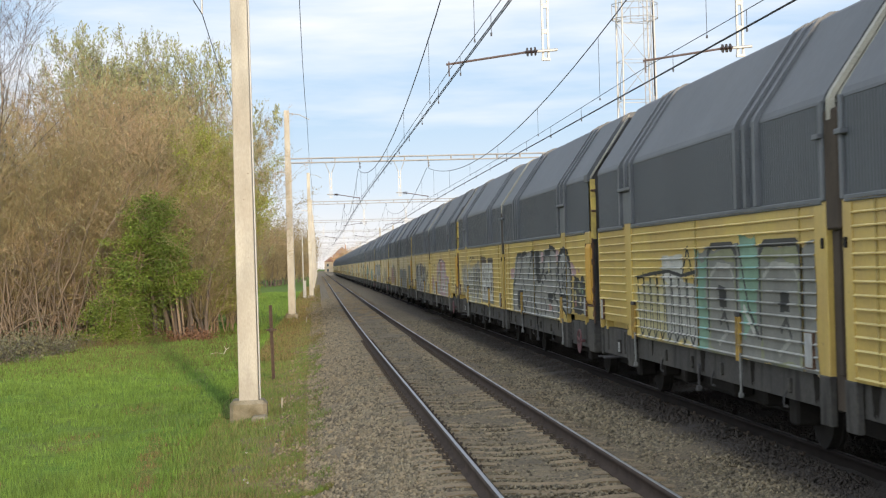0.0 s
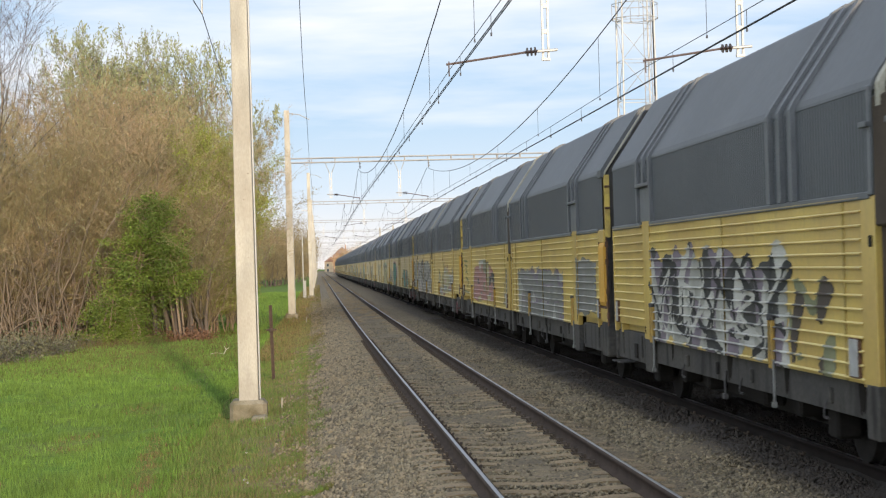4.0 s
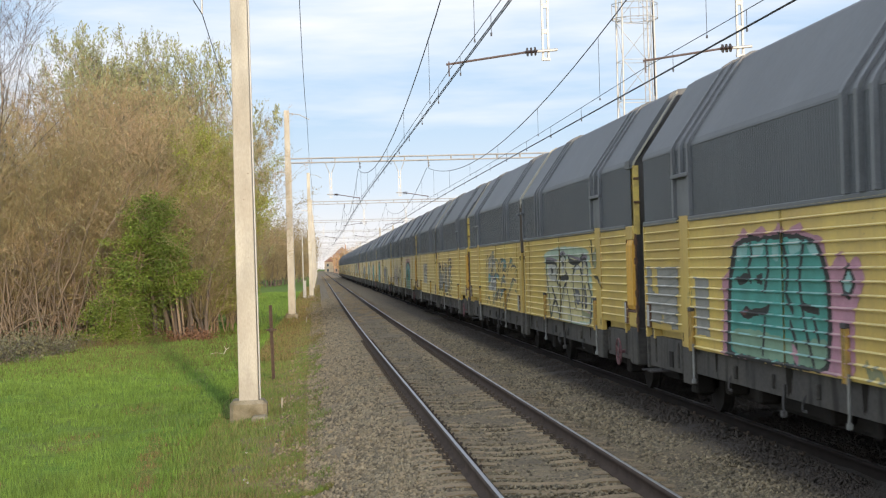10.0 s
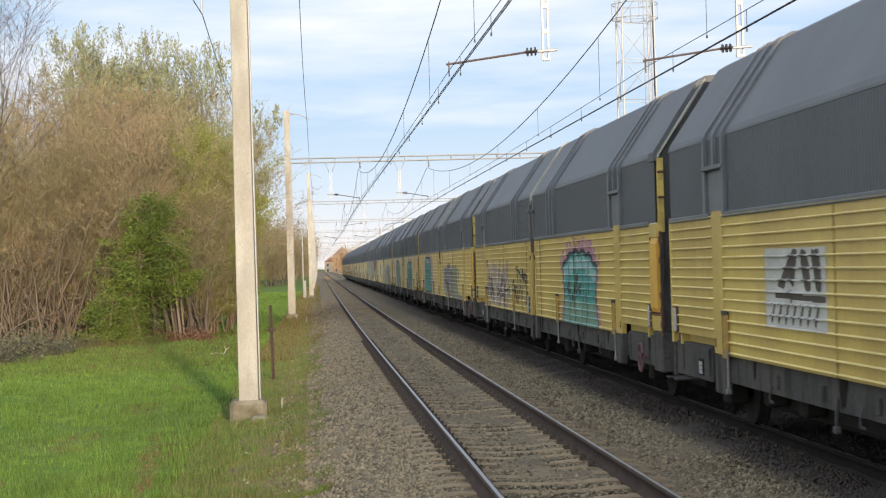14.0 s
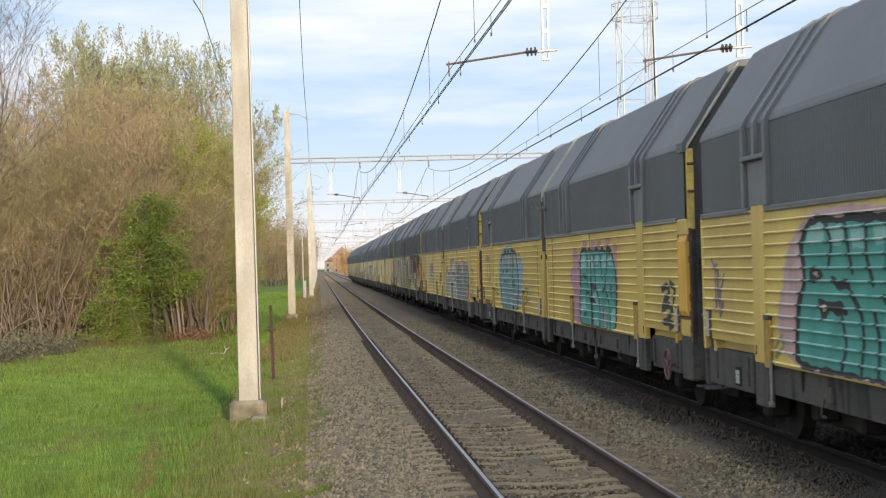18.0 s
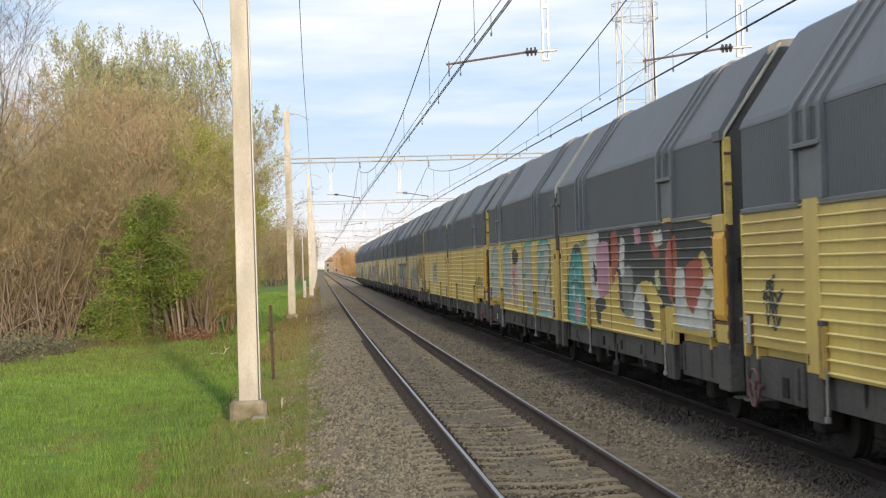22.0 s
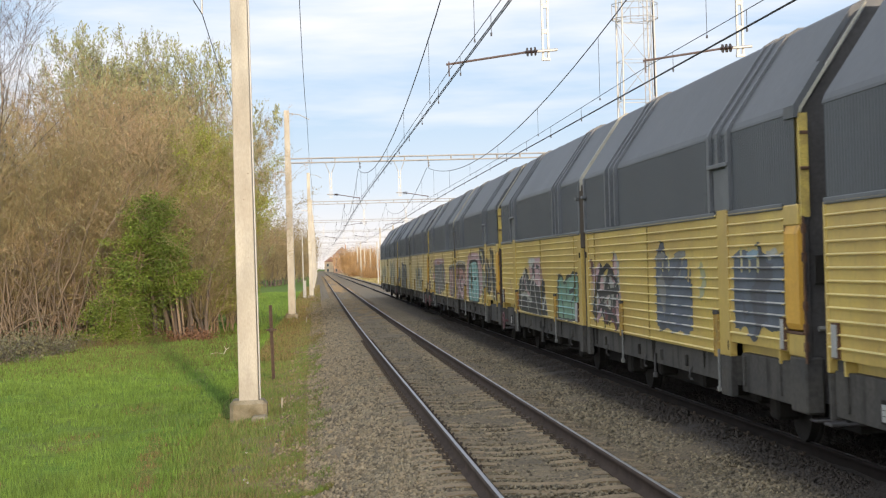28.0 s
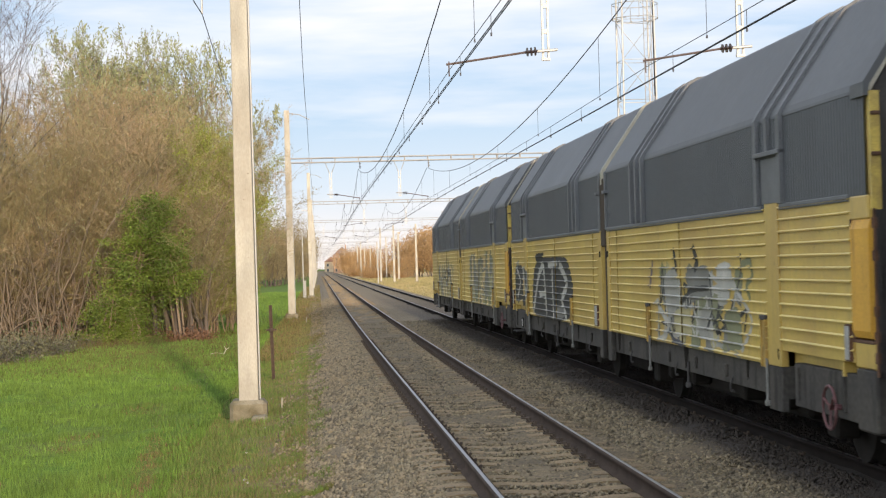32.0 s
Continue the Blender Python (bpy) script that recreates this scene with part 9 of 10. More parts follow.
def slivers(name, segs, material, r, wide=0.009):
    """The finest twigs: long thin pointed slivers."""
    s = np.array(segs, float)
    a, b = s[:, :3], s[:, 3:]
    side = np.cross(b - a, r.normal(size=a.shape))
    side *= wide / (np.linalg.norm(side, axis=1, keepdims=True) + 1e-9)
    return raw_mesh(name, np.stack([a - side, a + side, b], 1).reshape(-1, 3), np.arange(len(s) * 3).reshape(-1, 3), material)


def leaf_mesh(name, pts, size, material, seed, long=1.6, rise=0.0):
    """Many small pointed leaves at the given points, turned at random."""
    r = np.random.default_rng(seed)
    p = np.array(pts, float)
    n = len(p)
    d = r.normal(size=(n, 3))
    d[:, 2] += rise
    d /= np.linalg.norm(d, axis=1, keepdims=True)
    e = np.cross(d, r.normal(size=(n, 3)))
    e /= np.linalg.norm(e, axis=1, keepdims=True)
    k = size * r.uniform(0.6, 1.3, (n, 1))
    V = np.stack([p, p + d * k * long * 0.5 + e * k * 0.45, p + d * k * long, p + d * k * long * 0.5 - e * k * 0.45], 1).reshape(-1, 3)
    return raw_mesh(name, V, (np.arange(n) * 4)[:, None] + np.arange(4)[None, :], material)


def grow(r, height, stems, spread, levels, wig, up, kids, thick, lean=0.35, shrink=0.5, bare=0.15):
    """Stems that branch: returns thick and thin sticks and the twig ends."""
    wood, twig, fine, ends = [], [], [], []

    def run(p, d, length, rad, lev):
        n = (6, 4, 2, 1)[lev]
        step = length / n
        for i in range(n):
            d = d + r.normal(size=3) * wig
            d[2] += up * (0.12 if lev else 0.06)
            d = d / math.sqrt(d @ d)
            q = p + d * step
            ra, rb = rad * (1 - i / n * 0.8), rad * (1 - (i + 1) / n * 0.8)
            if lev == 3:
                fine.append((*p, *q))
            else:
                (wood[-1] if lev < 1 else twig).append((*p, *q, max(ra, 0.006), max(rb, 0.004)))
            p = q
            if lev < levels and (i + 1) / n > bare:
                for _ in range(kids[lev]):
                    a = r.uniform(0, 6.283)
                    side = np.array([math.cos(a), math.sin(a), r.uniform(-0.1, 0.5)])
                    run(p, d * r.uniform(0.4, 1.0) + side * r.uniform(0.45, 0.9), length * shrink * r.uniform(0.55, 1.1) * (1.15 - 0.55 * i / n), rb * 0.6, lev + 1)
        if lev >= levels - 1:
            ends.append(p)
    for s in range(stems):
        a, q = r.uniform(0, 6.283), spread * math.sqrt(r.uniform(0, 1))
        wood.append([])
        run(np.array([q * math.cos(a), q * math.sin(a), -0.2]), np.array([lean * math.cos(a) * r.uniform(0.1, 1), lean * math.sin(a) * r.uniform(0.1, 1), 1.0]), height * r.uniform(0.65, 1.0), thick * r.uniform(0.6, 1.2), 0)
    return wood, twig, fine, np.array(ends)


def plant(name, label, category, group, seed, barks, leaf=None, leaf_size=0.07, per=2, jitter=0.25, keep=None, long=1.6, rise=0.0, **kw):
    r = np.random.default_rng(seed)
    wood, twig, fine, ends = grow(r, **kw)
    root = thing(name, label, category, group)
    if kw["height"] > 3:
        for w in wood:
            bm = bmesh.new()
            add_tube(bm, [q[:3] for q in w] + [w[-1][3:6]], w[0][6], 5, w[-1][7])
            part("stem", bm, barks[0], root)
    else:
        part("stem_tangle", sticks("stem_tangle", sum(wood, []), barks[0]), None, root)["kind"] = "stuff"
    part("crown", sticks("crown", twig, barks[1]), None, root)
    if fine:
        part("brushwood", slivers("brushwood", fine, barks[1], r), None, root)["kind"] = "stuff"
    if leaf:
        if keep is not None:
            ends = ends[keep(ends)]
        P = np.repeat(ends, per, 0) + r.normal(size=(len(ends) * per, 3)) * jitter
        part("foliage", leaf_mesh("foliage", P, leaf_size, leaf, seed, long, rise), None, root)["kind"] = "stuff"
    return root


def scatter(proto, rows, first=True):
    """Places copies: rows of (x across the line, y, turn, z)."""
    for i, (x, y, rz, sc) in enumerate(rows):
        z = float(ground_z(x)) - 0.05
        m = pose(x + bend(y), y, z, 0, 0, rz)
        ob = proto if (i == 0 and first) else copy_thing(proto, m)
        ob.matrix_basis = m @ Matrix.Diagonal((sc, sc, sc, 1))


# brown twiggy thicket
TH = "thicket beside the meadow"
th_a = plant("hawthorn_bush", "brown leafless twiggy bush in early spring", "bush", TH, 11, (BARK, TWIG), LEAFB, 0.045, 1, 0.12, keep=lambda e: e[:, 0] * 7 % 1 > 0.86, height=11.0, stems=22, spread=1.7, levels=3, wig=0.22, up=0.6, kids=(3, 2, 3), thick=0.045, lean=0.36, shrink=0.38)
th_b = plant("hawthorn_bush", "tangled olive-brown bush with first buds", "bush", TH, 12, (BARK, TWIG2), LEAFW, 0.04, 1, 0.12, keep=lambda e: e[:, 0] * 7 % 1 > 0.82, height=10.4, stems=22, spread=1.8, levels=3, wig=0.22, up=0.5, kids=(3, 2, 3), thick=0.04, lean=0.38, shrink=0.40)
scatter(th_a, [(-12.6, 79, 10, 1.0), (-9.7, 80.5, 95, 1.02), (-6.9, 80, 200, 0.92), (-11.0, 86, 60, 1.15), (-14.8, 83, 160, 1.05), (-8.2, 87, 250, 1.12), (-17.0, 88, 20, 1.1)])
scatter(th_b, [(-14.2, 77.5, 45, 0.95), (-11.2, 78, 130, 1.0), (-8.0, 79, 280, 1.04), (-13.2, 83, 210, 1.12), (-9.6, 84.5, 330, 1.1), (-8.0, 88, 170, 0.95), (-16.2, 80, 100, 1.0), (-5.7, 77.0, 75, 0.62)])
sa = plant("sapling_stems", "long pale bare stems arching out of the thicket", "sapling", TH, 15, (STEM, STEM), None, height=8.5, stems=8, spread=1.4, levels=1, wig=0.20, up=0.0, kids=(1,), thick=0.036, lean=0.6, shrink=0.35)
scatter(sa, [(-12.8, 75.6, 0, 1.0), (-10.2, 76.0, 110, 0.9), (-14.0, 74.6, 300, 0.95), (-8.6, 76.6, 60, 1.0), (-11.6, 75.0, 170, 1.1), (-9.2, 77.2, 20, 1.15), (-12.2, 76.8, 250, 1.2), (-6.0, 79.0, 140, 1.05), (-7.4, 76.4, 310, 1.1)])
# green shrub in front: tiers of drooping leafy boughs that lean to one side
def leafy_shrub(seed, height, wide, lean, tiers, size=0.06, low=0.0):
    r = np.random.default_rng(seed)
    root = thing("elder_shrub", "fresh green leafy shrub before the thicket", "shrub")
    limbs, leaves = [], []
    for i in range(tiers):
        h = low + (1 - low) * (i + r.uniform(0.2, 0.8)) / tiers
        half = wide * (0.62 + 0.9 * h - 1.35 * h ** 2.4)
        a = i * 2.4 + r.uniform(-0.5, 0.5)
        reach = half * r.uniform(0.45, 1.05)
        axis = np.array([lean * (h - 0.3), 0.0, max(0.0, height * h - 0.5)])
        end = axis + np.array([reach * math.cos(a), reach * math.sin(a) * 0.7, r.uniform(0.1, 0.7)])
        limbs += [(*axis, *((axis + end) / 2 + np.array([0, 0, 0.12])), 0.022, 0.014), (*((axis + end) / 2 + np.array([0, 0, 0.12])), *end, 0.014, 0.006)]
        for _ in range(int(r.integers(6, 13))):
            t = r.uniform(0.25, 1.12)
            c = axis + (end - axis) * t + r.normal(size=3) * np.array([0.24, 0.24, 0.13])
            tip = c + np.array([math.cos(a) * 0.2, math.sin(a) * 0.2, -0.12]) + r.normal(size=3) * 0.16
            limbs.append((*c, *tip, 0.008, 0.004))
            n = int(r.integers(16, 66))
            u = r.uniform(0, 1, (n, 1))
            d = r.normal(size=(n, 3)) * np.array([0.20, 0.20, 0.075])
            d[:, 2] -= 0.9 * (d[:, 0] ** 2 + d[:, 1] ** 2)
            leaves.append(c + (tip - c) * u + d)
    for i in range(5):
        bm = bmesh.new()
        a = i * 1.26
        add_tube(bm, [(-lean * 0.3 + 0.2 * math.cos(a), 0.2 * math.sin(a), -0.2), (lean * 0.1 + 0.25 * math.cos(a), 0.25 * math.sin(a), height * 0.4), (lean * 0.5 + 0.1 * math.cos(a), 0.1 * math.sin(a), height * 0.85)], 0.05, 5, 0.015)
        part("stem", bm, BARK, root)
    part("twigwork", sticks("twigwork", limbs, TWIG2), None, root)["kind"] = "stuff"
    part("foliage", leaf_mesh("foliage", np.concatenate(leaves), size, LEAF, seed, 1.6, 0.0), None, root)["kind"] = "stuff"
    return root


scatter(leafy_shrub(21, 6.4, 2.5, 1.9, 72), [(-7.75, 73.4, 0, 1.0)])
scatter(leafy_shrub(22, 2.6, 1.2, 0.5, 15), [(-8.5, 72.6, 0, 1.0), (-7.3, 72.2, 170, 0.75)])
scatter(leafy_shrub(26, 4.9, 1.5, -0.5, 18, low=0.5), [(-5.75, 73.6, 0, 1.0)])


# long arching stems that hang over one another at the thicket's foot
def arching_stems(seed, n):
    r = np.random.default_rng(seed)
    root = thing("arching_stems", "pale bare stems arching over at the thicket's foot", "bramble stems", TH)
    for i in range(n):
        x, y = r.uniform(-1.9, 1.9), r.uniform(-0.6, 0.8)
        top, reach, b = r.uniform(1.2, 4.6), r.uniform(0.9, 3.6) * r.choice([-1, 1]), r.uniform(-0.7, 0.1)
        k = r.uniform(0.85, 1.55)
        pts = [(x + reach * t ** 1.6 + 0.22 * math.sin(6 * t + 3 * x), y + b * t, top * math.sin(math.pi * min(t * 0.62 * k, 0.93)) - 0.1 * (1 - t)) for t in np.linspace(0, 1, 9)]
        bm = bmesh.new()
        add_tube(bm, pts, r.uniform(0.022, 0.040), 5, 0.009)
        part("stem", bm, STEM if i % 3 else BARK, root)
    return root


scatter(arching_stems(24, 17), [(-13.2, 75.3, 0, 1.0), (-9.9, 75.4, 180, 1.0)])
scatter(arching_stems(25, 17), [(-11.6, 74.9, 0, 1.0), (-14.9, 74.8, 180, 1.1)])


def old_trunks(seed):
    """A coppiced cluster of thick upright trunks."""
    r = np.random.default_rng(seed)
    root = thing("old_trunks", "cluster of grey-brown trunks at the thicket's edge", "tree trunks", TH)
    x = -1.15
    for i in range(10):
        x += r.choice([0.12, 0.2, 0.42]) if i < 6 else r.uniform(0.12, 0.3)
        y = 0.3 * max(0, i - 4) + r.uniform(-0.25, 0.25)
        w = r.uniform(0.11, 0.19) if i < 5 else r.uniform(0.05, 0.10)
        lx = r.uniform(-0.42, 0.10) if i % 3 else r.uniform(-0.1, 0.25)
        top = r.uniform(1.9, 3.9)
        bm = bmesh.new()
        pts = [(x - lx * 0.6 + 0.05 * math.sin(5 * q + i), y + 0.5 * q * q, -0.2 + top * q) if q < 0.25 else (x - lx * 0.6 + lx * 1.9 * (q - 0.2) ** 1.3 + 0.05 * math.sin(5 * q + i), y + 0.5 * q * q, -0.2 + top * q) for q in (0, 0.12, 0.3, 0.5, 0.75, 1.0)]
        add_tube(bm, pts, w * 1.15, 8, w * 0.5)
        part("trunk", bm, TRUNK, root)
    return root


st = old_trunks(23)
scatter(st, [(-5.75, 74.2, 0, 1.0)])
# budding bush with olive-green leaves
gb = plant("budding_bush", "tall bush with fresh olive-green buds", "bush", TH, 27, (BARK, TWIG2), LEAFG, 0.055, 8, 0.18, height=10.4, stems=16, spread=1.0, levels=3, wig=0.13, up=0.7, kids=(3, 2, 2), thick=0.04, lean=0.22, shrink=0.30)
scatter(gb, [(-4.9, 81.0, 0, 0.84), (-4.3, 84.5, 120, 0.68), (-5.9, 83.0, 240, 0.88)])


# willows behind, upright shoots tipped with pale spring leaves
def willow(seed, height, stems, spread, lean, leaf=0.065, per=7):
    r = np.random.default_rng(seed)
    wood, twig, fine, ends = grow(r, height, stems, spread, 2, 0.08, 1.3, (4, 4), 0.09, lean, 0.30, 0.36)
    root = thing("willow_tree", "tall willow with upright shoots and pale spring leaves", "tree", "willows behind the thicket")
    for w in wood:
        bm = bmesh.new()
        add_tube(bm, [q[:3] for q in w] + [w[-1][3:6]], w[0][6], 5, w[-1][7])
        part("stem", bm, BARK, root)
    part("crown", sticks("crown", twig, TWIGGREY), None, root)
    P = np.repeat(ends, per, 0)
    P = P + r.normal(size=P.shape) * 0.035 - np.array([[0, 0, 0.55]]) * r.uniform(0, 1, (len(P), 1)) ** 0.8
    part("foliage", leaf_mesh("foliage", P, leaf, LEAFW, seed, 2.6, 2.2), None, root)["kind"] = "stuff"
    return root


wi = willow(31, 15.4, 26, 1.5, 0.24)
scatter(wi, [(-9.9, 95, 0, 1.0), (-9.2, 99, 120, 0.98), (-9.0, 96.5, 60, 0.97)])
wj = willow(33, 15.2, 6, 0.9, 0.20)
scatter(wj, [(-5.6, 95, 0, 0.95), (-4.5, 96, 150, 0.7), (-4.1, 97, 260, 0.5)])
wk = willow(35, 11.6, 8, 0.7, 0.17, 0.075, 8)
scatter(wk, [(-4.7, 97, 20, 0.95), (-3.9, 99, 200, 0.55)])
# bare tree at the far side of the thicket
bt = plant("bare_tree", "bare grey-brown tree without leaves", "tree", "", 41, (BARK, TRUNK), None, height=16.0, stems=6, spread=0.5, levels=3, wig=0.12, up=0.5, kids=(3, 3, 2), thick=0.11, lean=0.4, shrink=0.42, bare=0.25)
scatter(bt, [(-14.6, 80, 0, 1.0), (-16.4, 84, 140, 1.05)])
# dead bracken and low bramble
br = plant("bramble_patch", "olive-brown tangled bramble at the meadow's edge", "bramble", "brambles in the meadow", 51, (TRUNK, TRUNK), LEAFBM, 0.06, 4, 0.14, height=1.1, stems=26, spread=1.2, levels=1, wig=0.35, up=-0.6, kids=(2,), thick=0.012, lean=1.0, shrink=0.5)
scatter(br, [(-11.3, 61, 0, 1.1), (-10.9, 70.5, 90, 0.8), (-10.8, 65.5, 200, 1.1), (-9.6, 71.5, 300, 0.7), (-12.0, 67.5, 40, 1.2), (-12.2, 63.5, 120, 1.2), (-10.4, 68.0, 260, 0.9)])
bk = plant("bracken_clump", "rust-brown dead bracken under the bushes", "bracken", "dead bracken", 52, (BARK, DEADLEAF), DEADLEAF, 0.07, 6, 0.15, height=0.9, stems=40, spread=0.5, levels=1, wig=0.3, up=-0.5, kids=(1,), thick=0.01, lean=0.8, shrink=0.5)
scatter(bk, [(-5.15, 73.5, 100, 0.85), (-4.75, 74.6, 200, 0.7), (-6.65, 73.7, 30, 0.9), (-5.6, 73.3, 10, 0.6)])
# far bushes along the left, and trees lit warm by the low sun on the right
fb = plant("roadside_bush", "brown-green bush along the line", "bush", "bushes along the line", 61, (TRUNK, TWIG2), LEAFBR, 0.06, 3, 0.35, height=6.0, stems=9, spread=1.6, levels=2, wig=0.14, up=0.5, kids=(4, 3), thick=0.05, lean=0.32, shrink=0.34)
scatter(fb, [(-10.5, 150, 0, 1.4), (-11.5, 163, 160, 1.5), (-12.4, 300, 0, 2.1), (-10.6, 308, 80, 2.0), (-8.9, 316, 160, 1.9), (-7.6, 330, 240, 2.0), (-9.6, 338, 300, 2.3), (-6.6, 345, 30, 1.8), (-5.9, 372, 120, 1.7), (-7.4, 390, 200, 2.2), (-5.4, 420, 260, 1.8), (-5.6, 480, 10, 2.0), (-5.4, 560, 90, 2.2)])
low = plant("low_bush", "low orange-brown bush on the dry ground", "bush", "low bushes beyond the tracks", 63, (TRUNK, LEAFO), LEAFO, 0.12, 5, 0.3, height=2.4, stems=14, spread=1.5, levels=2, wig=0.2, up=0.2, kids=(2, 2), thick=0.03, lean=0.7, shrink=0.4)
scatter(low, [(12.2, 400, 180, 0.9), (16.0, 415, 240, 0.8), (20.5, 398, 300, 0.7), (14.2, 450, 20, 1.1), (10.8, 520, 80, 1.0), (12.6, 540, 140, 1.2), (18.5, 388, 200, 0.6)])
ft = plant("far_tree", "leafless tree glowing orange in the low sun", "tree", "trees beyond the line", 71, (TRUNK, LEAFO), LEAFO, 0.24, 4, 0.9, height=11.5, stems=4, spread=1.2, levels=2, wig=0.14, up=0.5, kids=(3, 2), thick=0.12, lean=0.5, shrink=0.45)
scatter(ft, [(24.0, 405, 0, 1.0), (28.0, 415, 50, 1.1), (32.5, 410, 100, 1.05), (21.5, 430, 150, 0.9), (37, 420, 200, 1.0), (30, 440, 250, 1.2), (25.5, 445, 300, 1.15), (42, 415, 20, 1.0), (34, 455, 130, 1.2), (18, 640, 70, 0.8), (22, 660, 120, 0.9), (28, 690, 40, 1.0), (36, 700, 220, 1.1), (15.5, 800, 20, 1.0), (20, 830, 200, 1.2), (24, 850, 300, 1.2), (10.6, 690, 30, 0.85), (12.0, 705, 170, 1.0), (13.6, 720, 280, 1.0), (10.8, 640, 90, 0.4), (12.4, 610, 10, 0.42), (14.6, 560, 100, 0.5), (19.0, 400, 60, 0.42), (21.0, 395, 160, 0.5), (26.5, 398, 10, 0.95), (30.5, 400, 80, 1.0), (35, 402, 190, 1.0), (40, 404, 300, 1.1), (16.6, 425, 250, 0.38), (23, 412, 210, 0.9), (45, 408, 140, 1.1), (17, 520, 220, 0.55)])


# ---- grass, weeds, stones (stuff) ----
def blades(name, n, x0, x1, y0, y1, h, w, material, seed, zf, lean=0.5, weight=2.0, thin=0, wander=0.0):
    r = np.random.default_rng(seed)
    y = y0 + (y1 - y0) * r.uniform(0, 1, n) ** weight
    wide = np.clip(y / y0, 1, 3)
    x = x1 - (x1 - x0) * r.uniform(0, 1, n)
    if wander:
        x = x + wander * edge_wander(y)
    if thin:
        bare = 1.25 * np.exp(-((x + 1.0) / 1.05) ** 2 - ((y - 26) / 8.0) ** 2) + 0.9 * np.exp(-((x + 2.35 + 0.07 * (y - 24)) / 0.16) ** 2 - ((y - 28) / 5) ** 2)
        bare += 0.35 * (np.sin(x * 1.9 + y * 0.31) * np.sin(y * 0.53 - x) > 0.55)
        ok = (r.uniform(0, 1, n) > bare) if thin > 0 else (r.uniform(0, 1, n) < bare)
        x, y, wide = x[ok], y[ok], wide[ok]
        n = len(x)
    clump = np.sin(x * 3.1 + 1.3 * np.sin(y * 1.7)) * np.sin(y * 1.3 + 2.1 * np.sin(x * 1.1))
    hh = h * r.uniform(0.45, 1.25, n) * (1 + 0.45 * clump)
    a = r.uniform(0, 6.283, n)
    base = np.stack([x + bend(y), y, zf(x) - 0.02], 1)
    side = np.stack([np.cos(a), np.sin(a), 0 * a], 1) * (w * wide * r.uniform(0.6, 1.3, n))[:, None]
    b = r.uniform(0, 6.283, n)
    tip = base + np.stack([np.cos(b) * hh * lean * r.uniform(0.2, 1, n), np.sin(b) * hh * lean * r.uniform(0.2, 1, n), hh], 1)
    V = np.stack([base - side, base + side, tip], 1).reshape(-1, 3)
    return tagged(new(name, raw_mesh(name, V, np.arange(n * 3).reshape(-1, 3), material)), kind="stuff")


tagged(blades("meadow_grass", 290000, -16, -1.0, 20, 80, 0.115, 0.0065, BLADE, 1, ground_z, thin=1), "short lush green meadow grass", "grass")
tagged(blades("earthy_grass", 150000, -5, -0.3, 20, 45, 0.06, 0.008, EARTHGRASS, 8, ground_z, thin=-1), "short brownish worn grass by the mast", "grass")
tagged(blades("far_grass", 60000, -22, -1.2, 70, 220, 0.22, 0.012, BLADE, 2, ground_z, weight=1.3), "green grass strip beside the line", "grass")
tagged(blades("verge_grass", 42000, -1.9, -0.05, 20, 90, 0.10, 0.005, DRY, 3, lambda x: ground_z(x) + 0.03), "sparse dry grass on the verge", "grass")
tagged(blades("verge_weeds", 22000, -2.2, -0.15, 20, 60, 0.09, 0.006, BLADE, 4, lambda x: ground_z(x) + 0.03), "green weeds among dry grass", "weeds")
tagged(blades("edge_weeds", 15000, -0.35, 0.22, 20, 75, 0.075, 0.006, EARTHGRASS, 14, wander=0.8, zf=lambda x: np.maximum(ballast_z(x), ground_z(x) + 0.03)), "dry weeds creeping into the ballast", "weeds")
tagged(blades("edge_grass", 9000, -0.35, 0.16, 20, 60, 0.085, 0.006, BLADE, 15, wander=0.9, zf=lambda x: np.maximum(ballast_z(x), ground_z(x) + 0.03)), "green tufts at the ballast edge", "grass")
# These blades put the shade before the bushes into the meadow's colour.
tagged(blades("rank_grass", 34000, -15, -2.2, 50, 82, 0.15, 0.010, FOOT, 16, ground_z, weight=0.8), "dull olive grass, coloured darker for the shade towards the bushes", "grass")
tagged(blades("far_verge_grass", 20000, -1.7, 0.45, 52, 260, 0.10, 0.012, EARTHGRASS, 18, lambda x: np.maximum(ballast_z(x), ground_z(x) + 0.03), weight=1.5), "brown dry grass along the shoulder", "grass")
tagged(blades("siding_grass", 60000, 8.9, 34, 90, 420, 0.22, 0.02, STRAW, 9, lambda x: ground_z(x) + 0.05, weight=1.4), "dry straw-coloured grass beyond the tracks", "grass")
tagged(blades("dead_grass", 9000, -14, -6.2, 70, 79, 0.34, 0.012, FOOT, 5, ground_z, weight=1.0), "tall dull grass at the thicket's foot, coloured dark for shade", "grass")


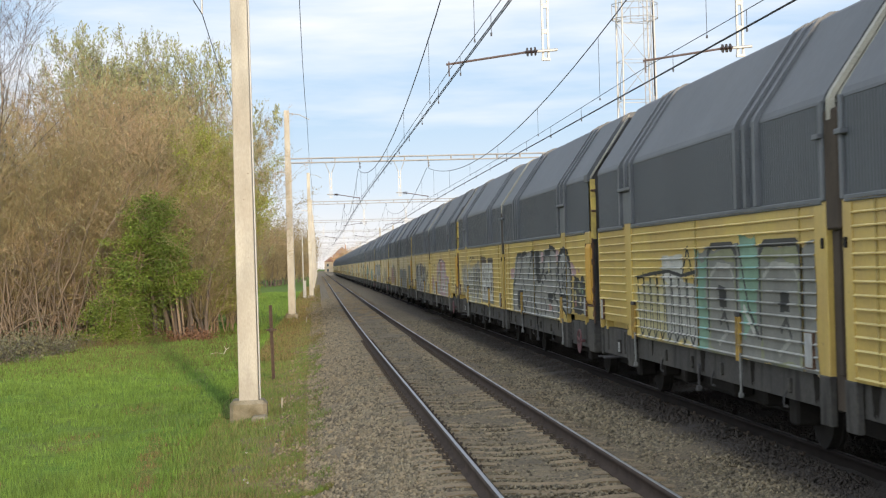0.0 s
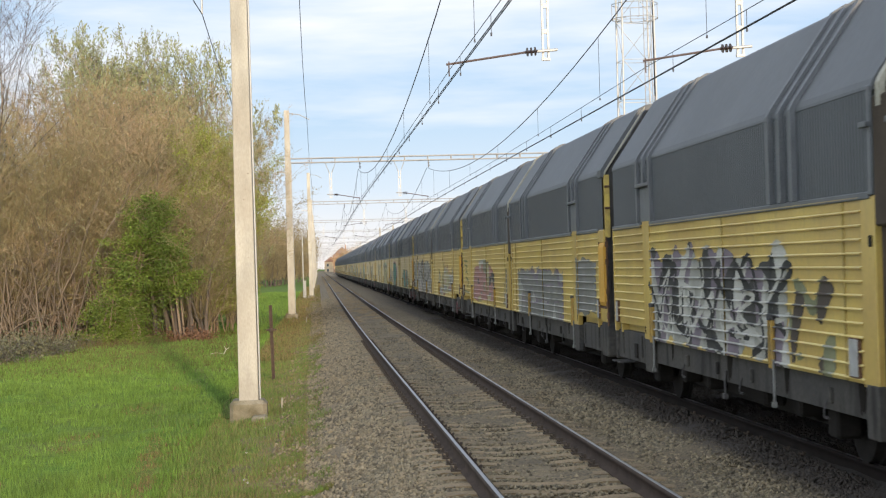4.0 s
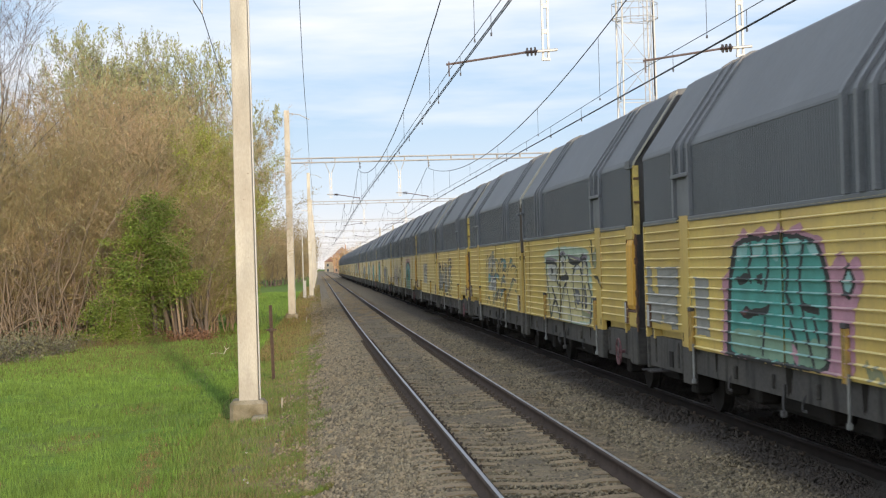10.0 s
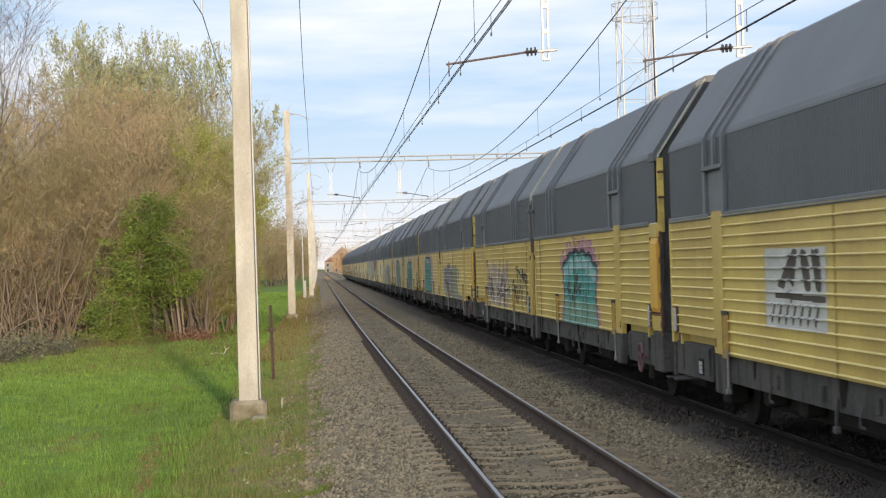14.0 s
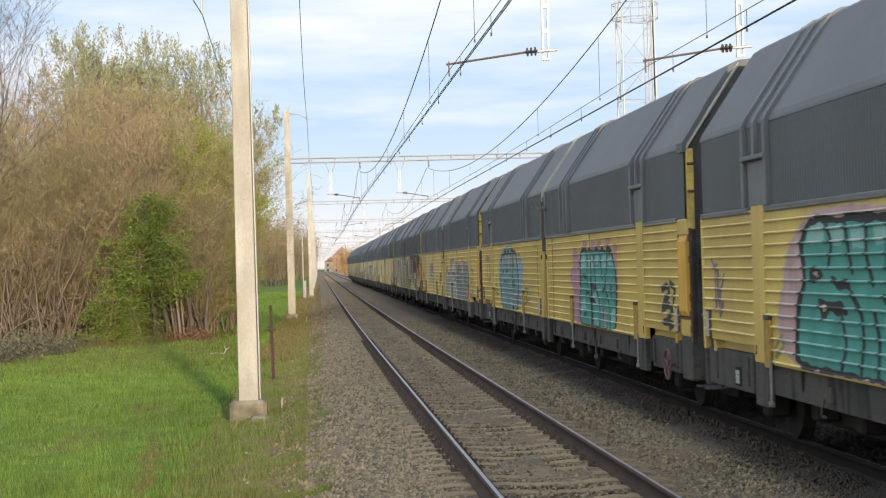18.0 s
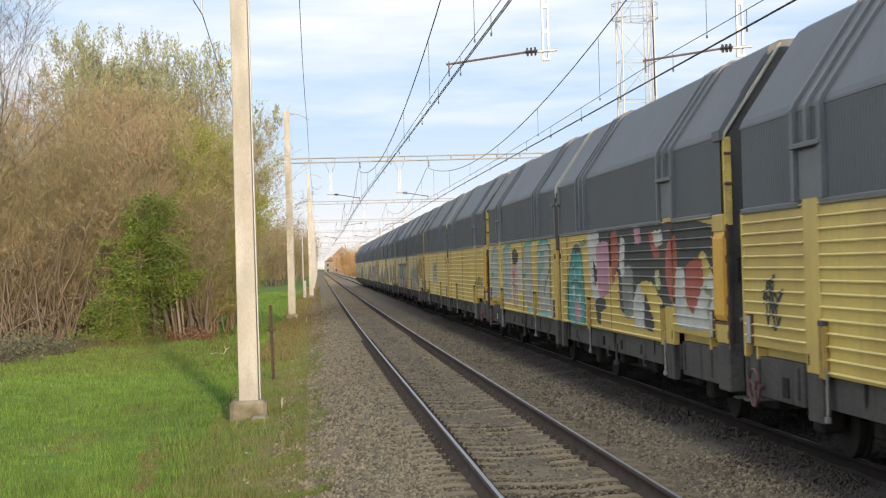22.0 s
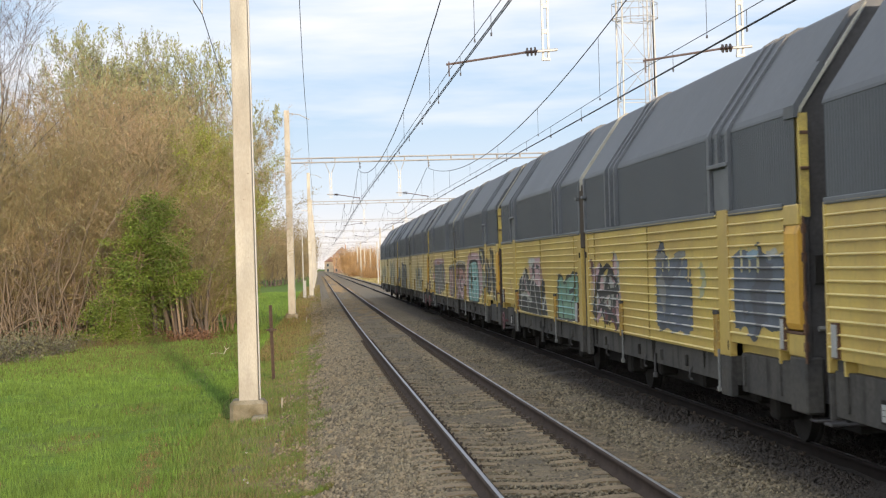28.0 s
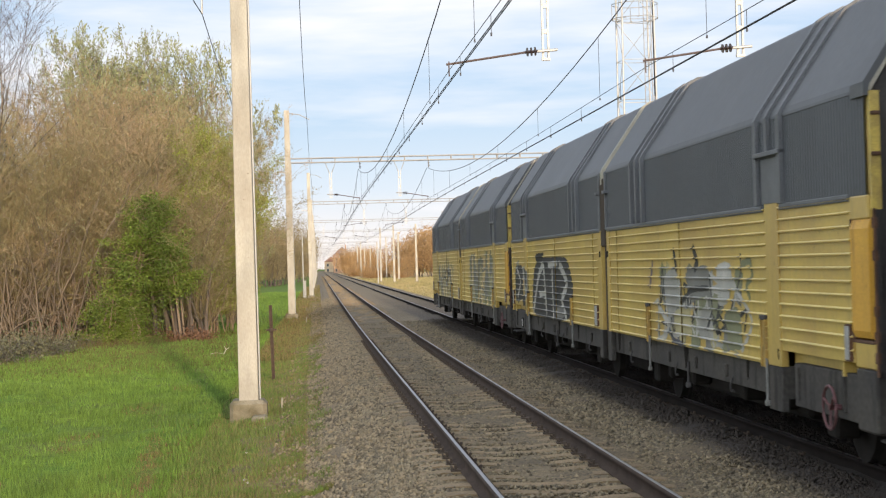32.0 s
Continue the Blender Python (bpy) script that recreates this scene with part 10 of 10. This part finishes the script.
def stones(name, n, x0, x1, y0, y1, size, seed, weight=1.6):
    """Angular stones: squashed, turned octahedra with cut corners."""
    r = np.random.default_rng(seed)
    y = y0 + (y1 - y0) * r.uniform(0, 1, n) ** weight
    x = r.uniform(x0, x1, n)
    keep = np.ones(n, bool)
    for c in (TRACK_1, TRACK_2):
        for s in (-1, 1):
            keep &= np.abs(x - c - s * GAUGE / 2) > 0.13
        near = (np.abs(x - c) < 1.28) & (c == TRACK_1)
        on = np.abs(((y + 6) % 0.6) - 0.0) < 0.15
        on |= np.abs(((y + 6) % 0.6) - 0.6) < 0.15
        keep &= ~(near & on & (r.uniform(0, 1, n) < 0.93))
    x, y = x[keep], y[keep]
    n = len(x)
    k = size * r.uniform(0.55, 1.35, n) * np.clip(y / y0, 1, 1.5)
    d = np.array([(1, 0, 0), (0, 1, 0), (-1, 0, 0), (0, -1, 0), (0.3, 0.2, 1), (-0.2, 0.1, -1)], float)
    V = d[None] * (1 + 0.35 * r.normal(size=(n, 6, 1))) * k[:, None, None] * np.array([1, 1, 0.75])
    a = r.uniform(0, 6.283, n)
    t = r.uniform(-0.6, 0.6, n)
    X = V[..., 0] * np.cos(a)[:, None] - V[..., 1] * np.sin(a)[:, None]
    Y = V[..., 0] * np.sin(a)[:, None] + V[..., 1] * np.cos(a)[:, None]
    Z = V[..., 2] + X * t[:, None]
    P = np.stack([X + (x + bend(y))[:, None], Y + y[:, None], Z + (np.maximum(ballast_z(x), np.where(x < 0.04, ground_z(x) + 0.045, -9.0)) + k * np.where(np.abs(x - TRACK_1) < 1.28, -0.12, 0.12))[:, None]], -1).reshape(-1, 3)
    o = (np.arange(n) * 6)[:, None]
    F = np.concatenate([o + np.array([q]) for q in ((0, 1, 4), (1, 2, 4), (2, 3, 4), (3, 0, 4), (1, 0, 5), (2, 1, 5), (3, 2, 5), (0, 3, 5))], 0)
    return tagged(new(name, raw_mesh(name, P, F, STONE)), kind="stuff")


tagged(stones("ballast_stones", 85000, 0.6, 7.0, 14.0, 70, 0.019, 6), "loose grey-brown ballast stones", "ballast stones")
tagged(stones("stray_stones", 1600, -0.6, 0.02, 17.0, 60, 0.022, 12), "stray ballast stones on the verge", "ballast stones")
tagged(stones("shoulder_stones", 28000, -0.1, 1.3, 16.0, 60, 0.024, 7), "loose grey-brown ballast stones on the shoulder", "ballast stones")


tagged(stones("far_shoulder_stones", 9000, -0.1, 1.3, 55.0, 130, 0.030, 17, 1.2), "ballast stones farther along the shoulder", "ballast stones")


# ---- lattice mast beyond the tracks ----
def lattice_mast():
    root = thing("lattice_mast", "slender white steel lattice radio mast", "radio mast", m=pose(20.55, 105, float(ground_z(20.2))))
    H, n = 30.0, 12
    hw = lambda z: 1.08 - 0.16 * z / H
    cor = ((-1, -1), (1, -1), (1, 1), (-1, 1))
    bm = bmesh.new()
    add_box(bm, -2.0, 2.0, -2.0, 2.0, -0.2, 0.25, 0.03)
    part("base_slab", bm, FOUND, root, "concrete base slab")
    for sx, sy in cor:
        bm = bmesh.new()
        add_tube(bm, [(sx * hw(0), sy * hw(0), 0.2), (sx * hw(H), sy * hw(H), H)], 0.055, 6)
        part("leg", bm, GALV, root)
    for i in range(n):
        z0, z1 = 0.3 + (H - 0.4) * i / n, 0.3 + (H - 0.4) * (i + 1) / n
        for k in range(4):
            a, b = cor[k], cor[(k + 1) % 4]
            bm = bmesh.new()
            if (i + k) % 2:
                a, b = b, a
            add_tube(bm, [(a[0] * hw(z0), a[1] * hw(z0), z0), (b[0] * hw(z1), b[1] * hw(z1), z1)], 0.022, 5)
            part("brace", bm, GALV, root)
            bm = bmesh.new()
            add_tube(bm, [(a[0] * hw(z1), a[1] * hw(z1), z1), (b[0] * hw(z1), b[1] * hw(z1), z1)], 0.022, 5)
            part("girt", bm, GALV, root)
    bm = bmesh.new()
    for x in (0.35, 0.80):
        add_tube(bm, [(x, -1.0, 0.3), (x, -0.85, H)], 0.03, 5)
    for i in range(70):
        z = 0.6 + i * 0.42
        add_tube(bm, [(0.35, -1.0 + 0.15 * z / H, z), (0.80, -1.0 + 0.15 * z / H, z)], 0.016, 4)
    part("ladder", bm, GALV, root, "steel climbing ladder")
    bm = bmesh.new()
    add_tube(bm, [(0.95, -1.0, 0.3), (0.92, -0.85, H)], 0.04, 6)
    part("cable_run", bm, BLACK, root, "black cable run")
    bm = bmesh.new()
    for z in (17.7, 18.6):
        ring = [(1.42 * math.cos(a), 1.42 * math.sin(a), z) for a in (2 * math.pi * j / 16 for j in range(17))]
        add_tube(bm, ring, 0.028, 5)
    for j in range(8):
        a = 2 * math.pi * j / 8
        add_tube(bm, [(1.42 * math.cos(a), 1.42 * math.sin(a), 17.7), (1.42 * math.cos(a), 1.42 * math.sin(a), 18.6)], 0.025, 5)
        add_tube(bm, [(1.0 * math.cos(a), 1.0 * math.sin(a), 17.7), (1.42 * math.cos(a), 1.42 * math.sin(a), 17.7)], 0.03, 5)
    part("platform", bm, GALV, root, "round service platform with railing")


lattice_mast()


# ---- small things beside the track ----
def iron_stake():
    """Old rusty channel-section stake with a collar."""
    x, y = -0.95, 44.2
    root = thing("iron_stake", "rusty leaning iron stake in the verge", "stake", m=pose(x, y, float(ground_z(x)), 0, -1.0, 0))
    bm = bmesh.new()
    add_prism(bm, [(-0.042, 0), (0.042, 0), (0.042, 0.08), (0.02, 0.08), (0.02, 0.02), (-0.02, 0.02), (-0.02, 0.08), (-0.042, 0.08)], 0, 1.95)
    bmesh.ops.rotate(bm, verts=bm.verts[:], cent=(0, 0, 0), matrix=Matrix.Rotation(radians(90), 3, "X"))
    part("channel", bm, STAKE, root)
    bm = bmesh.new()
    add_box(bm, -0.07, 0.07, -0.12, 0.02, 1.27, 1.36, 0.015)
    add_tube(bm, [(-0.13, -0.06, 1.32), (0.13, -0.06, 1.32)], 0.024, 6)
    part("collar", bm, STAKE, root, "rusted bolt collar")


iron_stake()
for x, y, h, lab in ((-0.62, 34.2, 0.26, "short pale marker peg in the verge"), (-0.36, 87, 0.30, "short white marker peg in the verge")):
    bm = bmesh.new()
    add_box(bm, -0.019, 0.019, -0.015, 0.015, -0.1, h, 0.005)
    solid("marker_peg", bm, BEIGE if y < 50 else WHITE, lab, "marker", "pegs in the verge", m=pose(x + bend(y), y, float(ground_z(x)), 3, 5, 0))


# a pale dead stalk in the meadow, and pale pebbles on the verge
bm = bmesh.new()
add_tube(bm, [(0, 0, -0.05), (0.12, 0, 0.16), (0.24, 0.05, 0.24)], 0.020, 5, 0.010)
add_tube(bm, [(0.12, 0, 0.16), (0.06, 0.05, 0.27)], 0.016, 5, 0.008)
add_tube(bm, [(0.02, 0, 0.02), (-0.25, 0.1, 0.05), (-0.42, 0.1, 0.02)], 0.012, 5, 0.008)
solid("dead_stalk", bm, BEIGE, "pale forked dead stalk lying in the grass", "plant stalk", m=pose(-3.13 + bend(60.6), 60.6, float(ground_z(-3.13)) + 0.04))
prng = random.Random(5)
for i in range(14):
    bm = bmesh.new()
    k = prng.uniform(0.018, 0.04)
    bmesh.ops.create_icosphere(bm, subdivisions=1, radius=k)
    for v in bm.verts:
        v.co *= prng.uniform(0.75, 1.2)
        v.co.z *= 0.7
    x, y = prng.uniform(-1.1, -0.15), prng.uniform(22, 38)
    solid("pebble", bm, PEBBLE, "small pale pebble on the brown verge", "pebble", "pebbles on the verge", m=pose(x + bend(y), y, float(ground_z(x)) + 0.04, 0, 0, prng.uniform(0, 360)))


def white_post(x, y, h, w, cap):
    root = thing("marker_post", "white painted marker post beside the line", "marker post", "marker posts", pose(x + bend(y), y, float(ground_z(x))))
    bm = bmesh.new()
    add_box(bm, -w / 2, w / 2, -w / 2, w / 2, -0.2, h, 0.01)
    part("post", bm, WHITE, root)
    if cap:
        bm = bmesh.new()
        add_box(bm, -w, w, -0.05, 0.02, h * 0.72, h * 0.98, 0.02)
        part("board", bm, WHITE, root, "white board")


white_post(-0.96, 160, 1.75, 0.26, False)
white_post(-1.08, 160.6, 6.3, 0.11, False)
white_post(-9.0, 250, 8.2, 0.42, False)
white_post(9.4, 262, 5.6, 0.16, True)


# separate mast row beyond the right-hand track
def lone_mast(x, y, h, group):
    root = thing("concrete_mast", "pale concrete mast beyond the tracks", "mast", group, pose(x + bend(y), y, 0))
    concrete_pole(root, 0.0, -0.9, h, 0.34, 0.26)
    bm = bmesh.new()
    add_box(bm, -0.35, 0.35, -0.35, 0.35, -1.0, -0.5, 0.03)
    part("foundation", bm, FOUND, root)


for x, y, h in ((13.1, 290, 9.0), (11.4, 305, 9.0), (12.0, 470, 9.0), (13.2, 560, 9.5)):
    lone_mast(x, y, h, "masts beyond the tracks")


# ---- far houses at the end of the line ----
def house(x, y, w, d, h, roof, wall, name="brick_house"):
    root = thing(name, "distant brick house in warm evening light" if wall is BRICK else "distant pale-walled house in evening light", "house", "far houses", pose(x, y, -0.9))
    bm = bmesh.new()
    add_box(bm, -w / 2, w / 2, 0, d, -0.3, h, 0.05)
    part("wall", bm, wall, root)
    bm = bmesh.new()
    add_prism(bm, [(-w / 2 - 0.4, h), (w / 2 + 0.4, h), (0, h + roof)], -0.4, d + 0.4)
    r = part("roof", bm, ROOFT, root, "tiled gable roof")
    bm = bmesh.new()
    add_box(bm, w * 0.18, w * 0.18 + 0.8, d * 0.3, d * 0.3 + 0.8, h + roof * 0.5, h + roof + 1.0, 0.03)
    part("chimney", bm, BRICK, r)
    n = max(2, int(w / 3))
    for i in range(n):
        for z in np.arange(1.0, h - 1.4, 2.9):
            bm = bmesh.new()
            cx = -w / 2 + w * (i + 0.5) / n
            add_box(bm, cx - 0.55, cx + 0.55, -0.05, 0.06, z, z + 1.5, 0.02)
            win = part("window", bm, WHITE, root, "white-framed window")
            bm = bmesh.new()
            add_box(bm, cx - 0.42, cx + 0.42, -0.07, -0.045, z + 0.12, z + 1.38)
            part("pane", bm, DARKGLASS, win)


house(17.8, 900, 9, 10, 9.5, 4.5, BRICK)
house(12.8, 960, 7, 8, 6.5, 3.0, PALEWALL)
house(27.0, 1000, 10, 10, 6.0, 4.0, BRICK)
house(-2.0, 1150, 9, 9, 6.0, 3.5, BRICK)


# distant tree belt along the horizon
def belt(name, x0, x1, y, h, n, material, seed):
    r = np.random.default_rng(seed)
    P = []
    for i in range(n):
        x = r.uniform(x0, x1)
        t = h * (0.55 + 0.45 * math.sin(x * 0.021 + seed) * math.sin(x * 0.057) + 0.15 * r.normal())
        P.append((x, y + r.uniform(-25, 25), -0.9 + max(t, 1.5) * r.uniform(0, 1) ** 0.7))
    return tagged(new(name, leaf_mesh(name, P, 1.6, material, seed, 1.2)), "hazy distant belt of bare trees", "tree belt", kind="stuff")


belt("tree_belt", -500, -12, 1000, 15, 9000, LEAFO, 3)
belt("tree_belt", 30, 700, 1050, 14, 9000, LEAFO, 4)


# ---- what moves: the train runs towards and past the camera ----
def unit_y(j, t):
    lag = np.interp(t, [0, 3, 6, 9, 13, 17, 19, 23, 25.5, 28, 29, 30, 32], [-0.31, 0.02, 0.22, 0.30, 0.33, 0.30, 0.22, 0.07, -0.07, -0.27, -0.44, -0.57, -0.60])
    return 474.72 - 13.949 * t + float(lag) + 27.0 * (1 - j)


def motions():
    for j, w in enumerate(train):
        rows = []
        for t in (0, 3, 6, 9, 11, 13, 15, 17, 19, 21, 23, 25.5, 28, 29, 30, 32):
            y = unit_y(j, t)
            rows.append((float(t), pose(TRACK_2 - 0.034 + bend(y), y, 0, 0, 0, heading(y))))
        walk(w, rows)


motions()
